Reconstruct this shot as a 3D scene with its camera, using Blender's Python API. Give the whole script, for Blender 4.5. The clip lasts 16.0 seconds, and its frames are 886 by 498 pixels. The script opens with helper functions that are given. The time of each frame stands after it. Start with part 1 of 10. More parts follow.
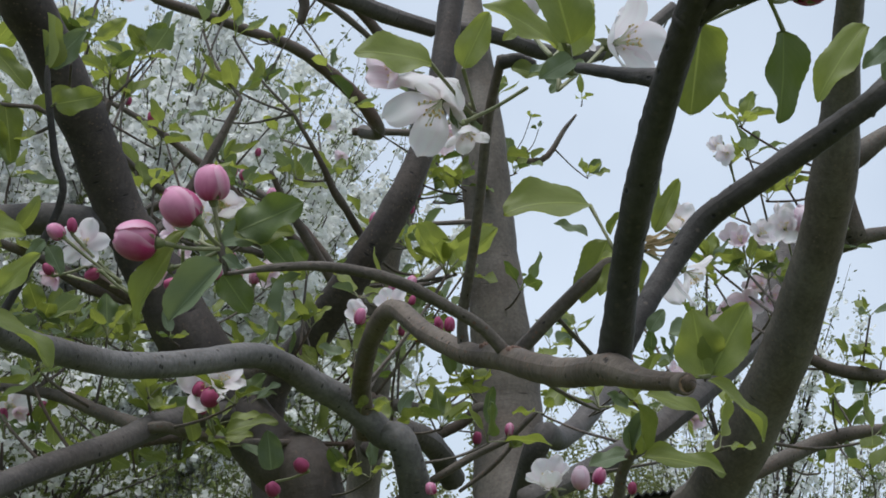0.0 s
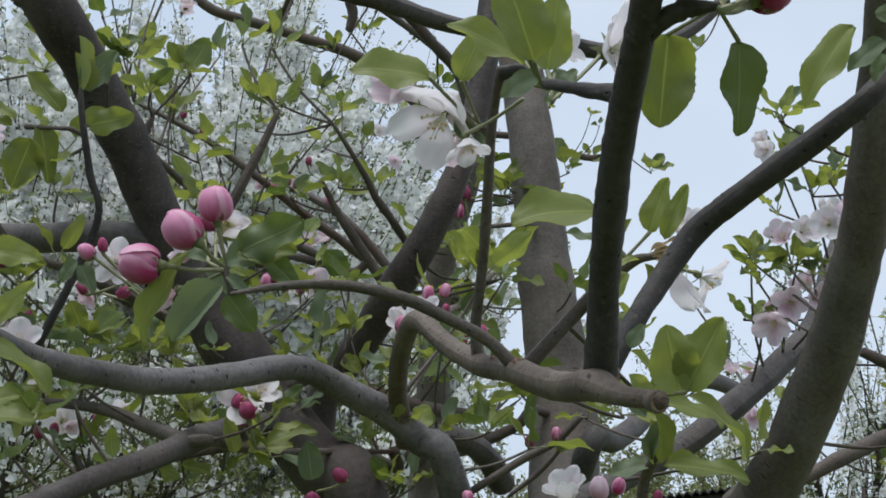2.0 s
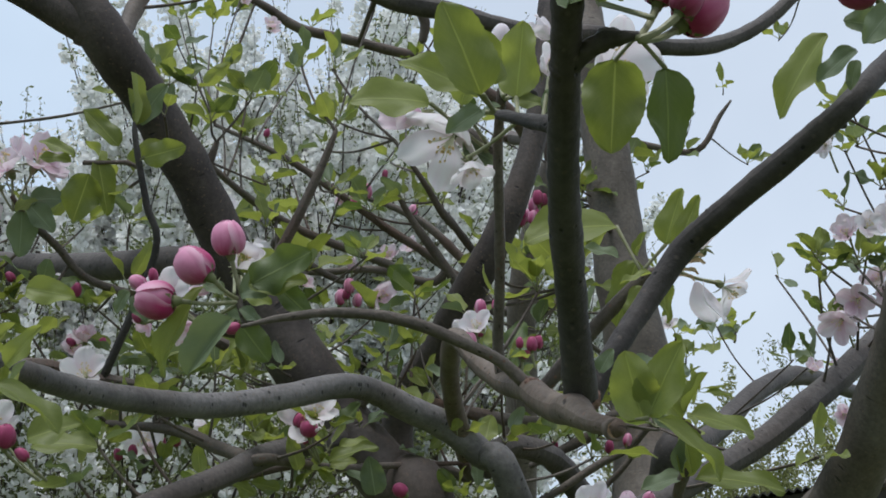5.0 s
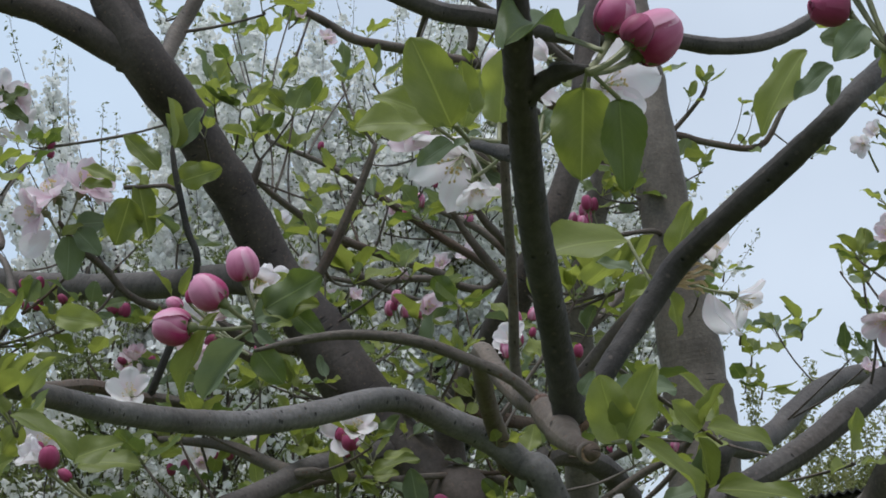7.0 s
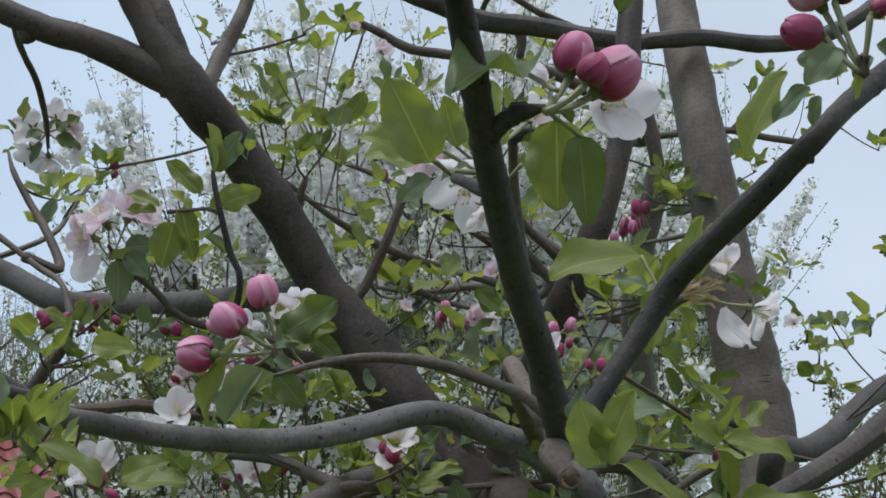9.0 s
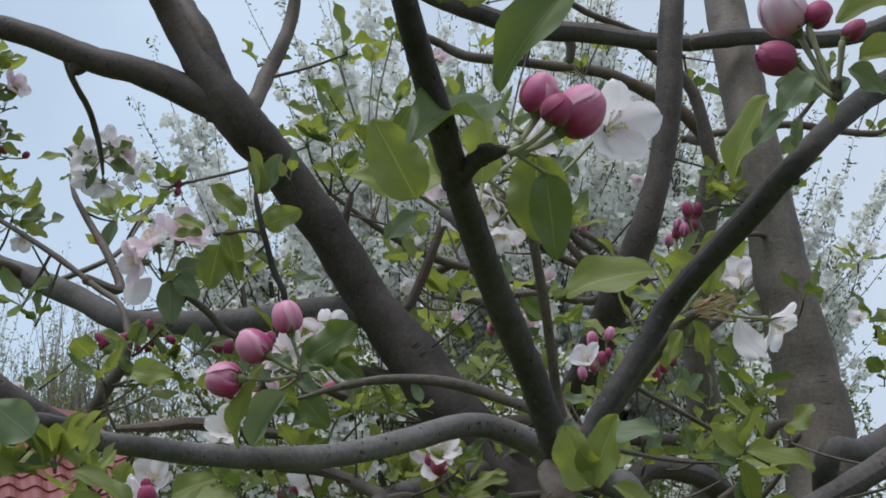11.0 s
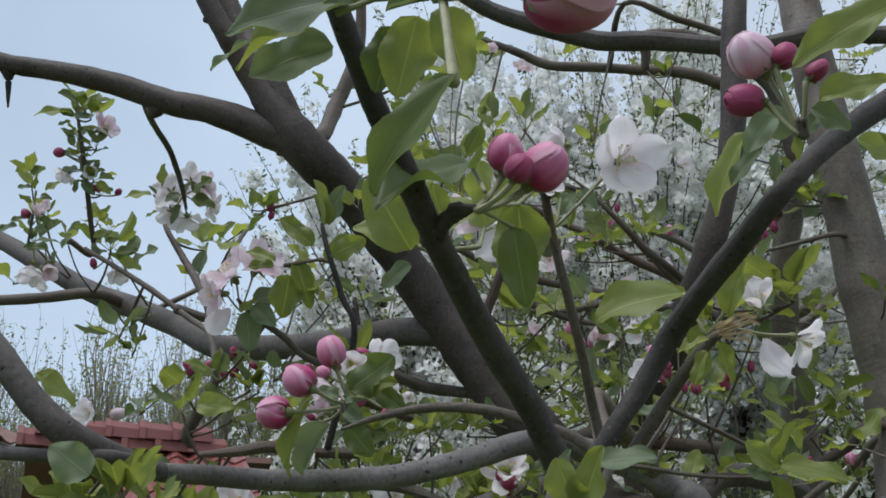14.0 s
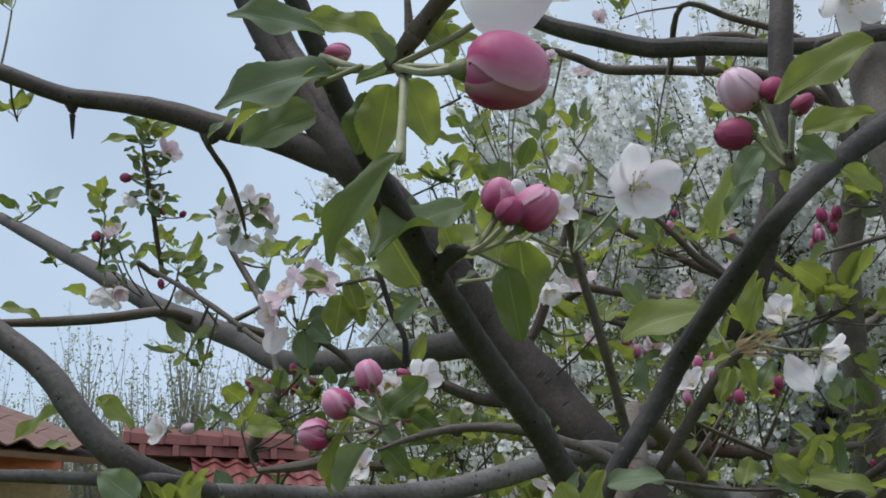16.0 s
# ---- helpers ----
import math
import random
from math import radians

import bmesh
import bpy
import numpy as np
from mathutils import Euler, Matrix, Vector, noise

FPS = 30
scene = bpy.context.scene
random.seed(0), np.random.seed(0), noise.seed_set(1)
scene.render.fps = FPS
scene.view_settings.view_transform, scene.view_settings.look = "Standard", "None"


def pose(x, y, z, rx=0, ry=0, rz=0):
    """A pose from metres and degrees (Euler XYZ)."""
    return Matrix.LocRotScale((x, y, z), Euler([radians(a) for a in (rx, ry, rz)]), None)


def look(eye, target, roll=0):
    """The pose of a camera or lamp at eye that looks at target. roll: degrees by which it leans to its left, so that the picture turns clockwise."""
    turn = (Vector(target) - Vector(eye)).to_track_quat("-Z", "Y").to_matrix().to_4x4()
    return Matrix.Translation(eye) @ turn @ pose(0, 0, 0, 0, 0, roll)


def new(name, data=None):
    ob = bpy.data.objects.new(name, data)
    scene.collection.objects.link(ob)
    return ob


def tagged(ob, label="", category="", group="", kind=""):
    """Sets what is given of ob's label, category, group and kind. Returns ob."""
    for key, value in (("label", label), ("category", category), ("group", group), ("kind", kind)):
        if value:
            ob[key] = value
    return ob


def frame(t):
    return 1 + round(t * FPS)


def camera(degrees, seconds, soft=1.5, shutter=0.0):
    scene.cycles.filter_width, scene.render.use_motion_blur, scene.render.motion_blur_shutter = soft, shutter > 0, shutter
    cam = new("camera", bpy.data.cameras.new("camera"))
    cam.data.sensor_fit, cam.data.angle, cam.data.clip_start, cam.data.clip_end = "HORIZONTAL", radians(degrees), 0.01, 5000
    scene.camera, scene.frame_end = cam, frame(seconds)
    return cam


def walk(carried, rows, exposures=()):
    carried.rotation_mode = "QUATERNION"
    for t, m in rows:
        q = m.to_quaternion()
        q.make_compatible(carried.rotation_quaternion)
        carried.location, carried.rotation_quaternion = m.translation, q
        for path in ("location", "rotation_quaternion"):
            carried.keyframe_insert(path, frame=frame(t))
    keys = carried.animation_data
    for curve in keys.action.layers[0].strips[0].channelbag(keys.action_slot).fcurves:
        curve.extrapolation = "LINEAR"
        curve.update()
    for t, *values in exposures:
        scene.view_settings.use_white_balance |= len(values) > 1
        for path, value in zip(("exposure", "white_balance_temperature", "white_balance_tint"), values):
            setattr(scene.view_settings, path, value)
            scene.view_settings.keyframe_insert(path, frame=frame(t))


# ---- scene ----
cam = camera(41.0, 16.0, soft=1.75)
PATH = [
    (0.0, pose(-0.1164, 0.0437, 1.5682, 107.06, -4.81, -16.82)),
    (0.5, pose(-0.1090, 0.0413, 1.5707, 106.96, -4.73, -15.83)),
    (1.0, pose(-0.1015, 0.0390, 1.5731, 106.85, -4.62, -14.81)),
    (1.5, pose(-0.0939, 0.0367, 1.5754, 106.74, -4.48, -13.78)),
    (2.0, pose(-0.0863, 0.0344, 1.5776, 106.63, -4.34, -12.75)),
    (2.5, pose(-0.0787, 0.0321, 1.5797, 106.54, -4.19, -11.71)),
    (3.0, pose(-0.0712, 0.0296, 1.5817, 106.45, -4.03, -10.69)),
    (3.5, pose(-0.0638, 0.0272, 1.5836, 106.38, -3.88, -9.66)),
    (4.0, pose(-0.0564, 0.0246, 1.5855, 106.31, -3.73, -8.65)),
    (4.5, pose(-0.0492, 0.0219, 1.5874, 106.26, -3.59, -7.65)),
    (5.0, pose(-0.0420, 0.0191, 1.5892, 106.21, -3.45, -6.65)),
    (5.5, pose(-0.0348, 0.0163, 1.5911, 106.17, -3.31, -5.66)),
    (6.0, pose(-0.0277, 0.0133, 1.5930, 106.13, -3.17, -4.67)),
    (6.5, pose(-0.0207, 0.0102, 1.5949, 106.09, -3.03, -3.68)),
    (7.0, pose(-0.0136, 0.0071, 1.5968, 106.06, -2.89, -2.70)),
    (7.5, pose(-0.0066, 0.0038, 1.5987, 106.02, -2.74, -1.71)),
    (8.0, pose(0.0004, 0.0005, 1.6006, 105.99, -2.59, -0.72)),
    (8.5, pose(0.0074, -0.0030, 1.6025, 105.96, -2.43, 0.27)),
    (9.0, pose(0.0144, -0.0065, 1.6044, 105.93, -2.26, 1.26)),
    (9.5, pose(0.0215, -0.0101, 1.6062, 105.90, -2.09, 2.26)),
    (10.0, pose(0.0286, -0.0138, 1.6080, 105.87, -1.91, 3.26)),
    (10.5, pose(0.0357, -0.0175, 1.6097, 105.84, -1.73, 4.26)),
    (11.0, pose(0.0428, -0.0214, 1.6113, 105.83, -1.55, 5.25)),
    (11.5, pose(0.0499, -0.0252, 1.6127, 105.82, -1.37, 6.24)),
    (12.0, pose(0.0571, -0.0292, 1.6141, 105.81, -1.19, 7.23)),
    (12.5, pose(0.0643, -0.0333, 1.6153, 105.82, -1.02, 8.22)),
    (13.0, pose(0.0715, -0.0374, 1.6165, 105.84, -0.85, 9.20)),
    (13.5, pose(0.0787, -0.0415, 1.6176, 105.87, -0.69, 10.18)),
    (14.0, pose(0.0860, -0.0458, 1.6186, 105.90, -0.54, 11.16)),
    (14.5, pose(0.0933, -0.0501, 1.6197, 105.93, -0.39, 12.15)),
    (15.0, pose(0.1007, -0.0545, 1.6210, 105.96, -0.26, 13.14)),
    (15.5, pose(0.1081, -0.0590, 1.6225, 105.98, -0.13, 14.16)),
    (16.0, pose(0.1157, -0.0636, 1.6244, 105.98, 0.00, 15.22)),
]
walk(cam, PATH, ((0.0, 0.07), (4.0, 0.05), (8.0, 0.0), (16.0, -0.03)))

# ---- light ----
world = bpy.data.worlds.new("sky")
scene.world = world
world.use_nodes = True
wn, wl = world.node_tree.nodes, world.node_tree.links
wn.clear()
w_out = wn.new("ShaderNodeOutputWorld")
w_bg = wn.new("ShaderNodeBackground")
w_sky = wn.new("ShaderNodeTexSky")
w_sky.sky_type = "NISHITA"
w_sky.sun_disc = False
w_sky.sun_elevation = radians(48)
w_sky.sun_rotation = radians(150)
w_sky.air_density, w_sky.dust_density, w_sky.ozone_density = 1.0, 2.0, 2.0
w_scale = wn.new("ShaderNodeVectorMath")
w_scale.operation = "SCALE"
w_scale.inputs["Scale"].default_value = 0.085
w_co = wn.new("ShaderNodeTexCoord")
w_noise = wn.new("ShaderNodeTexNoise")
w_noise.inputs["Scale"].default_value = 2.2
w_noise.inputs["Detail"].default_value = 4
w_ramp = wn.new("ShaderNodeValToRGB")
w_ramp.color_ramp.elements[0].position, w_ramp.color_ramp.elements[0].color = 0.3, (0.62, 0.62, 0.62, 1)
w_ramp.color_ramp.elements[1].position, w_ramp.color_ramp.elements[1].color = 0.72, (0.95, 0.95, 0.95, 1)
w_mix = wn.new("ShaderNodeMix")
w_mix.data_type = "RGBA"
w_sep = wn.new("ShaderNodeSeparateXYZ")
wl.new(w_co.outputs["Generated"], w_sep.inputs["Vector"])
w_side = wn.new("ShaderNodeMapRange")
w_side.inputs["From Min"].default_value, w_side.inputs["From Max"].default_value = -0.35, 0.15
wl.new(w_sep.outputs["X"], w_side.inputs["Value"])
w_cloud = wn.new("ShaderNodeMix")
w_cloud.data_type = "RGBA"
w_cloud.inputs["A"].default_value, w_cloud.inputs["B"].default_value = (0.555, 0.685, 0.845, 1), (0.63, 0.722, 0.85, 1)
wl.new(w_side.outputs["Result"], w_cloud.inputs["Factor"])
wl.new(w_cloud.outputs["Result"], w_mix.inputs["B"])
wl.new(w_sky.outputs["Color"], w_scale.inputs[0])
wl.new(w_co.outputs["Generated"], w_noise.inputs["Vector"])
wl.new(w_noise.outputs["Fac"], w_ramp.inputs["Fac"])
wl.new(w_ramp.outputs["Color"], w_mix.inputs["Factor"])
wl.new(w_scale.outputs["Vector"], w_mix.inputs["A"])
wl.new(w_mix.outputs["Result"], w_bg.inputs["Color"])
wl.new(w_bg.outputs["Background"], w_out.inputs["Surface"])
w_bg.inputs["Strength"].default_value = 1.13

sun = new("sun", bpy.data.lights.new("sun", "SUN"))
sun.data.energy, sun.data.angle, sun.data.color = 2.5, radians(30), (0.985, 0.985, 1.0)
sun.matrix_world = look((-1.6, -0.9, 5.5), (0, 0, 0))


# ---- materials ----
def material(name, rough=0.7):
    m = bpy.data.materials.new(name)
    m.use_nodes = True
    m.node_tree.nodes["Principled BSDF"].inputs["Roughness"].default_value = rough
    return m, m.node_tree.nodes, m.node_tree.links, m.node_tree.nodes["Principled BSDF"]


def ramp(n, stops):
    r = n.new("ShaderNodeValToRGB")
    e = r.color_ramp.elements
    while len(e) < len(stops):
        e.new(0.5)
    for k, (p, c) in enumerate(stops):
        e[k].position, e[k].color = p, (*c, 1)
    return r


def noise_tex(n, l, co, scale, detail=4, rough=0.55):
    t = n.new("ShaderNodeTexNoise")
    t.inputs["Scale"].default_value, t.inputs["Detail"].default_value, t.inputs["Roughness"].default_value = scale, detail, rough
    l.new(co, t.inputs["Vector"])
    return t.outputs["Fac"]


def mixed(n, l, a, b, fac, mode="MIX"):
    m = n.new("ShaderNodeMix")
    m.data_type, m.blend_type = "RGBA", mode
    for key, v in (("A", a), ("B", b), ("Factor", fac)):
        if isinstance(v, (tuple, float, int)):
            m.inputs[key].default_value = (*v, 1) if isinstance(v, tuple) else v
        else:
            l.new(v, m.inputs[key])
    return m.outputs["Result"]


def bumped(n, l, b, height, strength, distance):
    t = n.new("ShaderNodeBump")
    t.inputs["Strength"].default_value, t.inputs["Distance"].default_value = strength, distance
    l.new(height, t.inputs["Height"])
    l.new(t.outputs["Normal"], b.inputs["Normal"])


def bark(name, dark, light, warm, spots=0.5, fine=260.0, dots=0.25):
    """Bark with blotches, fine grain, wrinkles round the limb and short dark lenticels across it."""
    m, n, l, b = material(name, 0.64)
    co = n.new("ShaderNodeTexCoord")
    ob, uv = co.outputs["Object"], co.outputs["UV"]
    big = noise_tex(n, l, ob, 22.0, 3)
    small = noise_tex(n, l, ob, fine, 5, 0.65)
    hue = noise_tex(n, l, ob, 9.0, 3)
    base = ramp(n, [(0.28, dark), (0.55, light), (0.8, tuple(min(1, c * 1.25) for c in light))])
    l.new(big, base.inputs["Fac"])
    tone = mixed(n, l, base.outputs["Color"], warm, ramp_fac(n, l, hue, 0.5, 0.75))
    grain = ramp(n, [(0.34, (0.48, 0.48, 0.48)), (0.66, (1.25, 1.25, 1.25))])
    l.new(small, grain.inputs["Fac"])
    tone = mixed(n, l, tone, grain.outputs["Color"], 0.5, "MULTIPLY")
    # pale raised dots
    dv = n.new("ShaderNodeTexVoronoi")
    dv.inputs["Scale"].default_value = 340.0
    l.new(ob, dv.inputs["Vector"])
    ds = n.new("ShaderNodeSeparateColor")
    l.new(dv.outputs["Color"], ds.inputs["Color"])
    dp = n.new("ShaderNodeMath")
    dp.operation = "LESS_THAN"
    l.new(ds.outputs["Green"], dp.inputs[0])
    dp.inputs[1].default_value = dots
    dm = n.new("ShaderNodeMath")
    dm.operation = "MULTIPLY"
    l.new(ramp_fac(n, l, dv.outputs["Distance"], 0.34, 0.2), dm.inputs[0])
    l.new(dp.outputs[0], dm.inputs[1])
    tone = mixed(n, l, tone, tuple(min(1.0, c * 1.3) for c in warm), dm.outputs[0])
    streaks = n.new("ShaderNodeMapping")
    streaks.inputs["Scale"].default_value = (9.0, 14.0, 1.0)
    l.new(uv, streaks.inputs["Vector"])
    sk = ramp(n, [(0.35, (0.7, 0.7, 0.7)), (0.65, (1.15, 1.15, 1.15))])
    l.new(noise_tex(n, l, streaks.outputs["Vector"], 1.0, 5, 0.65), sk.inputs["Fac"])
    tone = mixed(n, l, tone, sk.outputs["Color"], 0.4, "MULTIPLY")
    # lenticels: cells stretched round the limb
    mp = n.new("ShaderNodeMapping")
    mp.inputs["Scale"].default_value = (7.0, 210.0, 1.0)
    l.new(uv, mp.inputs["Vector"])
    v = n.new("ShaderNodeTexVoronoi")
    v.inputs["Scale"].default_value = 1.0
    l.new(mp.outputs["Vector"], v.inputs["Vector"])
    len_f = ramp(n, [(0.12, (1, 1, 1)), (0.24, (0, 0, 0))])
    l.new(v.outputs["Distance"], len_f.inputs["Fac"])
    pick = n.new("ShaderNodeMath")
    pick.operation = "GREATER_THAN"
    pick.inputs[1].default_value = 1 - spots
    sep = n.new("ShaderNodeSeparateColor")
    l.new(v.outputs["Color"], sep.inputs["Color"])
    l.new(sep.outputs["Red"], pick.inputs[0])
    lm = n.new("ShaderNodeMath")
    lm.operation = "MULTIPLY"
    l.new(len_f.outputs["Color"], lm.inputs[0])
    l.new(pick.outputs[0], lm.inputs[1])
    tone = mixed(n, l, tone, tuple(c * 0.45 for c in dark), lm.outputs[0])
    l.new(tone, b.inputs["Base Color"])
    # wrinkles
    mp2 = n.new("ShaderNodeMapping")
    mp2.inputs["Scale"].default_value = (3.0, 90.0, 1.0)
    l.new(uv, mp2.inputs["Vector"])
    wr = noise_tex(n, l, mp2.outputs["Vector"], 2.0, 4, 0.6)
    add = n.new("ShaderNodeMath")
    add.operation = "MULTIPLY_ADD"
    l.new(small, add.inputs[0])
    add.inputs[1].default_value = 0.6
    l.new(wr, add.inputs[2])
    add2 = n.new("ShaderNodeMath")
    add2.operation = "SUBTRACT"
    l.new(add.outputs[0], add2.inputs[0])
    l.new(lm.outputs[0], add2.inputs[1])
    bumped(n, l, b, add2.outputs[0], 0.5, 0.0014)
    b.inputs["Specular IOR Level"].default_value = 0.26
    return m


def ramp_fac(n, l, value, lo, hi):
    r = n.new("ShaderNodeMapRange")
    r.inputs["From Min"].default_value, r.inputs["From Max"].default_value = lo, hi
    l.new(value, r.inputs["Value"])
    return r.outputs["Result"]


def translucent(n, l, b, colour, amount):
    """Lets part of the light through a thin leaf or petal."""
    t = n.new("ShaderNodeBsdfTranslucent")
    if isinstance(colour, tuple):
        t.inputs["Color"].default_value = (*colour, 1)
    else:
        l.new(colour, t.inputs["Color"])
    mx = n.new("ShaderNodeMixShader")
    mx.inputs["Fac"].default_value = amount
    out = n["Material Output"]
    l.new(b.outputs["BSDF"], mx.inputs[1])
    l.new(t.outputs["BSDF"], mx.inputs[2])
    l.new(mx.outputs["Shader"], out.inputs["Surface"])


def leaf_material(name, lo, hi, vein, amount=0.42, rough=0.5, spread=0.14):
    """Leaf green with a pale midrib, side veins, blotches and a shade of its own for every leaf."""
    m, n, l, b = material(name, rough)
    co = n.new("ShaderNodeTexCoord")
    uv, ob = co.outputs["UV"], co.outputs["Object"]
    sep = n.new("ShaderNodeSeparateXYZ")
    l.new(uv, sep.inputs["Vector"])
    # distance from the midrib
    off = n.new("ShaderNodeMath")
    off.operation = "SUBTRACT"
    l.new(sep.outputs["X"], off.inputs[0])
    off.inputs[1].default_value = 0.5
    ab = n.new("ShaderNodeMath")
    ab.operation = "ABSOLUTE"
    l.new(off.outputs[0], ab.inputs[0])
    rib = ramp_fac(n, l, ab.outputs[0], 0.028, 0.008)
    # side veins rise from the midrib at a slant
    sl = n.new("ShaderNodeMath")
    sl.operation = "MULTIPLY_ADD"
    l.new(ab.outputs[0], sl.inputs[0])
    sl.inputs[1].default_value = -0.75
    l.new(sep.outputs["Y"], sl.inputs[2])
    mul = n.new("ShaderNodeMath")
    mul.operation = "MULTIPLY"
    l.new(sl.outputs[0], mul.inputs[0])
    mul.inputs[1].default_value = 9.0
    fr = n.new("ShaderNodeMath")
    fr.operation = "PINGPONG"
    l.new(mul.outputs[0], fr.inputs[0])
    fr.inputs[1].default_value = 0.5
    side = ramp_fac(n, l, fr.outputs[0], 0.07, 0.0)
    sd = n.new("ShaderNodeMath")
    sd.operation = "MULTIPLY"
    l.new(side, sd.inputs[0])
    sd.inputs[1].default_value = 0.18
    vn = n.new("ShaderNodeMath")
    vn.operation = "MAXIMUM"
    l.new(rib, vn.inputs[0])
    l.new(sd.outputs[0], vn.inputs[1])
    info = n.new("ShaderNodeObjectInfo")
    geo = n.new("ShaderNodeNewGeometry")
    rnd = n.new("ShaderNodeMath")
    rnd.operation = "ADD"
    l.new(info.outputs["Random"], rnd.inputs[0])
    l.new(geo.outputs["Random Per Island"], rnd.inputs[1])
    fra = n.new("ShaderNodeMath")
    fra.operation = "FRACT"
    l.new(rnd.outputs[0], fra.inputs[0])
    blot = noise_tex(n, l, uv, 5.0, 4)
    f = n.new("ShaderNodeMath")
    f.operation = "MULTIPLY_ADD"
    l.new(fra.outputs[0], f.inputs[0])
    f.inputs[1].default_value = 0.75
    hb = n.new("ShaderNodeMath")
    hb.operation = "MULTIPLY_ADD"
    l.new(blot, hb.inputs[0])
    hb.inputs[1].default_value = 0.5
    hb.inputs[2].default_value = -0.12
    l.new(hb.outputs[0], f.inputs[2])
    col = mixed(n, l, lo, hi, f.outputs[0])
    vf = n.new("ShaderNodeMath")
    vf.operation = "MULTIPLY"
    l.new(vn.outputs[0], vf.inputs[0])
    vf.inputs[1].default_value = 0.6
    col = mixed(n, l, col, vein, vf.outputs[0])
    l.new(col, b.inputs["Base Color"])
    br = n.new("ShaderNodeVectorMath")
    br.operation = "MULTIPLY"
    br.inputs[1].default_value = (1.45, 1.42, 0.85)
    l.new(col, br.inputs[0])
    translucent(n, l, b, br.outputs["Vector"], amount)
    fine = noise_tex(n, l, uv, 40.0, 3)
    hh = n.new("ShaderNodeMath")
    hh.operation = "MULTIPLY_ADD"
    l.new(fine, hh.inputs[0])
    hh.inputs[1].default_value = 0.4
    l.new(vn.outputs[0], hh.inputs[2])
    bumped(n, l, b, hh.outputs[0], 0.35, 0.0006)
    return m


def petal_material(name, base, tip, streak, amount=0.4, rnd=0.5, margin=(0.86, 0.80, 0.82), lo=0.35, hi=1.25):
    """Petal colour from base to tip along v, with fine streaks and a shade of its own."""
    m, n, l, b = material(name, 0.55)
    co = n.new("ShaderNodeTexCoord")
    sep = n.new("ShaderNodeSeparateXYZ")
    l.new(co.outputs["UV"], sep.inputs["Vector"])
    mp = n.new("ShaderNodeMapping")
    mp.inputs["Scale"].default_value = (3.4, 0.6, 1.0)
    st = noise_tex(n, l, mp.outputs["Vector"], 1.0, 3, 0.55)
    info = n.new("ShaderNodeObjectInfo")
    own = n.new("ShaderNodeVectorMath")
    own.operation = "ADD"
    l.new(co.outputs["UV"], own.inputs[0])
    far_off = n.new("ShaderNodeMath")
    far_off.operation = "MULTIPLY"
    l.new(info.outputs["Random"], far_off.inputs[0])
    far_off.inputs[1].default_value = 40.0
    l.new(far_off.outputs[0], own.inputs[1])
    l.new(own.outputs["Vector"], mp.inputs["Vector"])
    big = noise_tex(n, l, own.outputs["Vector"], 2.2, 3)
    f = n.new("ShaderNodeMath")
    f.operation = "MULTIPLY_ADD"
    l.new(info.outputs["Random"], f.inputs[0])
    f.inputs[1].default_value = rnd
    l.new(sep.outputs["Y"], f.inputs[2])
    f2 = n.new("ShaderNodeMath")
    f2.operation = "MULTIPLY_ADD"
    l.new(big, f2.inputs[0])
    f2.inputs[1].default_value = 0.7
    l.new(f.outputs[0], f2.inputs[2])
    f3 = ramp_fac(n, l, f2.outputs[0], lo, hi)
    col = mixed(n, l, base, tip, f3)
    col = mixed(n, l, col, streak, ramp_fac(n, l, st, 0.48, 0.95))
    # paler margins
    mg = n.new("ShaderNodeMath")
    mg.operation = "PINGPONG"
    l.new(sep.outputs["X"], mg.inputs[0])
    mg.inputs[1].default_value = 0.5
    col = mixed(n, l, col, margin, ramp_fac(n, l, mg.outputs[0], 0.22, -0.2))
    l.new(col, b.inputs["Base Color"])
    translucent(n, l, b, col, amount)
    bumped(n, l, b, st, 0.3, 0.0006)
    b.inputs["Sheen Weight"].default_value = 0.1
    return m


def plain(name, a, c, scale, rough=0.6, bump=0.0, through_light=0.0):
    """Two tones mixed by noise at two scales."""
    m, n, l, b = material(name, rough)
    co = n.new("ShaderNodeTexCoord").outputs["Object"]
    r = ramp(n, [(0.3, a), (0.7, c)])
    l.new(noise_tex(n, l, co, scale, 5, 0.6), r.inputs["Fac"])
    g = ramp(n, [(0.3, (0.75, 0.75, 0.75)), (0.7, (1.1, 1.1, 1.1))])
    l.new(noise_tex(n, l, co, scale * 9, 3), g.inputs["Fac"])
    col = mixed(n, l, r.outputs["Color"], g.outputs["Color"], 0.7, "MULTIPLY")
    l.new(col, b.inputs["Base Color"])
    if bump:
        bumped(n, l, b, noise_tex(n, l, co, scale * 5, 4), 0.5, bump)
    if through_light:
        translucent(n, l, b, col, through_light)
    return m


def island(name, a, c, rough=0.7, through_light=0.0):
    """A shade of its own for every loose piece of a mesh."""
    m, n, l, b = material(name, rough)
    g = n.new("ShaderNodeNewGeometry")
    r = ramp(n, [(0.0, a), (1.0, c)])
    l.new(g.outputs["Random Per Island"], r.inputs["Fac"])
    l.new(r.outputs["Color"], b.inputs["Base Color"])
    if through_light:
        translucent(n, l, b, r.outputs["Color"], through_light)
    return m


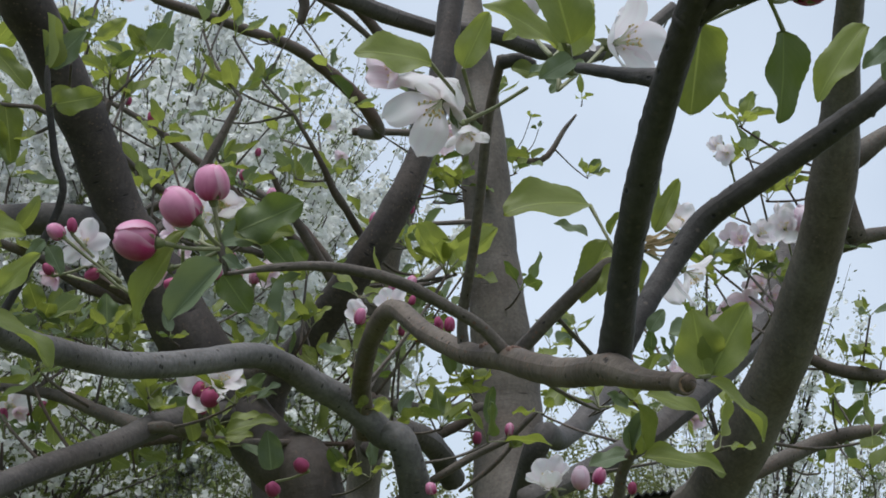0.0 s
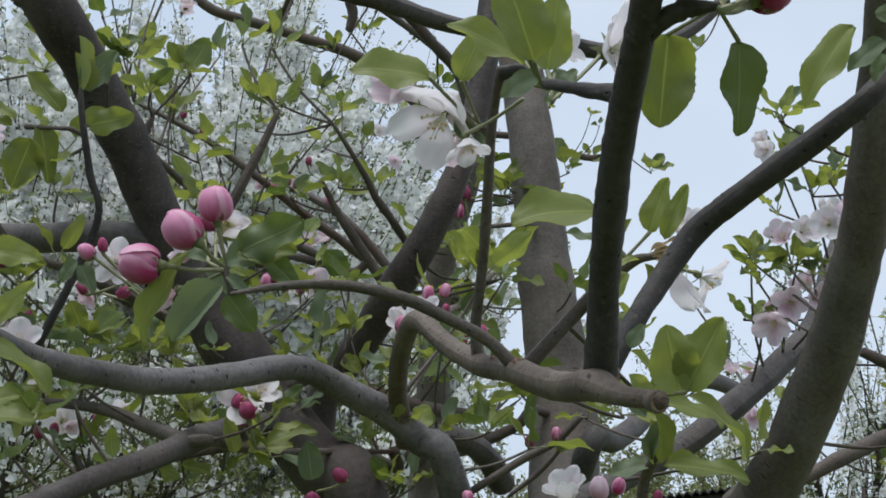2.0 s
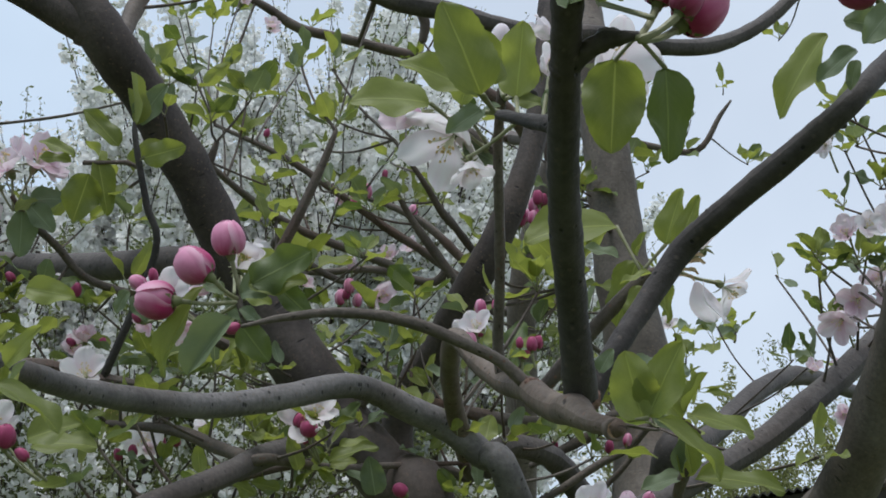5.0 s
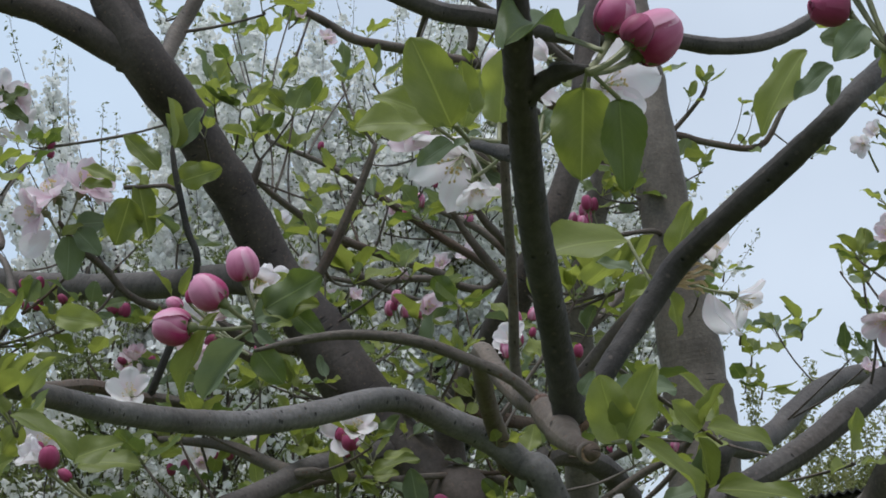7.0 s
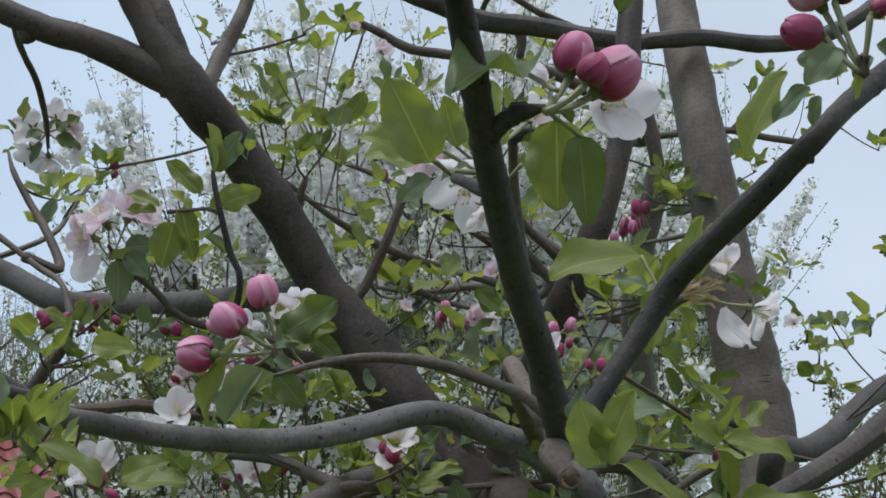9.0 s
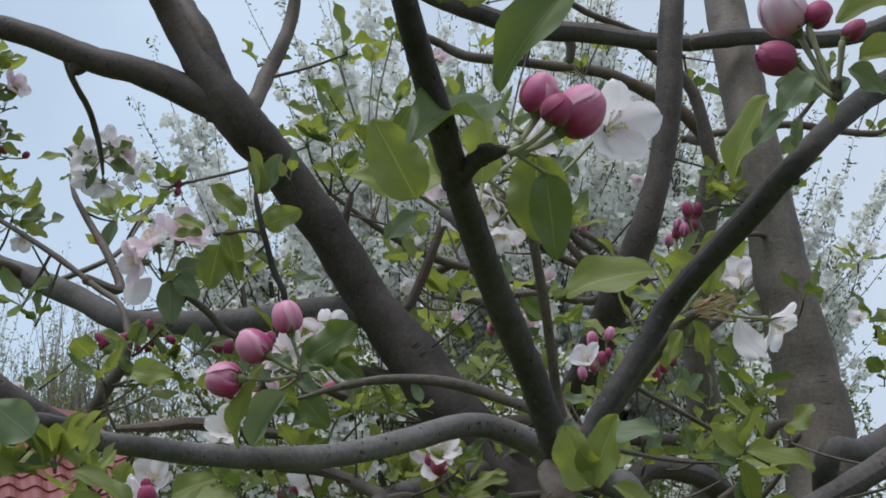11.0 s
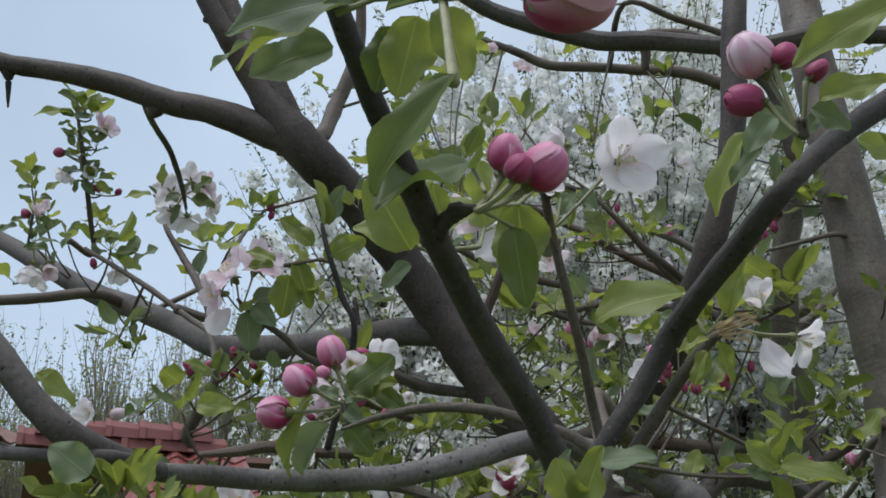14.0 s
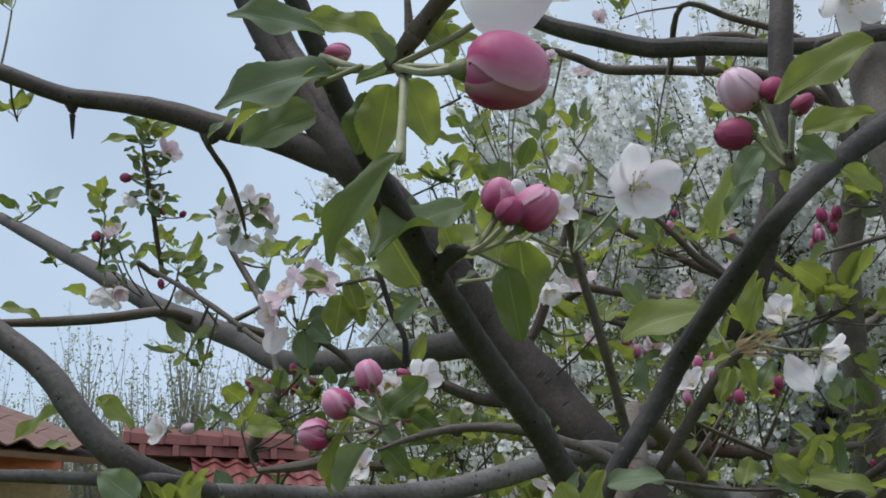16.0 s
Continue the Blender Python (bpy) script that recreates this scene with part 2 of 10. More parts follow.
BARK_GREY = bark("bark_grey", (0.076, 0.071, 0.068), (0.157, 0.146, 0.140), (0.103, 0.086, 0.073), 0.55)
BARK_DARK = bark("bark_dark", (0.028, 0.025, 0.024), (0.065, 0.057, 0.053), (0.062, 0.050, 0.043), 0.2)
BARK_BROWN = bark("bark_brown", (0.036, 0.029, 0.027), (0.074, 0.060, 0.053), (0.084, 0.059, 0.045), 0.25, 260.0, 0.3)
BARK_FORK = bark("bark_fork", (0.077, 0.058, 0.046), (0.142, 0.112, 0.089), (0.138, 0.084, 0.058), 0.4, 220.0, 0.3)
BARK_LIMB = bark("bark_limb", (0.053, 0.046, 0.043), (0.101, 0.089, 0.083), (0.090, 0.072, 0.062), 0.3)
BARK_TRUNK = bark("bark_trunk", (0.076, 0.063, 0.052), (0.134, 0.114, 0.095), (0.119, 0.089, 0.067), 0.14)
# bark lightened to paint backlit haze over the distant shoots
BARK_HAZE = bark("bark_haze", (0.15, 0.13, 0.12), (0.26, 0.23, 0.21), (0.22, 0.18, 0.15), 0.1)
BARK_TWIG = bark("bark_twig", (0.065, 0.052, 0.043), (0.129, 0.107, 0.090), (0.103, 0.060, 0.043), 0.35, 420.0)
SCAR = plain("scar_red_brown", (0.09, 0.05, 0.038), (0.24, 0.14, 0.10), 220, 0.9, 0.003)
WOOD_CUT = plain("cut_wood", (0.16, 0.09, 0.05), (0.34, 0.22, 0.13), 160, 0.8, 0.001)
LEAF = leaf_material("leaf_green", (0.136, 0.167, 0.040), (0.282, 0.317, 0.101), (0.36, 0.40, 0.13), 0.5)
LEAF_DARK = leaf_material("leaf_underside", (0.106, 0.143, 0.079), (0.180, 0.224, 0.136), (0.26, 0.31, 0.21), 0.36, 0.65)
# deeper leaf green, also darkened to paint shade on leaves turned from the light
LEAF_DEEP_SHADED = leaf_material("leaf_deep_shaded", (0.070, 0.106, 0.031), (0.136, 0.176, 0.057), (0.24, 0.29, 0.10), 0.42, 0.5)
LEAF_FAR = island("leaf_small", (0.088, 0.114, 0.026), (0.220, 0.255, 0.079), 0.55, 0.4)
LEAF_PALE = island("leaf_pale", (0.20, 0.23, 0.075), (0.36, 0.37, 0.16), 0.6, 0.5)
STALK = plain("stalk_green", (0.19, 0.20, 0.10), (0.28, 0.27, 0.16), 300, 0.6)
SEPAL = plain("sepal_green", (0.12, 0.15, 0.05), (0.22, 0.22, 0.11), 300, 0.7)
PETAL_WHITE = petal_material("petal_white", (0.83, 0.68, 0.74), (0.89, 0.86, 0.88), (0.83, 0.70, 0.76), 0.45, 0.6, (0.86, 0.76, 0.81))
PETAL_PINK = petal_material("petal_pink", (0.62, 0.20, 0.37), (0.85, 0.68, 0.76), (0.58, 0.18, 0.34), 0.35, 0.6, (0.85, 0.68, 0.75), 0.5, 1.4)
PETAL_BUD = petal_material("petal_bud", (0.46, 0.03, 0.16), (0.78, 0.34, 0.51), (0.38, 0.02, 0.12), 0.28, 0.5, (0.86, 0.66, 0.75), 0.7, 1.5)
PETAL_BLUSH = petal_material("petal_blush", (0.66, 0.36, 0.49), (0.85, 0.73, 0.79), (0.64, 0.34, 0.47), 0.42, 0.5)
PETAL_RED = petal_material("petal_red", (0.23, 0.012, 0.058), (0.38, 0.045, 0.14), (0.18, 0.008, 0.04), 0.2, 0.4, (0.46, 0.11, 0.22))
STAMEN = plain("stamen_yellow", (0.70, 0.46, 0.14), (0.84, 0.68, 0.34), 400, 0.6)
FILAMENT = plain("filament_pale", (0.62, 0.66, 0.42), (0.74, 0.74, 0.55), 400, 0.6)
WITHERED = plain("withered_brown", (0.44, 0.30, 0.15), (0.62, 0.48, 0.30), 300, 0.8, 0.0006, 0.25)
BLOSSOM_FAR = island("blossom_far", (0.80, 0.80, 0.76), (0.94, 0.945, 0.94), 0.6, 0.45)
GRASS = plain("grass_green", (0.035, 0.06, 0.012), (0.10, 0.13, 0.03), 3.0, 0.9, 0.02)
ROOF_TILE = island("roof_tile_red", (0.15, 0.040, 0.036), (0.23, 0.075, 0.068), 0.38)
ROOF_RIDGE = island("ridge_tile_red", (0.13, 0.035, 0.030), (0.20, 0.062, 0.054), 0.6)
SHED_WOOD = plain("shed_wood_dark", (0.03, 0.026, 0.022), (0.07, 0.06, 0.05), 8.0, 0.9, 0.003)
ROOF_OLD = island("roof_tile_brown", (0.11, 0.055, 0.04), (0.18, 0.095, 0.07), 0.7)
ROOF_DARK = island("roof_sheet_dark", (0.03, 0.03, 0.028), (0.055, 0.05, 0.045), 0.8)
FASCIA = plain("fascia_orange", (0.50, 0.12, 0.05), (0.62, 0.17, 0.07), 2.0, 0.5)
PLASTER = plain("plaster_ochre", (0.42, 0.30, 0.16), (0.52, 0.39, 0.23), 3.0, 0.9, 0.004)

# ---- builders ----
def mesh_of(name, verts, faces, mats, uvs=None, smooth=True, index=None):
    me = bpy.data.meshes.new(name)
    me.from_pydata([tuple(v) for v in verts], [], faces)
    for m in mats:
        me.materials.append(m)
    if uvs is not None:
        layer = me.uv_layers.new(name="uv")
        idx = np.empty(len(me.loops), dtype=np.int32)
        me.loops.foreach_get("vertex_index", idx)
        layer.data.foreach_set("uv", np.asarray(uvs, dtype=np.float32)[idx].ravel())
    if smooth:
        me.polygons.foreach_set("use_smooth", [True] * len(me.polygons))
    if index is not None:
        me.polygons.foreach_set("material_index", index)
    me.update()
    return me


def child(name, me, parent, m=None, label=""):
    """One mesh as a part under a thing or a part."""
    ob = new(name, me)
    ob.parent = parent
    if m is not None:
        ob.matrix_local = m
    if label:
        ob["label"] = label
    return ob


def thing(name, label, category, at=(0, 0, 0), group="", kind=""):
    ob = new(name)
    ob.location = at
    return tagged(ob, label, category, group, kind)


def curve_points(pts, per):
    """A smooth run of points through the given ones, each with its radius."""
    p = np.array(pts, float)
    q = np.vstack([2 * p[0] - p[1], p, 2 * p[-1] - p[-2]])
    q[0, 3], q[-1, 3] = p[0, 3], p[-1, 3]
    out = []
    for k in range(1, len(q) - 2):
        a, b, c, d = q[k - 1], q[k], q[k + 1], q[k + 2]
        for u in np.linspace(0, 1, per, endpoint=False):
            out.append(0.5 * (2 * b + (c - a) * u + (2 * a - 5 * b + 4 * c - d) * u * u + (3 * b - a - 3 * c + d) * u ** 3))
    out.append(p[-1])
    return np.array(out)


def tube(pts, per=6, sides=12, rough=0.06, nodes=0.0, seed=0, round_end=True):
    """Vertices, faces and uvs of a limb with an uneven girth, swollen rings and closed ends."""
    c = curve_points(pts, per)
    rng = random.Random(seed)
    verts, faces, uvs = [], [], []
    side = None
    run = 0.0
    n = len(c)
    bumps = [(rng.uniform(0, n), rng.uniform(0, 6.28), rng.uniform(0.3, 1.0)) for _ in range(int(n * 0.25))]
    for k in range(n):
        t = c[min(k + 1, n - 1), :3] - c[max(k - 1, 0), :3]
        t = t / (np.linalg.norm(t) + 1e-9)
        if side is None:
            side = np.cross(t, (0.3, 0.2, 1.0))
        side = side - t * (side @ t)
        side = side / (np.linalg.norm(side) + 1e-9)
        up = np.cross(t, side)
        if k:
            run += float(np.linalg.norm(c[k, :3] - c[k - 1, :3]))
        r = c[k, 3]
        ring = 1 + nodes * max(0.0, noise.noise((run * 38 + seed * 7.1, 0.3, 0.0))) ** 2 * 4
        for s in range(sides + 1):
            a = 6.283185 * (s % sides) / sides
            d = math.cos(a) * side + math.sin(a) * up
            nn = noise.noise(Vector(c[k, :3]) * (0.35 / max(r, 0.002)) + Vector(d) * 0.9 + Vector((seed, 0, 0)))
            g = 1 + rough * nn
            for bk, ba, bs in bumps:
                if abs(k - bk) < 1.6:
                    g += nodes * 0.6 * bs * max(0.0, math.cos(a - ba)) ** 3 * (1 - abs(k - bk) / 1.6)
            verts.append(c[k, :3] + d * r * ring * g)
            uvs.append((s / sides, run))
    w = sides + 1
    for k in range(n - 1):
        for s in range(sides):
            faces.append((k * w + s, k * w + s + 1, (k + 1) * w + s + 1, (k + 1) * w + s))
    for k in (0, n - 1):
        t = c[1, :3] - c[0, :3] if k == 0 else c[-1, :3] - c[-2, :3]
        t = t / (np.linalg.norm(t) + 1e-9) * (-1 if k == 0 else 1)
        verts.append(c[k, :3] + t * c[k, 3] * (0.6 if round_end else 0.02))
        uvs.append((0.5, run if k else 0))
        tip = len(verts) - 1
        for s in range(sides):
            a, b = k * w + s, k * w + s + 1
            faces.append((b, a, tip) if k == 0 else (a, b, tip))
    return verts, faces, uvs


LIMB_COUNT = [0]


def limb(name, pts, mat, parent, per=6, sides=14, rough=0.07, nodes=0.05, label=""):
    LIMB_COUNT[0] += 1
    v, f, u = tube(pts, per, sides, rough, nodes, LIMB_COUNT[0])
    return child(name, mesh_of(name, v, f, [mat], u), parent, None, label)


def leaf_grid(arch, fold, wave, width, teeth=0.022, nx=8, ny=14, seed=0, notch=0.0):
    """A leaf one unit long from its base along y, seen from +z; it arches along y and folds along its midrib."""
    rng = random.Random(seed)
    ph = rng.uniform(0, 6.28)
    verts, faces, uvs = [], [], []
    for j in range(ny + 1):
        v = j / ny
        half = width * 0.53 * (math.sin(math.pi * v ** 0.80) ** 0.50) * (1 - 0.22 * v * v) if 0 < v < 1 else 0.0
        half = max(half, 0.006)
        for i in range(nx + 1):
            u = i / nx * 2 - 1
            edge = 1 + (teeth * (1 if j % 2 else -1) if abs(u) == 1 and 0 < j < ny else 0)
            x = u * half * edge * (1 + 0.05 * noise.noise((v * 3.2, 5.0 + (2.0 if u > 0 else 0.0), seed * 2.3)))
            a = arch * v
            y = math.sin(a) / math.sin(arch) if abs(arch) > 1e-3 else v
            z = (1 - math.cos(a)) / -arch if abs(arch) > 1e-3 else 0
            z -= v * ((1 - math.cos(arch)) / -arch if abs(arch) > 1e-3 else 0)
            z += fold * abs(x) + wave * half * u * u * math.sin(v * 9 + ph + (1.3 if u > 0 else 0)) - 0.04 * math.sin(v * 3.1)
            z += 0.05 * noise.noise((u * 1.6 + seed * 3.1, v * 3.0, seed * 1.7)) * (0.3 + abs(u))
            z += 0.02 * math.sin(12.0 * (v - abs(u) * 0.25)) * (1 - abs(u)) * abs(u)
            verts.append((x * math.cos(fold * 0.5), y + 0.02 * wave * math.sin(u * 5 + ph), z))
            uvs.append((i / nx, v))
    w = nx + 1
    for j in range(ny):
        for i in range(nx):
            faces.append((j * w + i, j * w + i + 1, (j + 1) * w + i + 1, (j + 1) * w + i))
    return verts, faces, uvs


LEAF_SHAPES = [(0.5, 0.34, 0.26, 0.60), (0.9, 0.26, 0.30, 0.56), (-0.35, 0.45, 0.22, 0.64), (1.3, 0.38, 0.26, 0.54), (0.15, 0.20, 0.42, 0.70), (-0.8, 0.3, 0.2, 0.5), (0.6, 0.9, 0.12, 0.6), (0.3, 1.5, 0.1, 0.5)]
LEAF_MESHES = {}


def leaf_mesh(kind, mat):
    key = (kind, mat.name)
    if key not in LEAF_MESHES:
        arch, fold, wave, width = LEAF_SHAPES[kind]
        v, f, u = leaf_grid(arch, fold, wave, width, 0.02, 8, 22, kind)
        LEAF_MESHES[key] = mesh_of("leaf", v, f, [mat], u)
    return LEAF_MESHES[key]


def frame_of(base, tip, normal):
    """Turn and length that lay a unit leaf from base to tip with its upper face to the normal."""
    base, tip, normal = Vector(base), Vector(tip), Vector(normal)
    y = tip - base
    size = y.length
    y.normalize()
    x = y.cross(normal)
    if x.length < 1e-5:
        x = y.orthogonal()
    x.normalize()
    z = x.cross(y)
    m = Matrix((x, y, z)).transposed().to_4x4()
    return Matrix.Translation(base) @ m, size


def leaf(base, tip, normal, kind=0, mat=None, wide=1.0, parent=None):
    m, size = frame_of(base, tip, normal)
    ob = child("leaf", leaf_mesh(kind, mat or LEAF), parent or apple)
    ob.matrix_local = m @ Matrix.Diagonal((size * wide, size, size, 1))
    return ob


def loose_petal(base, tip, normal, kind=0, mat=None, wide=1.0):
    """A petal of a falling flower, from base to tip."""
    m, size = frame_of(base, tip, normal)
    ob = child("petal", petal_mesh(kind, mat), apple)
    ob.matrix_local = m @ Matrix.Diagonal((size * wide, size, size, 1))
    return ob


def stalk(a, b, r, parent, mat=None, sag=0.0, name="stalk"):
    a, b = Vector(a), Vector(b)
    mid = (a + b) / 2 + Vector((0, 0, -sag))
    v, f, u = tube([(*a, r), (*mid, r * 0.9), (*b, r * 1.15)], 4, 7, 0.05, 0.0, 3)
    return child(name, mesh_of(name, v, f, [mat or STALK], u), parent)


def petal_shape(cup, width, ruffle, seed, nx=7, ny=10, claw=0.14):
    """A petal one unit long along y that cups towards +z."""
    rng = random.Random(seed)
    ph = rng.uniform(0, 6.28)
    verts, faces, uvs = [], [], []
    for j in range(ny + 1):
        v = 1 - (1 - j / ny) ** 1.5
        rim = math.sqrt(max(0.0, 1 - max(0.0, (v - 0.52) / 0.48) ** 2.5))
        half = width * 0.5 * max(0.05, rim * (claw + (1 - claw) * math.sin(1.5708 * min(1.0, v / 0.58))))
        for i in range(nx + 1):
            u = i / nx * 2 - 1
            x = u * half
            a = cup * v
            y = math.sin(a) / cup if abs(cup) > 1e-3 else v
            z = (1 - math.cos(a)) / cup if abs(cup) > 1e-3 else 0
            z += 0.9 * x * x / max(width, 0.1) * (0.6 + cup * 0.4) + ruffle * v * math.sin(u * 3.2 + ph) * 0.5 + ruffle * 0.4 * math.sin(v * 7 + ph * 2)
            notch = 0.05 * (1 - abs(u)) ** 2 * max(0.0, v - 0.85) / 0.15
            verts.append((x, y - notch - 0.04 * u * u * v, z))
            uvs.append((i / nx, v))
    w = nx + 1
    for j in range(ny):
        for i in range(nx):
            faces.append((j * w + i, j * w + i + 1, (j + 1) * w + i + 1, (j + 1) * w + i))
    return verts, faces, uvs


PETALS = {}


def petal_mesh(kind, mat):
    key = (kind, mat.name)
    if key not in PETALS:
        cup, width, ruffle = [(0.45, 0.68, 0.12), (0.65, 0.62, 0.15), (0.25, 0.72, 0.14), (0.80, 0.66, 0.10), (-0.5, 0.64, 0.18)][kind]
        v, f, u = petal_shape(cup, width, ruffle, kind)
        PETALS[key] = mesh_of("petal", v, f, [mat], u)
    return PETALS[key]


def facing(at, normal, twist=0.0):
    z = Vector(normal).normalized()
    q = z.to_track_quat("Z", "Y")
    return Matrix.Translation(at) @ q.to_matrix().to_4x4() @ Matrix.Rotation(twist, 4, "Z")


STAMEN_MESH = []


def stamen_mesh():
    """Eighteen thin filaments with anthers, one unit long."""
    if not STAMEN_MESH:
        rng = random.Random(5)
        verts, faces, idx = [], [], []
        for k in range(18):
            a, o = rng.uniform(0, 6.28), rng.uniform(0.1, 0.55)
            tip = np.array([math.cos(a) * o, math.sin(a) * o, rng.uniform(0.75, 1.0)])
            n0 = len(verts)
            r = 0.022
            for p, rr in ((np.zeros(3), r), (tip * (0.5, 0.5, 0.6), r * 0.8), (tip, r * 0.7)):
                for s in range(3):
                    b = s * 2.0944
                    verts.append(p + rr * np.array([math.cos(b), math.sin(b), 0]))
            for j in range(2):
                for s in range(3):
                    faces.append((n0 + j * 3 + s, n0 + j * 3 + (s + 1) % 3, n0 + j * 3 + 3 + (s + 1) % 3, n0 + j * 3 + 3 + s))
                    idx.append(0)
            c0 = len(verts)
            for d in ((1, 0, 0), (-1, 0, 0), (0, 1, 0), (0, -1, 0), (0, 0, 1), (0, 0, -1)):
                verts.append(tip + np.array(d) * (0.055, 0.055, 0.08))
            for f in ((0, 2, 4), (2, 1, 4), (1, 3, 4), (3, 0, 4), (2, 0, 5), (1, 2, 5), (3, 1, 5), (0, 3, 5)):
                faces.append(tuple(c0 + q for q in f))
                idx.append(1)
        STAMEN_MESH.append(mesh_of("stamen_tuft", verts, faces, [FILAMENT, STAMEN], None, True, idx))
    return STAMEN_MESH[0]


def blossom(at, normal, size, opening=0.35, mat=None, parent=None, seed=0, petals=5, stem=None, drop=()):
    """An open flower: five petals, stamens, a green cup with sepals, and a stalk from stem."""
    rng = random.Random(seed * 17 + 3)
    holder = parent or apple
    m = facing(at, normal, rng.uniform(0, 1.2))
    v, f, u = cup_shape()
    if "mesh" not in CUP:
        CUP["mesh"] = mesh_of("blossom", v, f, [SEPAL], u)
    top = child("blossom", CUP["mesh"], holder)
    top.matrix_local = m @ Matrix.Scale(size, 4)
    for k in range(petals):
        if k in drop:
            continue
        turn = Matrix.Rotation(6.2832 * k / petals + rng.uniform(-0.14, 0.14), 4, "Z")
        tilt = Matrix.Rotation(opening + rng.uniform(-0.14, 0.14), 4, "X")
        p = child("petal", petal_mesh(rng.choice((0, 0, 1, 2, 3)), mat or PETAL_WHITE), top)
        p.matrix_local = turn @ Matrix.Translation((0, 0.03, 0.01 * k)) @ tilt @ Matrix.Diagonal((0.52 * rng.uniform(0.92, 1.08), 0.5 * rng.uniform(0.94, 1.06), 0.5, 1))
    s = child("stamen_tuft", stamen_mesh(), top)
    s.matrix_local = Matrix.Scale(0.26, 4)
    if stem is not None:
        stalk(stem, Vector(at) - Vector(normal).normalized() * size * 0.1, 0.0009, holder, STALK, 0.001)
    return top


CUP = {}


def cup_shape():
    """A small green cup below a flower, with five pointed sepals."""
    verts, faces, uvs = [], [], []
    prof = [(0.02, -0.16), (0.05, -0.12), (0.065, -0.06), (0.05, 0.0), (0.02, 0.01)]
    for r, z in prof:
        for s in range(8):
            a = 0.7854 * s
            verts.append((r * math.cos(a), r * math.sin(a), z))
            uvs.append((s / 8, z))
    for j in range(len(prof) - 1):
        for s in range(8):
            faces.append((j * 8 + s, j * 8 + (s + 1) % 8, j * 8 + 8 + (s + 1) % 8, j * 8 + 8 + s))
    for k in range(5):
        a = 6.2832 * k / 5 + 0.6
        n0 = len(verts)
        for rr, ww, z in ((0.05, 0.035, -0.01), (0.12, 0.03, -0.03), (0.2, 0.003, -0.075)):
            for sg in (-1, 1):
                verts.append((rr * math.cos(a) - sg * ww * math.sin(a), rr * math.sin(a) + sg * ww * math.cos(a), z))
                uvs.append((0.5, z))
        faces += [(n0, n0 + 1, n0 + 3, n0 + 2), (n0 + 2, n0 + 3, n0 + 5, n0 + 4)]
    return verts, faces, uvs


BUD_PARTS = {}


BUD_FAT = (0.40, 0.34, 0.45)


def bud_outline(fat, v):
    """Girth and height of a plump bud at v from its base to its blunt crown."""
    a = math.pi * (0.13 + 0.86 * v)
    return fat * 1.06 * math.sin(a) ** 0.80 * (1 - 0.22 * v), 0.5 - 0.5 * math.cos(a) - 0.035


def bud_petal(kind, mat, form=0):
    """One rounded petal wrapped over a closed bud of unit length along z; its free edge stands a little off."""
    key = (kind, mat.name, form)
    if key not in BUD_PARTS:
        fat = BUD_FAT[kind]
        verts, faces, uvs = [], [], []
        ny, nx = 12, 10
        wide, reach, twist = ((1.35, 0.97, 0.45), (1.1, 0.84, 0.30), (1.5, 1.0, 0.6))[form]
        for j in range(ny + 1):
            t = j / ny
            v = t * reach
            half = wide * (0.55 + 0.45 * min(1.0, t / 0.4)) * math.sqrt(max(0.0, 1 - max(0.0, (t - 0.5) / 0.5) ** 2.6))
            for i in range(nx + 1):
                u = i / nx * 2 - 1
                w = min(1.0, v + 0.05 * (1 - u * u) * t)
                r, z = bud_outline(fat, w)
                a = u * half * (1 + 0.9 * t ** 4) + twist * v
                lift = 1.0 + 0.015 * u + 0.01 * abs(u) ** 4 * t + 0.012 * math.sin(v * 5 + u * 2 + form) + 0.02 * (1 - u * u) * math.sin(3.14 * t)
                r += 0.02 * t ** 6
                verts.append((r * lift * math.cos(a), r * lift * math.sin(a), z * (1 + 0.02 * t)))
                uvs.append((i / nx, t))
        w = nx + 1
        for j in range(ny):
            for i in range(nx):
                faces.append((j * w + i, j * w + i + 1, (j + 1) * w + i + 1, (j + 1) * w + i))
        BUD_PARTS[key] = mesh_of("petal", verts, faces, [mat], uvs)
    return BUD_PARTS[key]


def bud_core(kind, mat):
    """The inner petals of a bud, rolled into one closed ball."""
    key = (kind, mat.name, "core")
    if key not in BUD_PARTS:
        verts, faces, uvs = [], [], []
        ny, nx = 10, 15
        for j in range(ny + 1):
            r, z = bud_outline(BUD_FAT[kind] * 0.93, j / ny)
            for i in range(nx):
                a = 6.28319 * i / nx + 0.5 * j / ny
                q = 1 + 0.05 * ((i * 3 / nx) % 1.0)
                verts.append((r * q * math.cos(a), r * q * math.sin(a), z * 0.97))
                uvs.append((i / nx, j / ny))
        for j in range(ny):
            for i in range(nx):
                faces.append((j * nx + i, j * nx + (i + 1) % nx, j * nx + nx + (i + 1) % nx, j * nx + nx + i))
        faces.append(tuple(range(ny * nx, ny * nx + nx)))
        BUD_PARTS[key] = mesh_of("petal", verts, faces, [mat], uvs)
    return BUD_PARTS[key]


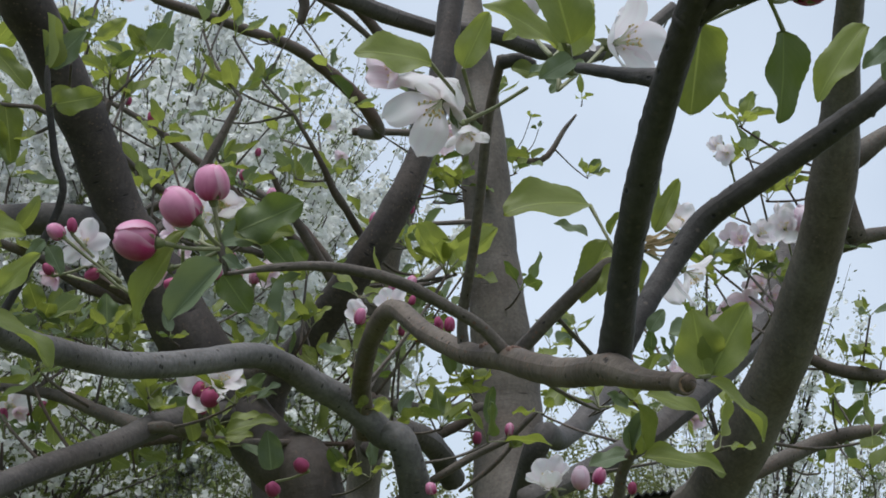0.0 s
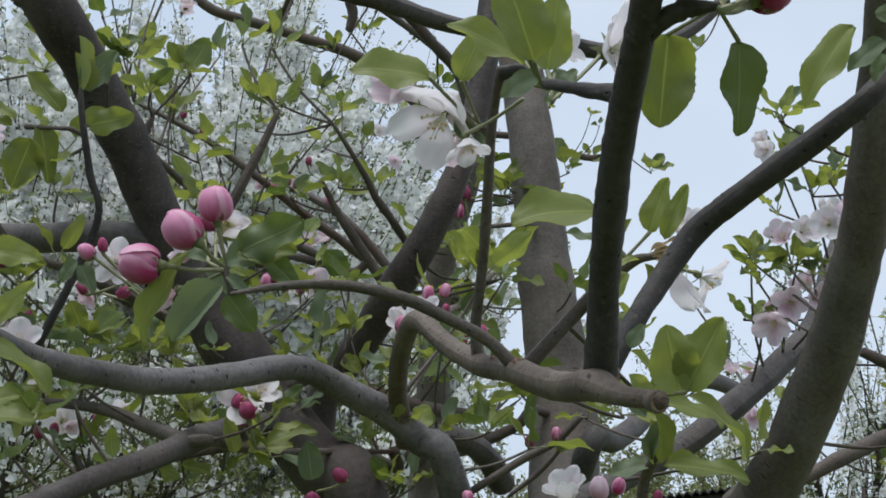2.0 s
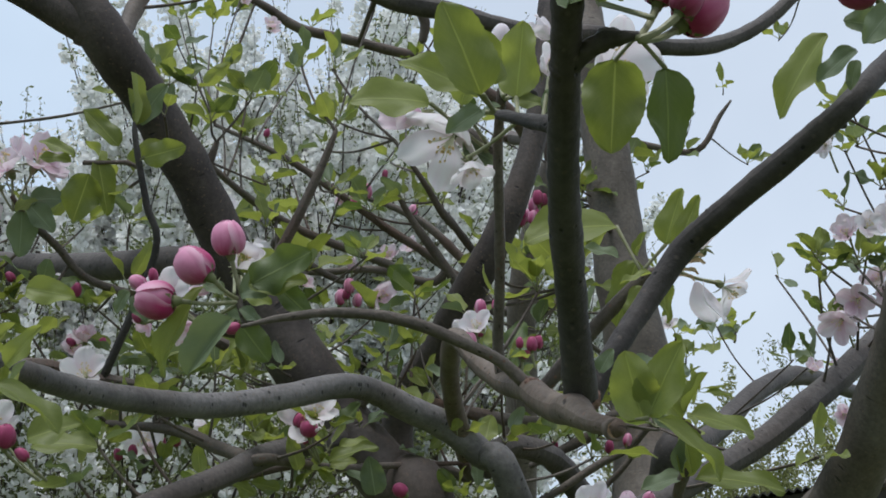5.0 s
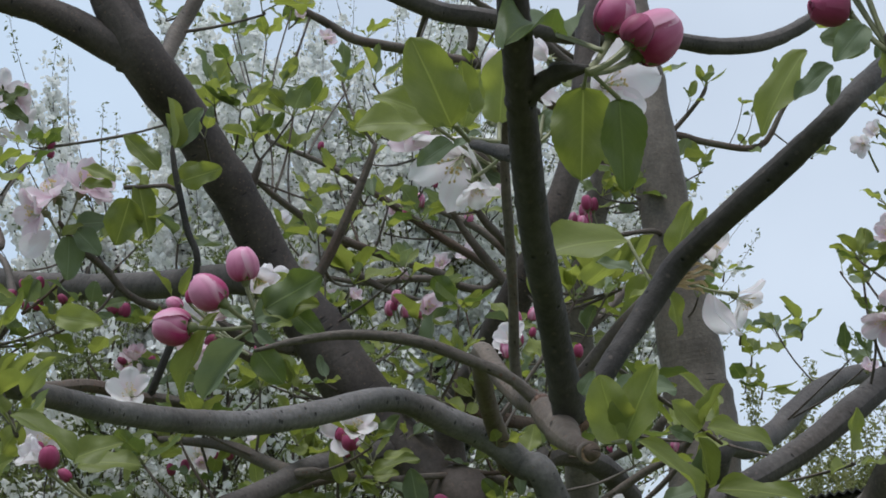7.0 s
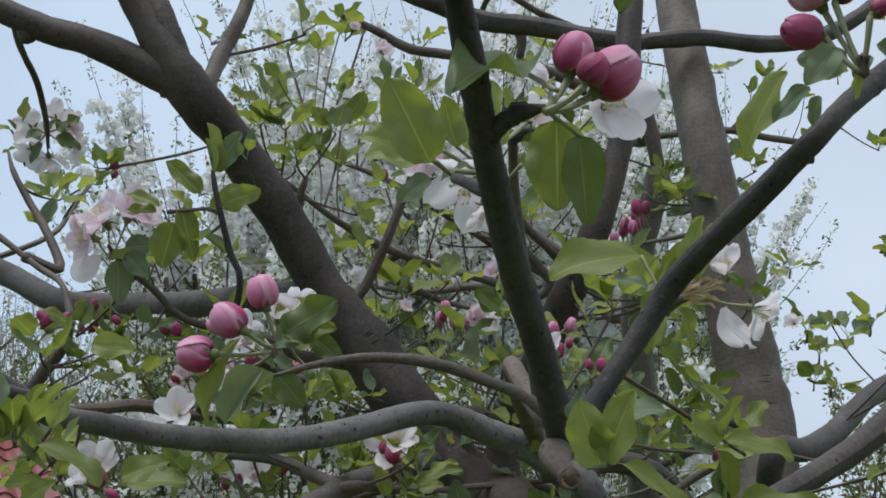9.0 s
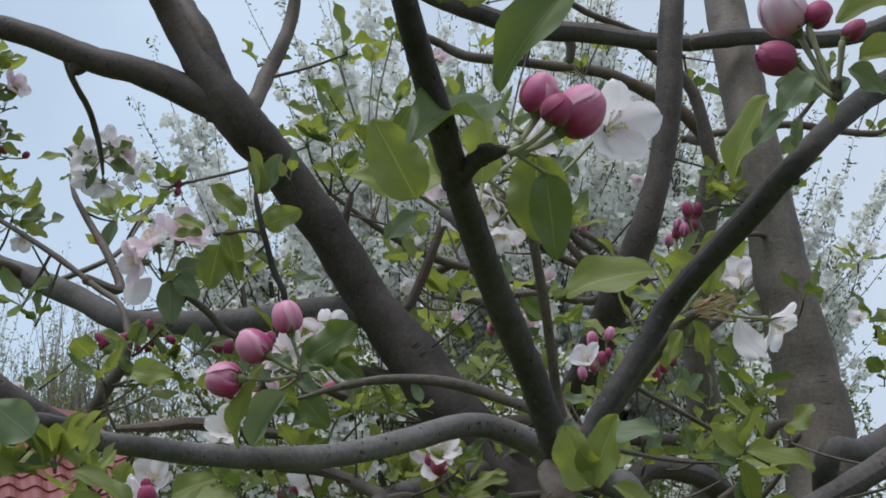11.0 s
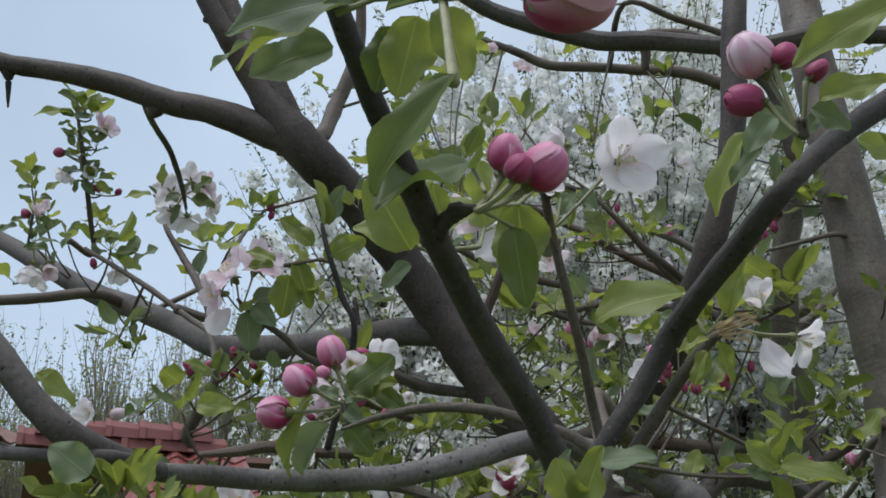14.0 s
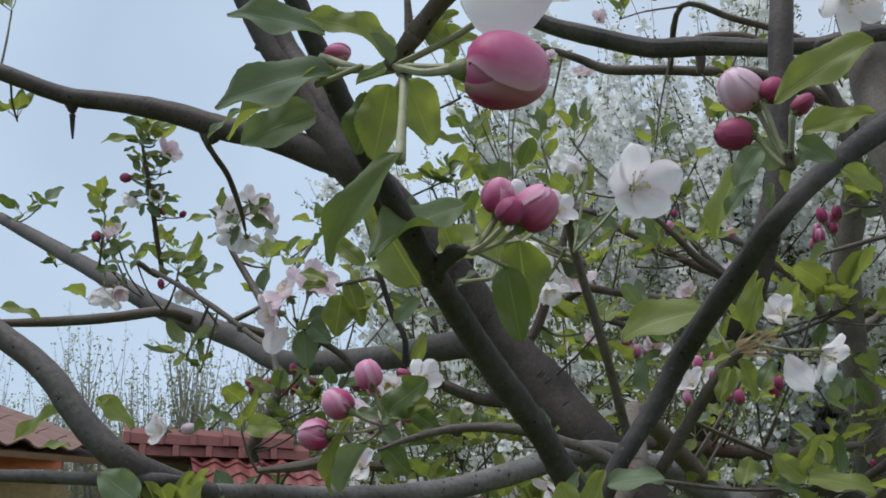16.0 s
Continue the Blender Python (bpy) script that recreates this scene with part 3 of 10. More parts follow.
def bud(base, tip, mat=None, kind=0, parent=None, stem=None, seed=0):
    """A closed bud from base to tip: four wrapped petals on a green cup, with a stalk from stem."""
    base, tip = Vector(base), Vector(tip)
    holder = parent or apple
    axis = tip - base
    rng = random.Random(seed * 31 + 7)
    m = facing(base, axis, rng.uniform(0, 6))
    if "mesh" not in CUP:
        v, f, u = cup_shape()
        CUP["mesh"] = mesh_of("blossom", v, f, [SEPAL], u)
    if "bud" not in CUP:
        v, f, u = bud_cup()
        CUP["bud"] = mesh_of("bud", v, f, [SEPAL], u)
    top = child("bud", CUP["bud"], holder)
    top.matrix_local = m @ Matrix.Scale(axis.length, 4)
    child("petal", bud_core(kind, mat or PETAL_BUD), top)
    for k in range(4):
        p = child("petal", bud_petal(kind, mat or PETAL_BUD, (0, 2, 1, 1)[k]), top)
        g = 0.96 + 0.045 * k
        p.matrix_local = Matrix.Rotation(2.2 * k + rng.uniform(-0.3, 0.3), 4, "Z") @ Matrix.Rotation(rng.uniform(-0.04, 0.04), 4, "X") @ Matrix.Diagonal((g, g, 1 + rng.uniform(-0.05, 0.02), 1))
    if stem is not None:
        stalk(stem, base - axis.normalized() * axis.length * 0.12, 0.0010, holder, STALK, 0.001)
    return top


def bud_cup():
    """The green cup of a bud with sepals hugging it."""
    verts, faces, uvs = [], [], []
    prof = [(0.05, -0.2), (0.1, -0.15), (0.13, -0.06), (0.16, 0.03), (0.1, 0.06)]
    for r, z in prof:
        for s in range(8):
            a = 0.7854 * s
            verts.append((r * math.cos(a), r * math.sin(a), z))
            uvs.append((s / 8, z))
    for j in range(len(prof) - 1):
        for s in range(8):
            faces.append((j * 8 + s, j * 8 + (s + 1) % 8, j * 8 + 8 + (s + 1) % 8, j * 8 + 8 + s))
    for k in range(5):
        a = 6.2832 * k / 5 + 0.6
        n0 = len(verts)
        for rr, ww, z in ((0.15, 0.07, 0.0), (0.29, 0.05, 0.04), (0.37, 0.004, 0.12)):
            for sg in (-1, 1):
                verts.append((rr * math.cos(a) - sg * ww * math.sin(a), rr * math.sin(a) + sg * ww * math.cos(a), z))
                uvs.append((0.5, z))
        faces += [(n0, n0 + 1, n0 + 3, n0 + 2), (n0 + 2, n0 + 3, n0 + 5, n0 + 4)]
    return verts, faces, uvs


def cut_end(at, normal, r):
    """A sawn end: a slightly domed, cracked wooden disc inside a rolled rim of bark."""
    rng = random.Random(4)
    verts, faces, idx = [(0, 0, r * 0.16)], [], []
    rows = ((0.3, 0.17), (0.6, 0.10), (0.82, 0.04), (0.92, 0.12), (1.04, 0.06), (1.1, -0.25), (1.02, -1.4))
    for q, z in rows:
        for k in range(16):
            a = 0.3927 * k
            w = q * r * (1 + rng.uniform(-0.05, 0.05))
            verts.append((w * math.cos(a), w * math.sin(a), r * (z + rng.uniform(-0.05, 0.05))))
    for k in range(16):
        faces.append((0, 1 + k, 1 + (k + 1) % 16))
        idx.append(0)
        for j in range(len(rows) - 1):
            b = 1 + 16 * j
            faces.append((b + k, b + 16 + k, b + 16 + (k + 1) % 16, b + (k + 1) % 16))
            idx.append(0 if j < 2 else 1)
    ob = child("cut_end", mesh_of("cut_end", verts, faces, [WOOD_CUT, BARK_FORK], None, True, idx), apple, None, "sawn end of a pruned branch")
    ob.matrix_local = facing(at, normal)


def scar(at, axis, out, r, length, reach=1.9):
    """Cracked reddish bark that wraps part of a limb: a ragged, lumpy sleeve round the axis on the side of out."""
    at, axis = Vector(at), Vector(axis).normalized()
    out = (Vector(out) - axis * Vector(out).dot(axis)).normalized()
    side = axis.cross(out)
    verts, faces = [], []
    nx, ny = 22, 9
    for j in range(ny + 1):
        v = j / ny * 2 - 1
        for i in range(nx + 1):
            u = i / nx * 2 - 1
            rag = noise.noise((u * 4.0, v * 1.5, at.x * 90))
            a = u * reach
            crack = abs(noise.noise((u * 7.0 + at.z * 50, v * 2.2, at.y * 70)))
            edge = max(abs(u), abs(v)) ** 6
            rr = r * (1.05 + 0.10 * rag + 0.16 * crack - 0.22 * edge)
            verts.append(at + axis * (v * length * (1 + 0.3 * rag)) + (out * math.cos(a) + side * math.sin(a)) * rr)
    w = nx + 1
    for j in range(ny):
        for i in range(nx):
            faces.append((j * w + i, j * w + i + 1, (j + 1) * w + i + 1, (j + 1) * w + i))
    child("scar", mesh_of("scar", verts, faces, [SCAR]), apple, None, "cracked reddish bark")


FOLIAGE = []
FAR_LEAF = {}


def spur(at, up, n, size, seed, root, far=False, mat=None):
    """A short fruiting spur: a stub of wood with leaves on stalks round it."""
    rng = random.Random(seed * 101 + 13)
    at, up = Vector(at), Vector(up)
    root = Vector(root)
    reach = (root - at).length
    mid = root.lerp(at, 0.55) + Vector((rng.uniform(-1, 1), rng.uniform(-1, 1), rng.uniform(-1.2, 0.2))) * reach * 0.045 - up * size * 0.08
    r = max(0.0009, size * 0.028)
    v, f, u = tube([(*root, r * 1.35 + reach * 0.001), (*mid, r * 1.15), (*(at - up * size * 0.06), r), (*at, r * 0.9)], 4, 7, 0.15, 0.18, seed)
    child("twig", mesh_of("twig", v, f, [BARK_TWIG], u), apple)
    turn = rng.uniform(0, 6.28)
    side = up.orthogonal().normalized()
    other = up.cross(side)
    for k in range(n):
        a = turn + 2.4 * k + rng.uniform(-0.4, 0.4)
        rise = rng.uniform(0.1, 1.7)
        d = (math.cos(a) * side + math.sin(a) * other) * rng.uniform(0.7, 1.0) + up * rise
        d.normalize()
        base = at + d * size * rng.uniform(0.22, 0.4)
        ln = size * rng.uniform(0.55, 1.05)
        droop = Vector((0, 0, -1)) * rng.uniform(0.0, 0.4)
        tip = base + (d + droop).normalized() * ln
        nrm = (up * 1.0 + Vector((0, 0, 0.6)) - d * 0.3 + Vector((rng.uniform(-1, 1), rng.uniform(-1, 1), rng.uniform(-0.4, 0.4)))).normalized()
        kind = rng.choice((0, 1, 2, 4, 5, 6))
        wide = rng.uniform(0.7, 1.1)
        m = rng.choice((LEAF, LEAF, LEAF, LEAF_DARK, LEAF_DEEP_SHADED)) if mat is None or mat is LEAF else mat
        if far:
            FOLIAGE.append((base, tip, nrm, kind, wide, at, m))
        else:
            leaf(base, tip, nrm, kind, m, wide)
            stalk(at, base, max(0.0005, size * 0.016), apple, STALK)


def join_foliage():
    """The leaves further in, joined into one mesh for each green."""
    for m in (LEAF, LEAF_DARK, LEAF_DEEP_SHADED):
        vs, fs, us, n = [], [], [], 0
        for base, tip, nrm, kind, wide, at, mm in FOLIAGE:
            if mm is not m:
                continue
            if kind not in FAR_LEAF:
                arch, fold, wave, width = LEAF_SHAPES[kind]
                v, f, u = leaf_grid(arch, fold, wave, width, 0.0, 4, 7, kind)
                FAR_LEAF[kind] = (np.array(v), f, u)
            v, f, u = FAR_LEAF[kind]
            mt, size = frame_of(base, tip, nrm)
            q = np.array(mt @ Matrix.Diagonal((size * wide, size, size, 1)))
            vs.append(v @ q[:3, :3].T + q[:3, 3])
            fs += [tuple(i + n for i in face) for face in f]
            us += u
            n += len(v)
            # stalk as a thin strip
            b, t2 = np.array(at), np.array(base)
            w = np.cross(t2 - b, (0.2, 0.3, 1.0))
            w = w / (np.linalg.norm(w) + 1e-9) * size * 0.02
            z = np.cross(t2 - b, w)
            z = z / (np.linalg.norm(z) + 1e-9) * size * 0.02
            vs.append(np.array([b - w, b + w, b + z, t2 - w, t2 + w, t2 + z]))
            fs += [(n, n + 1, n + 4, n + 3), (n + 1, n + 2, n + 5, n + 4), (n + 2, n, n + 3, n + 5)]
            us += [(0.5, 0)] * 6
            n += 6
        if vs:
            tagged(child("foliage", mesh_of("foliage", np.vstack(vs), fs, [m], us), apple), "fresh green leaves further back in the crown", kind="stuff")

# ---- ground ----
def ground():
    """One uneven sheet of grass that reaches the horizon."""
    ring = [0.0, 0.6, 1.2, 2, 3, 4.5, 6.5, 9, 12, 16, 22, 32, 50, 90, 180, 400, 900, 2000]
    verts, faces = [], []
    n = 48
    for k, r in enumerate(ring):
        for s in range(n):
            a = 6.283185 * s / n
            x, y = r * math.cos(a), r * math.sin(a) + 3
            z = 0.05 * noise.noise((x * 0.6, y * 0.6, 0)) if r < 60 else 0.0
            verts.append((x, y, z))
    for k in range(len(ring) - 1):
        for s in range(n):
            faces.append((k * n + s, k * n + n + s, k * n + n + (s + 1) % n, k * n + (s + 1) % n))
    ob = new("ground", mesh_of("ground", verts, faces, [GRASS]))
    return tagged(ob, "uneven green orchard grass reaching to the horizon", "ground", kind="structure")


def scatter(rng, places, sizes, shape_v, shape_f):
    """Copies of a small shape at places, turned at random."""
    n = len(places)
    q = rng.normal(size=(n, 4))
    q /= np.linalg.norm(q, axis=1)[:, None]
    w, x, y, z = q.T
    R = np.stack([1 - 2 * (y * y + z * z), 2 * (x * y - z * w), 2 * (x * z + y * w), 2 * (x * y + z * w), 1 - 2 * (x * x + z * z), 2 * (y * z - x * w), 2 * (x * z - y * w), 2 * (y * z + x * w), 1 - 2 * (x * x + y * y)], 1).reshape(n, 3, 3)
    v = np.einsum("nij,kj->nki", R, shape_v) * sizes[:, None, None] + places[:, None, :]
    k = len(shape_v)
    f = (shape_f[None] + (np.arange(n) * k)[:, None, None]).reshape(-1, shape_f.shape[1])
    return v.reshape(-1, 3), f


# a little tuft of petals folded as a shallow cup, and a small folded leaf
FLOWER_V = np.array([(-0.5, -0.42, 0.12), (0.0, -0.55, -0.06), (0.0, 0.5, -0.02), (-0.46, 0.48, 0.16), (0.5, -0.38, 0.1), (0.44, 0.5, 0.14)])
FLOWER_F = np.array([(0, 1, 2, 3), (1, 4, 5, 2)])
SPRIG_V = np.array([(0, 0, 0), (0.22, 0.45, 0.1), (0, 1, 0), (-0.22, 0.45, 0.1), (0, 0.5, -0.04)])
SPRIG_F = np.array([(0, 1, 2, 4), (0, 4, 2, 3)])


def whip(rng, base, direction, length, bend=0.25, steps=8):
    """A wandering upright shoot as a run of points."""
    p, d = np.array(base, float), np.array(direction, float)
    out = [p.copy()]
    for _ in range(steps):
        d = d + rng.normal(size=3) * bend * 0.35 + np.array([0, 0, 0.10])
        d /= np.linalg.norm(d)
        p = p + d * length / steps
        out.append(p.copy())
    return np.array(out)


def orchard_tree(name, at, height, spread, seed, whips, flowers, leaves, label, category, bark_mat, flower_size=0.032, low=0.22, full=0.58, group="orchard trees", upright=0.0, wood=0.011, leaf_mat=None):
    """A trunk with limbs, upright shoots, blossom along the shoots and small leaves."""
    rng = np.random.default_rng(seed)
    top = thing(name, label, category, at, group)
    tr = [(0, 0, -0.1, 0.13), (0.03, 0.02, height * 0.12, 0.11), (0.0, 0.05, height * 0.25, 0.09)]
    v, f, u = tube(tr, 4, 10, 0.1, 0.05, seed)
    child("trunk", mesh_of("trunk", v, f, [bark_mat], u), top)
    runs = []
    for k in range(9):
        a = 6.283 * k / 9 + rng.uniform(-0.3, 0.3)
        r = spread * rng.uniform(0.45, 1.0)
        end = np.array([math.cos(a) * r, math.sin(a) * r, height * rng.uniform(0.42, 0.62)])
        mid = end * (0.5, 0.5, 0.62) + rng.normal(size=3) * 0.1
        start = np.array([0, 0.03, height * rng.uniform(0.12, 0.24)])
        v, f, u = tube([(*start, 0.06), (*mid, 0.045), (*end, 0.022)], 4, 7, 0.1, 0.05, seed + k)
        child("limb", mesh_of("limb", v, f, [bark_mat], u), top)
        for s in np.linspace(0, 1, 12):
            runs.append((1 - s) ** 2 * start + 2 * s * (1 - s) * mid + s * s * end)
    runs = np.array([p for p in runs if p[2] > height * low])
    tubes, bl_p, lf_p = [], [], []
    for k in range(whips):
        b = runs[rng.integers(len(runs))]
        out = np.array([b[0] * 0.35, b[1] * 0.35, 0.0])
        d = out / (np.linalg.norm(out) + 1e-6) * rng.uniform(0.1, 0.7) * (1 - upright) + np.array([0, 0, rng.uniform(0.35, 1.0) + upright]) + rng.normal(size=3) * 0.18
        ln = height * rng.uniform(0.16, 0.40)
        if b[2] + ln * 0.9 > height * 1.04:
            ln = max(0.3, height * 1.04 - b[2])
        w = whip(rng, b, d / np.linalg.norm(d), ln)
        v, f, _ = tube([(*p, wood * (1 - 0.85 * i / 8)) for i, p in enumerate(w)], 1, 4, 0.0, 0.0, 0)
        tubes.append((np.array(v), f))
        # blossom in balls strung along the shoot, thick on most shoots and thin on the rest
        if flowers:
            dense = rng.uniform() < full * (1.25 - 0.95 * b[2] / height)
            first, last = (rng.uniform(0.0, 0.25), rng.uniform(0.7, 1.0)) if dense else (rng.uniform(0, 0.6), rng.uniform(0.6, 1.0))
            balls = int(ln * (last - first) * (34 if dense else 5)) + 1
            s = rng.uniform(first, last, balls) * 7.99
            i = s.astype(int)
            c = w[i] + (w[i + 1] - w[i]) * (s - i)[:, None] + rng.normal(size=(balls, 3)) * (0.05 if dense else 0.02)
            size = rng.uniform(0.024, 0.048, balls)
            bl_p.append((c[:, None, :] + rng.normal(size=(balls, flowers, 3)) * size[:, None, None]).reshape(-1, 3))
        nl = int(leaves * rng.uniform(0.4, 1.6) / whips)
        s = rng.beta(1.6, 0.9, nl) * 8
        i = np.minimum(s.astype(int), 7)
        lf_p.append(w[i] + (w[i + 1] - w[i]) * (s - i)[:, None] + rng.normal(size=(nl, 3)) * 0.03)
    vs, fs, n = [], [], 0
    for v, f in tubes:
        vs.append(v)
        fs += [tuple(q + n for q in r) for r in f]
        n += len(v)
    tagged(child("shoot_mass", mesh_of("shoot_mass", np.vstack(vs), fs, [bark_mat]), top), "thin upright shoots", kind="stuff")
    if flowers:
        p = np.vstack(bl_p)
        v, f = scatter(rng, p, rng.uniform(0.7, 1.2, len(p)) * flower_size, FLOWER_V, FLOWER_F)
        tagged(child("blossom_crown", mesh_of("blossom_crown", v, f.tolist(), [BLOSSOM_FAR], None, False), top), "dense white blossom along the shoots", kind="stuff")
    if leaves:
        p = np.vstack(lf_p)
        v, f = scatter(rng, p, rng.uniform(0.5, 1.2, len(p)) * 0.056, SPRIG_V, SPRIG_F)
        tagged(child("crown", mesh_of("crown", v, f.tolist(), [leaf_mat or LEAF_FAR], None, False), top), "small fresh green leaves", kind="stuff")
    return top


ground()

# ---- the orchard behind ----
LOW = "low spreading fruit tree with small leaves and some white blossom"
WHITE = "old fruit tree in dense white blossom with upright shoots"
orchard_tree("fruit_tree", (-0.7, 11.5, 0), 8.0, 2.4, 11, 340, 9, 22000, WHITE, "tree", BARK_BROWN, 0.052, low=0.33, full=0.5)
orchard_tree("fruit_tree", (-0.3, 13.2, 0), 9.4, 2.2, 17, 210, 9, 9000, WHITE, "tree", BARK_BROWN, 0.054, low=0.4, full=0.55)
orchard_tree("fruit_tree", (0.8, 12.4, 0), 7.2, 1.7, 12, 280, 9, 16000, WHITE, "tree", BARK_BROWN, 0.052, full=0.55)
orchard_tree("fruit_tree", (-2.1, 11.2, 0), 7.4, 1.4, 13, 180, 9, 12000, WHITE, "tree", BARK_BROWN, 0.052, full=0.38)
orchard_tree("fruit_tree", (0.4, 9.0, 0), 4.1, 1.9, 14, 260, 9, 20000, LOW, "tree", BARK_BROWN, 0.042, full=0.22)
orchard_tree("fruit_tree", (-1.7, 8.8, 0), 4.1, 1.8, 15, 260, 6, 26000, LOW, "tree", BARK_BROWN, 0.042, full=0.12)
orchard_tree("fruit_tree", (7.0, 11.6, 0), 6.2, 1.7, 16, 220, 4, 16000, "fruit tree in thin white blossom with bare twigs", "tree", BARK_BROWN, 0.046, low=0.1, full=0.12)
GREEN = "young slender tree with small yellow-green spring leaves"
orchard_tree("slender_tree", (3.4, 10.8, 0), 4.0, 1.0, 21, 110, 0, 24000, GREEN, "tree", BARK_TRUNK, low=0.1, group="slender trees", upright=0.6, wood=0.006, leaf_mat=LEAF_PALE)
orchard_tree("slender_tree", (4.9, 11.5, 0), 4.2, 1.1, 22, 110, 0, 22000, GREEN, "tree", BARK_TRUNK, low=0.1, group="slender trees", upright=0.6, wood=0.006, leaf_mat=LEAF_PALE)
orchard_tree("slender_tree", (2.0, 9.4, 0), 3.1, 0.9, 23, 80, 0, 12000, GREEN, "tree", BARK_TRUNK, low=0.1, group="slender trees", upright=0.4, wood=0.006, leaf_mat=LEAF_PALE)
BARE = "thicket of thin upright shoots with tiny opening leaves"
for k, (x, y, h) in enumerate(((-6.4, 13.6, 5.7), (-7.9, 13.4, 5.0), (-5.2, 14.2, 5.6), (-7.1, 14.6, 5.9), (-8.9, 14.0, 5.0), (-4.2, 14.8, 5.5), (-5.9, 15.2, 6.0), (-9.4, 15.6, 5.8), (-6.8, 16.4, 6.4))):
    orchard_tree("slender_tree", (x, y, 0), h, 1.2, 24 + k, 250, 0, 6000, BARE, "tree", BARK_HAZE, low=0.1, group="slender trees", upright=1.0, wood=0.010, leaf_mat=LEAF_PALE)

# ---- the apple tree ----
apple = thing("apple_tree", "apple tree in pink bud and white blossom with fresh leaves", "tree", (0.0, 0.0, 0.0))
limb("trunk", [(0.2, 1.15, -0.1, 0.13), (0.19, 1.16, 0.3, 0.1), (0.18, 1.13, 0.8, 0.092), (0.17, 1.12, 1.3, 0.085)], BARK_TRUNK, apple, 8, 20)
limb("limb", [(0.240, 1.080, 1.220, 0.0279), (0.172, 0.983, 1.514, 0.0195), (0.104, 0.886, 1.669, 0.0112), (0.082, 0.890, 1.689, 0.0109), (0.056, 0.886, 1.706, 0.0107), (0.025, 0.874, 1.716, 0.0100), (-0.008, 0.854, 1.725, 0.0087), (-0.032, 0.828, 1.720, 0.0085), (-0.064, 0.798, 1.706, 0.0085), (-0.104, 0.761, 1.692, 0.0081), (-0.132, 0.716, 1.685, 0.0075), (-0.164, 0.665, 1.681, 0.0068), (-0.180, 0.611, 1.679, 0.0060), (-0.188, 0.556, 1.676, 0.0052)], BARK_GREY, apple, 8, 18, 0.09, 0.06)
limb("limb", [(-0.1880, 0.5560, 1.6760, 0.0055), (-0.2040, 0.5000, 1.6850, 0.0077), (-0.2260, 0.4880, 1.7040, 0.0074), (-0.2490, 0.4840, 1.7320, 0.0071), (-0.2690, 0.4850, 1.7480, 0.0069), (-0.2920, 0.4850, 1.7630, 0.0070), (-0.3330, 0.4860, 1.7940, 0.0068)], BARK_LIMB, apple, 5, 12, 0.08, 0.06)
limb("twig", [(-0.188, 0.556, 1.676, 0.0055), (-0.191, 0.505, 1.679, 0.0035), (-0.219, 0.497, 1.679, 0.0035), (-0.250, 0.499, 1.681, 0.0036), (-0.286, 0.500, 1.683, 0.0034), (-0.328, 0.498, 1.686, 0.0022)], BARK_LIMB, apple, 5, 8, 0.08, 0.10)
limb("limb", [(0.073, 0.897, 1.688, 0.0083), (0.060, 0.872, 1.712, 0.0073), (0.048, 0.816, 1.725, 0.0065), (0.039, 0.751, 1.734, 0.0064), (0.035, 0.688, 1.732, 0.0058), (0.042, 0.639, 1.709, 0.0057), (0.048, 0.579, 1.688, 0.0057), (0.051, 0.537, 1.679, 0.0058), (0.049, 0.488, 1.666, 0.0060), (0.048, 0.448, 1.657, 0.0055), (0.042, 0.402, 1.650, 0.0053), (0.042, 0.373, 1.642, 0.0033), (0.043, 0.347, 1.637, 0.0028)], BARK_FORK, apple, 8, 18, 0.09, 0.06)
limb("twig", [(0.051, 0.527, 1.677, 0.0031), (0.036, 0.524, 1.688, 0.0027), (0.019, 0.521, 1.694, 0.0027), (-0.002, 0.518, 1.700, 0.0027), (-0.022, 0.516, 1.702, 0.0024), (-0.041, 0.515, 1.701, 0.0021), (-0.060, 0.515, 1.697, 0.0016), (-0.076, 0.515, 1.692, 0.0009)], BARK_TWIG, apple, 8, 18, 0.09, 0.10)
limb("limb", [(0.046, 0.406, 1.653, 0.0060), (0.041, 0.392, 1.664, 0.0054), (0.035, 0.375, 1.679, 0.0049), (0.028, 0.353, 1.692, 0.0050), (0.022, 0.332, 1.704, 0.0046), (0.018, 0.314, 1.714, 0.0044), (0.014, 0.295, 1.724, 0.0041), (0.011, 0.281, 1.733, 0.0039), (0.008, 0.268, 1.742, 0.0037), (0.005, 0.253, 1.751, 0.0034), (0.002, 0.239, 1.763, 0.0033), (-0.002, 0.224, 1.777, 0.0031), (-0.006, 0.210, 1.792, 0.0030)], BARK_DARK, apple, 8, 18, 0.09, 0.06)
limb("limb", [(0.0503, 0.4130, 1.6557, 0.0039), (0.0586, 0.4144, 1.6729, 0.0038), (0.0726, 0.4204, 1.6946, 0.0042), (0.0845, 0.4172, 1.7138, 0.0046), (0.0949, 0.4015, 1.7247, 0.0043), (0.1114, 0.3801, 1.7399, 0.0045), (0.1237, 0.3672, 1.7520, 0.0039), (0.1374, 0.3722, 1.7676, 0.0039), (0.1581, 0.3876, 1.7879, 0.0046), (0.1889, 0.4064, 1.8112, 0.0049)], BARK_DARK, apple, 8, 18, 0.09, 0.06)
limb("twig", [(0.060, 0.561, 1.680, 0.0034), (0.078, 0.549, 1.705, 0.0034), (0.092, 0.539, 1.723, 0.0033), (0.104, 0.531, 1.735, 0.0026), (0.113, 0.524, 1.737, 0.0015)], BARK_TWIG, apple, 5, 8, 0.08, 0.10)
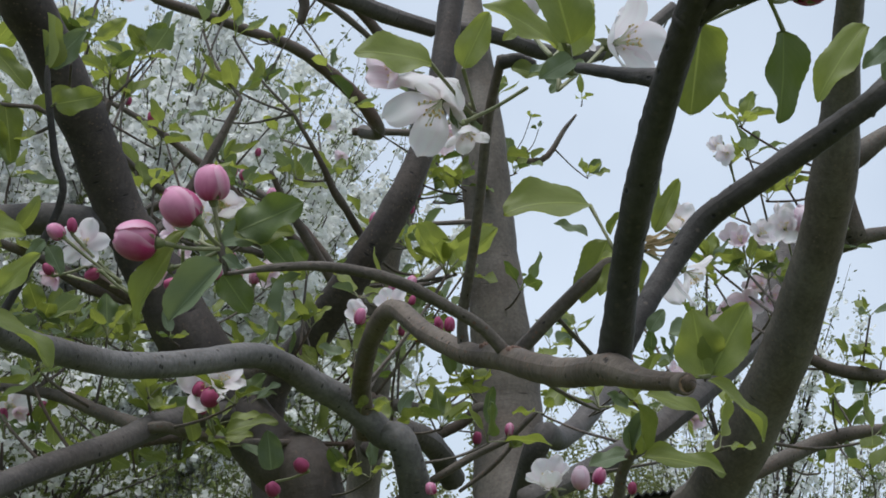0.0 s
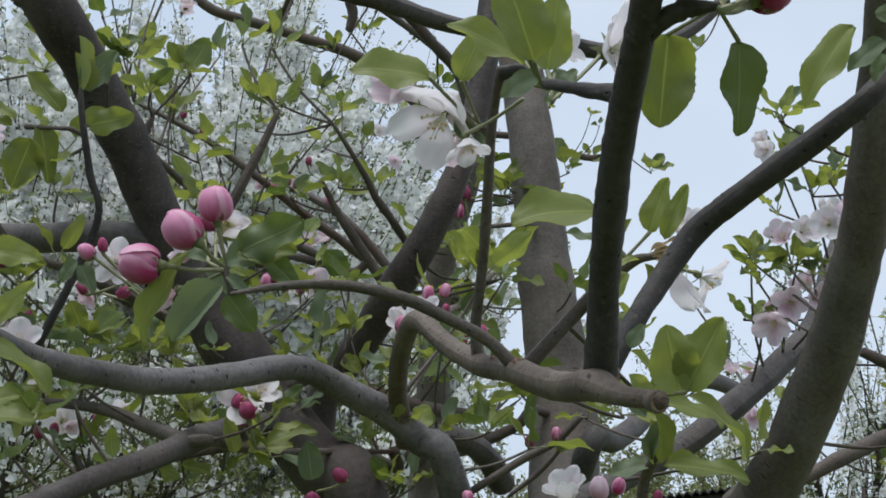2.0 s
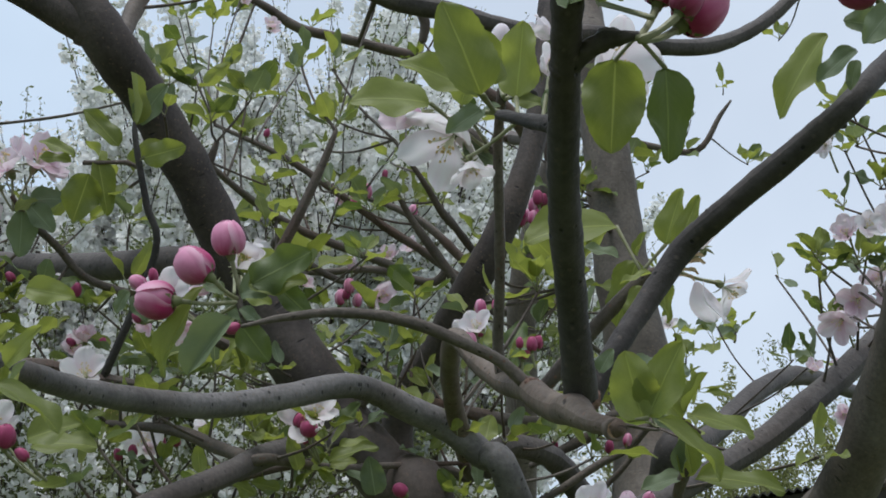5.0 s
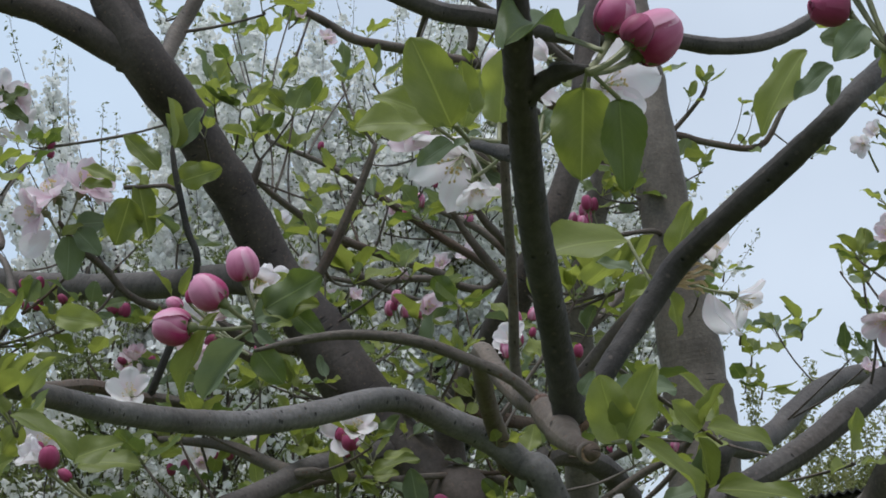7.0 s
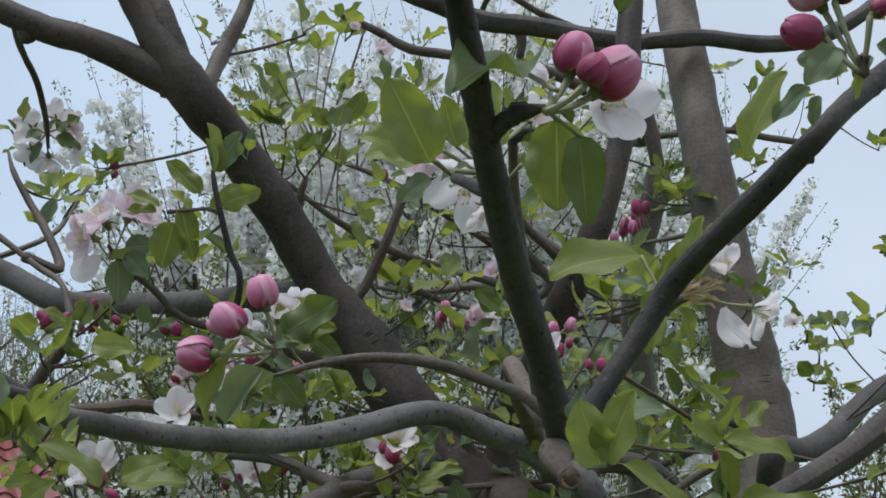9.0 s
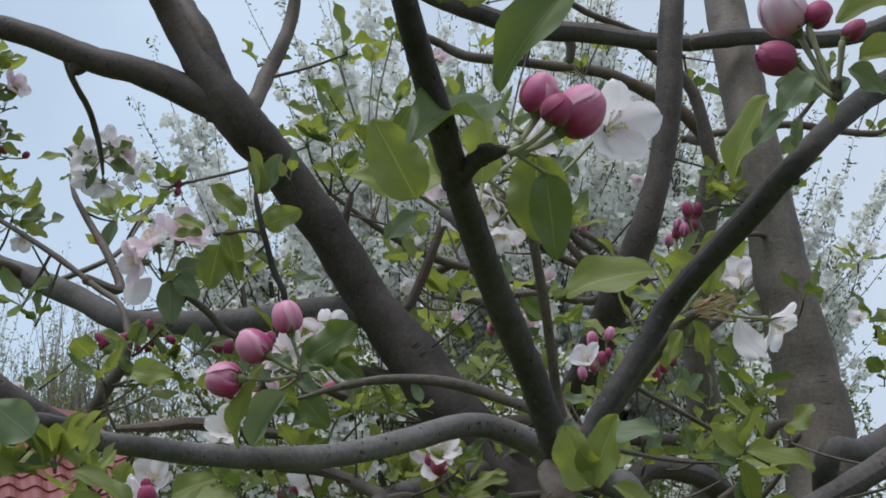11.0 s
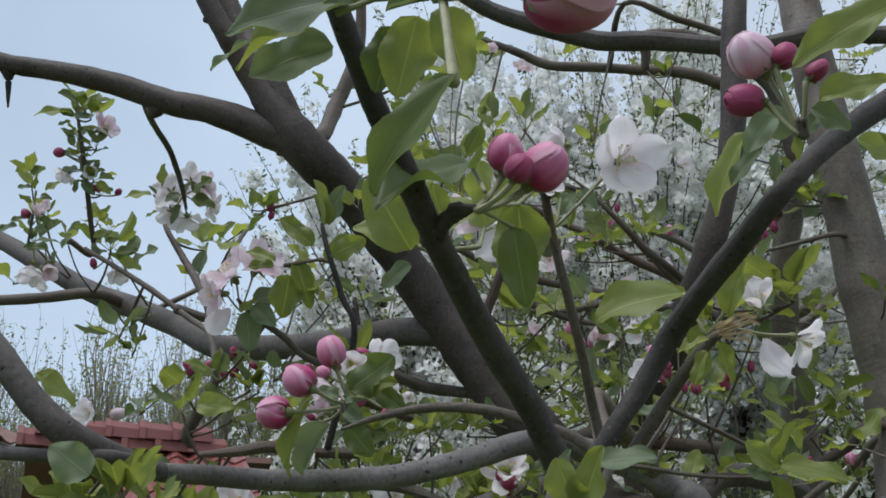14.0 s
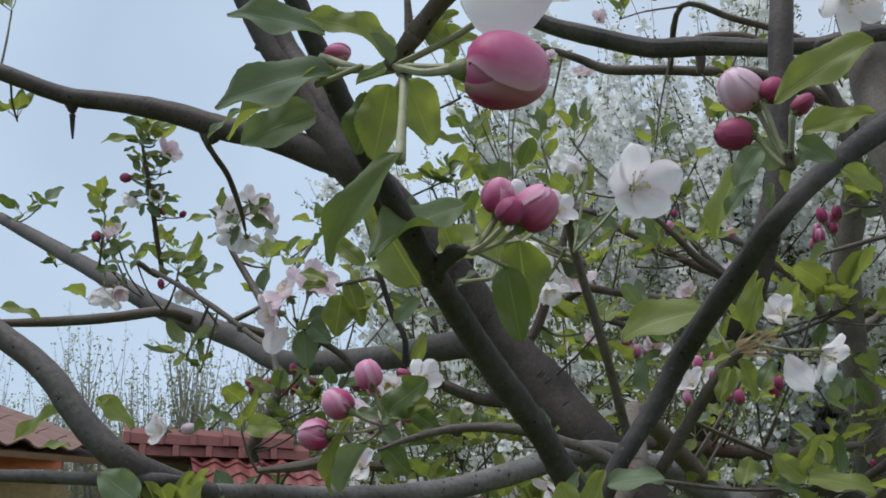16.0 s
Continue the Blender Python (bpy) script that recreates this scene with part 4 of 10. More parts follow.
limb("twig", [(0.0470, 0.5840, 1.6900, 0.0031), (0.0430, 0.5780, 1.7060, 0.0027), (0.0390, 0.5560, 1.7330, 0.0025), (0.0340, 0.5350, 1.7600, 0.0024), (0.0290, 0.5150, 1.7850, 0.0023), (0.0270, 0.4970, 1.8040, 0.0023)], BARK_TWIG, apple, 5, 8, 0.08, 0.10)
limb("limb", [(0.1200, 1.0800, 1.2200, 0.0451), (0.0880, 1.0410, 1.4340, 0.0360), (0.0560, 1.0020, 1.6480, 0.0269), (0.0280, 1.0210, 1.6750, 0.0263), (-0.0090, 1.0310, 1.7130, 0.0256), (-0.0450, 1.0330, 1.7540, 0.0267), (-0.0820, 1.0260, 1.8030, 0.0254), (-0.1170, 1.0150, 1.8455, 0.0202), (-0.1460, 0.9980, 1.8880, 0.0196), (-0.1750, 0.9730, 1.9305, 0.0190), (-0.2070, 0.9430, 1.9700, 0.0187), (-0.2360, 0.9090, 2.0000, 0.0197), (-0.2850, 0.8940, 2.0690, 0.0115), (-0.3040, 0.8810, 2.1020, 0.0096), (-0.3230, 0.8780, 2.1360, 0.0093), (-0.3430, 0.8720, 2.1800, 0.0089)], BARK_BROWN, apple, 8, 18, 0.09, 0.06)
limb("limb", [(-0.242, 0.909, 1.996, 0.0174), (-0.264, 0.901, 2.060, 0.0125), (-0.291, 0.917, 2.103, 0.0115), (-0.313, 0.926, 2.136, 0.0112), (-0.342, 0.927, 2.192, 0.0109)], BARK_BROWN, apple, 5, 12, 0.08, 0.06)
limb("limb", [(-0.2360, 0.9090, 2.0000, 0.0164), (-0.3110, 0.8960, 2.0300, 0.0125), (-0.3570, 0.8950, 2.0430, 0.0117), (-0.4130, 0.8870, 2.0630, 0.0106), (-0.4660, 0.8760, 2.0750, 0.0094), (-0.5160, 0.8640, 2.0830, 0.0086), (-0.5750, 0.8410, 2.1050, 0.0082)], BARK_BROWN, apple, 5, 12, 0.08, 0.06)
limb("limb", [(-0.119, 1.015, 1.844, 0.0126), (-0.171, 1.025, 1.850, 0.0136), (-0.250, 1.093, 1.856, 0.0132), (-0.338, 1.164, 1.867, 0.0132), (-0.437, 1.237, 1.885, 0.0142), (-0.525, 1.312, 1.929, 0.0138), (-0.623, 1.393, 1.974, 0.0148), (-0.732, 1.479, 2.020, 0.0151), (-0.852, 1.566, 2.083, 0.0153), (-0.985, 1.657, 2.154, 0.0144), (-1.132, 1.752, 2.232, 0.0134), (-1.305, 1.848, 2.324, 0.0111)], BARK_LIMB, apple, 5, 12, 0.08, 0.06)
limb("twig", [(-0.638, 1.404, 1.980, 0.0080), (-0.668, 1.362, 1.988, 0.0070), (-0.751, 1.372, 1.987, 0.0071), (-0.845, 1.378, 1.988, 0.0072), (-0.934, 1.375, 1.990, 0.0055), (-1.010, 1.375, 1.992, 0.0036)], BARK_TWIG, apple, 5, 8, 0.08, 0.10)
limb("twig", [(-0.196, 0.890, 1.723, 0.0031), (-0.166, 0.855, 1.809, 0.0027), (-0.175, 0.845, 1.843, 0.0025), (-0.185, 0.835, 1.879, 0.0023), (-0.188, 0.831, 1.893, 0.0020), (-0.189, 0.830, 1.899, 0.0012)], BARK_DARK, apple, 5, 8, 0.08, 0.10)
limb("limb", [(0.220, 1.200, 1.200, 0.0550), (0.270, 1.232, 1.425, 0.0480), (0.319, 1.263, 1.649, 0.0410), (0.326, 1.295, 1.708, 0.0395), (0.331, 1.323, 1.773, 0.0393), (0.326, 1.335, 1.839, 0.0370), (0.312, 1.339, 1.918, 0.0344), (0.301, 1.347, 1.988, 0.0317), (0.293, 1.352, 2.059, 0.0306), (0.282, 1.359, 2.141, 0.0278), (0.275, 1.389, 2.229, 0.0270), (0.270, 1.441, 2.334, 0.0265), (0.272, 1.502, 2.444, 0.0264)], BARK_TRUNK, apple, 5, 12, 0.08, 0.06)
limb("limb", [(0.160, 1.200, 1.300, 0.0350), (0.101, 1.216, 1.519, 0.0263), (0.042, 1.231, 1.739, 0.0175), (0.072, 1.167, 1.818, 0.0165), (0.088, 1.131, 1.857, 0.0168), (0.108, 1.105, 1.900, 0.0157), (0.125, 1.091, 1.944, 0.0141), (0.141, 1.086, 1.998, 0.0126), (0.153, 1.089, 2.068, 0.0129), (0.159, 1.098, 2.169, 0.0128), (0.167, 1.123, 2.258, 0.0127), (0.174, 1.157, 2.374, 0.0127)], BARK_BROWN, apple, 5, 12, 0.08, 0.06)
limb("limb", [(0.240, 1.450, 1.300, 0.0350), (0.253, 1.601, 1.492, 0.0303), (0.266, 1.753, 1.684, 0.0256), (0.256, 1.715, 1.807, 0.0240), (0.249, 1.687, 1.899, 0.0224), (0.240, 1.663, 1.976, 0.0208), (0.240, 1.640, 2.053, 0.0200), (0.255, 1.621, 2.130, 0.0180), (0.266, 1.605, 2.192, 0.0168)], BARK_TRUNK, apple, 5, 12, 0.08, 0.06)
limb("limb", [(0.300, 1.120, 1.250, 0.0400), (0.339, 1.058, 1.447, 0.0322), (0.378, 0.996, 1.643, 0.0244), (0.381, 0.949, 1.678, 0.0225), (0.383, 0.903, 1.712, 0.0218), (0.381, 0.857, 1.756, 0.0211), (0.375, 0.816, 1.789, 0.0193), (0.365, 0.777, 1.822, 0.0177), (0.354, 0.740, 1.854, 0.0161), (0.339, 0.703, 1.890, 0.0146), (0.321, 0.669, 1.927, 0.0113), (0.304, 0.638, 1.950, 0.0091), (0.288, 0.608, 1.976, 0.0088)], BARK_TRUNK, apple, 5, 12, 0.08, 0.06)
limb("twig", [(0.454, 0.847, 1.891, 0.0117), (0.426, 0.830, 1.936, 0.0102), (0.441, 0.820, 1.953, 0.0093), (0.460, 0.810, 1.971, 0.0075), (0.497, 0.791, 1.996, 0.0043)], BARK_TWIG, apple, 5, 8, 0.08, 0.10)
limb("twig", [(0.454, 0.847, 1.891, 0.0091), (0.433, 0.856, 1.882, 0.0079), (0.454, 0.847, 1.891, 0.0070), (0.479, 0.838, 1.898, 0.0055), (0.519, 0.825, 1.907, 0.0034)], BARK_TWIG, apple, 5, 8, 0.08, 0.10)
limb("twig", [(0.696, 1.122, 1.797, 0.0079), (0.689, 1.042, 1.825, 0.0069), (0.636, 1.054, 1.833, 0.0074), (0.587, 1.067, 1.836, 0.0068), (0.555, 1.073, 1.847, 0.0047)], BARK_TWIG, apple, 5, 8, 0.08, 0.10)
limb("twig", [(0.696, 1.122, 1.797, 0.0054), (0.655, 1.134, 1.788, 0.0072), (0.618, 1.148, 1.774, 0.0083), (0.564, 1.137, 1.747, 0.0084), (0.508, 1.139, 1.714, 0.0057)], BARK_TWIG, apple, 5, 8, 0.08, 0.10)
limb("limb", [(0.172, 0.825, 1.647, 0.0078), (0.234, 0.853, 1.678, 0.0087), (0.293, 0.883, 1.713, 0.0099), (0.345, 0.918, 1.751, 0.0105), (0.401, 0.955, 1.794, 0.0111), (0.457, 0.992, 1.845, 0.0105), (0.498, 1.034, 1.911, 0.0100), (0.543, 1.080, 1.973, 0.0101)], BARK_LIMB, apple, 5, 12, 0.08, 0.06)
limb("limb", [(0.319, 1.263, 1.649, 0.0119), (0.297, 1.134, 1.736, 0.0119), (0.351, 1.220, 1.754, 0.0122), (0.410, 1.309, 1.786, 0.0126), (0.482, 1.399, 1.843, 0.0122), (0.572, 1.499, 1.890, 0.0125), (0.667, 1.616, 1.912, 0.0119), (0.774, 1.746, 1.924, 0.0111)], BARK_LIMB, apple, 5, 12, 0.08, 0.06)
limb("limb", [(-0.163, 1.279, 2.340, 0.0101), (-0.116, 1.299, 2.316, 0.0108), (-0.061, 1.318, 2.302, 0.0123), (0.007, 1.341, 2.288, 0.0123), (0.077, 1.359, 2.290, 0.0123), (0.146, 1.379, 2.288, 0.0115), (0.216, 1.397, 2.291, 0.0108)], BARK_LIMB, apple, 5, 12, 0.08, 0.06)
limb("limb", [(0.212, 1.349, 2.269, 0.0106), (0.285, 1.365, 2.284, 0.0107), (0.361, 1.385, 2.287, 0.0109), (0.424, 1.402, 2.302, 0.0110), (0.474, 1.415, 2.328, 0.0104), (0.524, 1.424, 2.368, 0.0098), (0.574, 1.429, 2.424, 0.0092)], BARK_LIMB, apple, 5, 12, 0.08, 0.06)
limb("twig", [(0.344, 2.477, 2.580, 0.0164), (0.346, 2.316, 2.521, 0.0143), (0.295, 2.279, 2.563, 0.0141), (0.210, 2.248, 2.602, 0.0128), (0.135, 2.220, 2.624, 0.0115), (0.052, 2.200, 2.628, 0.0102), (-0.052, 2.181, 2.635, 0.0101), (-0.141, 2.162, 2.638, 0.0100), (-0.209, 2.135, 2.663, 0.0083), (-0.287, 2.109, 2.686, 0.0051)], BARK_TWIG, apple, 5, 8, 0.08, 0.10)
limb("twig", [(-0.113, 1.017, 1.837, 0.0057), (-0.093, 1.024, 1.855, 0.0050), (-0.082, 1.019, 1.873, 0.0045), (-0.068, 1.009, 1.907, 0.0043), (-0.055, 0.999, 1.942, 0.0034), (-0.046, 0.991, 1.971, 0.0021)], BARK_TWIG, apple, 5, 8, 0.08, 0.10)
limb("twig", [(0.105, 1.109, 1.894, 0.0045), (0.100, 1.137, 1.914, 0.0039), (0.078, 1.116, 1.931, 0.0038), (0.060, 1.097, 1.942, 0.0038), (0.041, 1.075, 1.960, 0.0029), (0.008, 1.053, 1.992, 0.0017)], BARK_TWIG, apple, 5, 8, 0.08, 0.10)
limb("twig", [(0.305, 1.720, 2.026, 0.0103), (0.228, 1.836, 2.025, 0.0090), (0.194, 1.828, 2.074, 0.0081), (0.153, 1.824, 2.115, 0.0072), (0.104, 1.822, 2.154, 0.0067), (0.047, 1.826, 2.180, 0.0054), (-0.017, 1.834, 2.197, 0.0035)], BARK_TWIG, apple, 5, 8, 0.08, 0.10)
limb("twig", [(0.046, 1.455, 1.969, 0.0055), (0.047, 1.405, 1.962, 0.0048), (-0.015, 1.352, 1.965, 0.0047), (-0.060, 1.301, 1.964, 0.0048), (-0.102, 1.248, 1.966, 0.0046), (-0.147, 1.192, 1.979, 0.0036), (-0.192, 1.134, 2.000, 0.0019)], BARK_TWIG, apple, 5, 8, 0.08, 0.10)
limb("twig", [(0.133, 1.458, 1.951, 0.0070), (0.144, 1.554, 1.990, 0.0061), (0.089, 1.544, 2.024, 0.0061), (0.035, 1.536, 2.051, 0.0057), (-0.036, 1.524, 2.091, 0.0053), (-0.115, 1.513, 2.132, 0.0043), (-0.208, 1.503, 2.164, 0.0025)], BARK_TWIG, apple, 5, 8, 0.08, 0.10)
limb("twig", [(0.107, 1.445, 1.978, 0.0062), (0.085, 1.457, 1.963, 0.0054), (0.013, 1.454, 1.973, 0.0050), (-0.058, 1.457, 1.963, 0.0039), (-0.115, 1.456, 1.968, 0.0025)], BARK_TWIG, apple, 5, 8, 0.08, 0.10)
limb("twig", [(0.344, 2.477, 2.580, 0.0094), (0.324, 2.478, 2.577, 0.0082), (0.450, 2.472, 2.597, 0.0082), (0.563, 2.469, 2.606, 0.0082), (0.652, 2.473, 2.592, 0.0076), (0.766, 2.474, 2.591, 0.0076), (0.813, 2.450, 2.672, 0.0054), (0.836, 2.440, 2.709, 0.0028)], BARK_TWIG, apple, 5, 8, 0.08, 0.10)
limb("twig", [(0.563, 2.469, 2.606, 0.0057), (0.599, 2.457, 2.650, 0.0051), (0.634, 2.442, 2.700, 0.0037), (0.639, 2.432, 2.737, 0.0018)], BARK_TWIG, apple, 5, 8, 0.08, 0.10)
limb("limb", [(-0.178, 0.746, 1.605, 0.0074), (-0.165, 0.786, 1.617, 0.0074), (-0.138, 0.823, 1.636, 0.0079), (-0.105, 0.862, 1.656, 0.0084), (-0.080, 0.906, 1.676, 0.0090), (-0.054, 0.956, 1.692, 0.0089), (-0.020, 1.008, 1.707, 0.0091)], BARK_LIMB, apple, 5, 12, 0.08, 0.06)
limb("twig", [(-0.088, 0.902, 1.675, 0.0051), (-0.116, 0.949, 1.687, 0.0054), (-0.151, 0.987, 1.701, 0.0048), (-0.211, 1.023, 1.707, 0.0031)], BARK_TWIG, apple, 5, 8, 0.08, 0.10)
limb("twig", [(-0.088, 0.893, 1.670, 0.0046), (-0.075, 0.884, 1.674, 0.0040), (-0.055, 0.912, 1.675, 0.0037), (-0.021, 0.939, 1.676, 0.0032), (0.017, 0.984, 1.685, 0.0027), (0.086, 1.024, 1.696, 0.0018)], BARK_TWIG, apple, 5, 8, 0.08, 0.10)
limb("twig", [(0.086, 1.024, 1.696, 0.0052), (0.098, 1.068, 1.687, 0.0045), (0.068, 1.065, 1.696, 0.0045), (0.007, 1.065, 1.698, 0.0045), (-0.057, 1.068, 1.688, 0.0038), (-0.102, 1.072, 1.673, 0.0025)], BARK_TWIG, apple, 5, 8, 0.08, 0.10)
limb("twig", [(0.244, 1.050, 1.730, 0.0031), (0.250, 1.023, 1.744, 0.0027), (0.229, 1.035, 1.719, 0.0032), (0.207, 1.044, 1.705, 0.0037), (0.171, 1.059, 1.678, 0.0034), (0.140, 1.072, 1.657, 0.0025)], BARK_TWIG, apple, 5, 8, 0.08, 0.10)
limb("twig", [(0.244, 1.050, 1.730, 0.0020), (0.239, 1.056, 1.714, 0.0025), (0.224, 1.065, 1.694, 0.0026), (0.202, 1.076, 1.673, 0.0017)], BARK_TWIG, apple, 5, 8, 0.08, 0.10)
limb("twig", [(0.330, 1.325, 1.785, 0.0057), (0.283, 1.286, 1.789, 0.0050), (0.267, 1.294, 1.770, 0.0059), (0.232, 1.304, 1.749, 0.0053), (0.197, 1.315, 1.729, 0.0034)], BARK_TWIG, apple, 5, 8, 0.08, 0.10)
limb("twig", [(-0.016, 1.031, 1.727, 0.0080), (0.006, 1.014, 1.749, 0.0070), (0.060, 1.036, 1.745, 0.0066), (0.110, 1.058, 1.742, 0.0064), (0.151, 1.097, 1.746, 0.0054), (0.203, 1.157, 1.758, 0.0033)], BARK_TWIG, apple, 5, 8, 0.08, 0.10)
limb("limb", [(0.100, 1.004, 1.689, 0.0095), (0.121, 1.021, 1.712, 0.0097), (0.158, 1.056, 1.714, 0.0105), (0.186, 1.094, 1.706, 0.0113), (0.209, 1.123, 1.688, 0.0121)], BARK_LIMB, apple, 5, 12, 0.08, 0.06)
limb("twig", [(-0.592, 1.154, 1.997, 0.0038), (-0.584, 1.196, 1.992, 0.0033), (-0.576, 1.165, 2.031, 0.0030), (-0.570, 1.133, 2.075, 0.0029), (-0.569, 1.111, 2.115, 0.0022), (-0.572, 1.103, 2.140, 0.0013)], BARK_TWIG, apple, 5, 8, 0.08, 0.10)
limb("twig", [(-0.3510, 1.0270, 1.8210, 0.0039), (-0.3770, 1.0630, 1.8630, 0.0030), (-0.4180, 1.1000, 1.8900, 0.0031), (-0.4860, 1.1260, 1.9360, 0.0030), (-0.5690, 1.1480, 1.9850, 0.0026)], BARK_TWIG, apple, 5, 8, 0.08, 0.10)
limb("twig", [(-0.382, 0.892, 2.048, 0.0050), (-0.387, 0.912, 2.040, 0.0034), (-0.386, 0.927, 2.032, 0.0028), (-0.382, 0.953, 2.018, 0.0029), (-0.381, 0.982, 1.993, 0.0026), (-0.386, 1.007, 1.978, 0.0015)], BARK_TWIG, apple, 5, 8, 0.08, 0.10)
limb("twig", [(-0.433, 1.105, 1.900, 0.0057), (-0.414, 1.151, 1.901, 0.0050), (-0.445, 1.184, 1.949, 0.0048), (-0.482, 1.216, 1.993, 0.0043), (-0.506, 1.223, 2.028, 0.0031), (-0.524, 1.242, 2.060, 0.0015)], BARK_TWIG, apple, 5, 8, 0.08, 0.10)
limb("twig", [(-0.591, 1.366, 1.959, 0.0039), (-0.528, 1.414, 2.011, 0.0034), (-0.569, 1.591, 2.105, 0.0034), (-0.589, 1.721, 2.191, 0.0028), (-0.592, 1.792, 2.236, 0.0016)], BARK_TWIG, apple, 5, 8, 0.08, 0.10)
limb("twig", [(-0.175, 1.013, 1.809, 0.0038), (-0.227, 0.950, 1.809, 0.0033), (-0.252, 0.928, 1.829, 0.0032), (-0.272, 0.910, 1.843, 0.0027), (-0.282, 0.894, 1.855, 0.0016)], BARK_TWIG, apple, 5, 8, 0.08, 0.10)
limb("twig", [(0.299, 1.348, 2.009, 0.0033), (0.272, 1.310, 2.009, 0.0029), (0.233, 1.304, 2.000, 0.0027), (0.189, 1.299, 1.989, 0.0018)], BARK_TWIG, apple, 5, 8, 0.08, 0.10)
limb("twig", [(0.242, 1.668, 1.959, 0.0084), (0.242, 1.687, 1.965, 0.0073), (0.285, 1.707, 2.001, 0.0074), (0.323, 1.733, 2.048, 0.0057), (0.365, 1.781, 2.094, 0.0033)], BARK_TWIG, apple, 5, 8, 0.08, 0.10)
limb("twig", [(-0.155, 0.994, 1.892, 0.0060), (-0.162, 1.053, 1.922, 0.0052), (-0.159, 1.047, 1.942, 0.0044), (-0.152, 1.040, 1.968, 0.0026)], BARK_TWIG, apple, 5, 8, 0.08, 0.10)
limb("twig", [(-0.249, 0.907, 2.016, 0.0091), (-0.235, 0.960, 2.027, 0.0079), (-0.232, 0.991, 2.066, 0.0077), (-0.222, 1.001, 2.101, 0.0073), (-0.216, 1.012, 2.136, 0.0069), (-0.213, 1.012, 2.172, 0.0057), (-0.215, 1.009, 2.219, 0.0036)], BARK_TWIG, apple, 5, 8, 0.08, 0.10)
limb("twig", [(0.266, 1.605, 2.192, 0.0102), (0.240, 1.599, 2.311, 0.0089), (0.188, 1.573, 2.350, 0.0081), (0.135, 1.550, 2.382, 0.0073), (0.089, 1.536, 2.385, 0.0073), (0.057, 1.530, 2.378, 0.0073), (0.063, 1.537, 2.358, 0.0076), (0.061, 1.544, 2.335, 0.0058)], BARK_TWIG, apple, 5, 8, 0.08, 0.10)
limb("twig", [(-0.021, 2.187, 2.633, 0.0060), (0.020, 1.973, 2.663, 0.0052), (0.113, 1.993, 2.635, 0.0063), (0.196, 2.012, 2.607, 0.0062), (0.279, 2.034, 2.568, 0.0046)], BARK_TWIG, apple, 5, 8, 0.08, 0.10)
limb("twig", [(0.133, 1.458, 1.951, 0.0064), (0.093, 1.438, 1.992, 0.0064), (0.060, 1.421, 2.026, 0.0048), (0.033, 1.406, 2.060, 0.0031)], BARK_TWIG, apple, 5, 8, 0.08, 0.10)
limb("twig", [(-0.076, 1.281, 1.965, 0.0054), (-0.104, 1.304, 1.952, 0.0047), (-0.066, 1.316, 1.936, 0.0043), (-0.034, 1.326, 1.924, 0.0037), (0.012, 1.338, 1.915, 0.0022)], BARK_TWIG, apple, 5, 8, 0.08, 0.10)
limb("twig", [(-0.175, 1.013, 1.809, 0.0058), (-0.145, 1.023, 1.797, 0.0058), (-0.109, 1.031, 1.792, 0.0054), (-0.068, 1.041, 1.787, 0.0037)], BARK_TWIG, apple, 5, 8, 0.08, 0.10)
limb("twig", [(-0.196, 0.890, 1.723, 0.0043), (-0.172, 0.911, 1.723, 0.0037), (-0.203, 0.884, 1.722, 0.0041), (-0.232, 0.857, 1.724, 0.0049), (-0.251, 0.834, 1.718, 0.0041), (-0.273, 0.809, 1.713, 0.0021)], BARK_TWIG, apple, 5, 8, 0.08, 0.10)
limb("twig", [(-0.351, 1.027, 1.821, 0.0038), (-0.357, 1.032, 1.800, 0.0055), (-0.371, 1.036, 1.779, 0.0066), (-0.383, 1.039, 1.758, 0.0060), (-0.378, 1.043, 1.747, 0.0039)], BARK_TWIG, apple, 5, 8, 0.08, 0.10)

limb("spur", [(0.0272, 0.4988, 1.8021, 0.0034), (0.0342, 0.4957, 1.8038, 0.0030), (0.0414, 0.4944, 1.8017, 0.0026)], BARK_DARK, apple, 5, 12, 0.25, 0.25)


def knob(at, normal, r, mat):
    """A short stump of a pruned spur: a lumpy cone with a puckered end."""
    at, d = Vector(at), Vector(normal).normalized()
    v, f, u = tube([(*(at - d * r * 2.2), r * 2.2), (*(at - d * r * 0.6), r * 1.5), (*(at + d * r * 0.3), r * 0.9), (*(at + d * r * 0.7), r * 0.4)], 3, 9, 0.25, 0.2, int(at.x * 900) % 40)
    child("knob", mesh_of("knob", v, f, [mat], u), apple, None, "stump of a pruned spur")


knob((0.1085, 0.3887, 1.7322), (0.6, 0, -0.8), 0.0011, BARK_DARK)
knob((0.1245, 0.3708, 1.7468), (0.7, 0, -0.7), 0.0011, BARK_DARK)
knob((0.0890, 0.4048, 1.7243), (-0.8, 0, 0.5), 0.0011, BARK_DARK)
knob((0.1209, 0.3724, 1.7479), (0.8, 0, -0.5), 0.0011, BARK_DARK)
knob((-0.3745, 0.8953, 2.0338), (-0.2, -0.2, -1), 0.0055, BARK_BROWN)
knob((-0.5096, 0.8697, 2.0675), (0.1, 0, -1), 0.003, BARK_BROWN)
knob((-0.3232, 0.8789, 2.1159), (-1, 0, -0.1), 0.003, BARK_BROWN)
knob((-0.2459, 0.8996, 2.0463), (0.3, 0, -1), 0.001, BARK_BROWN)
limb("twig", [(-0.5098, 0.8704, 2.0650, 0.0030), (-0.5105, 0.8736, 2.0536, 0.0022), (-0.5113, 0.8767, 2.0423, 0.0010)], BARK_DARK, apple, 5, 8)

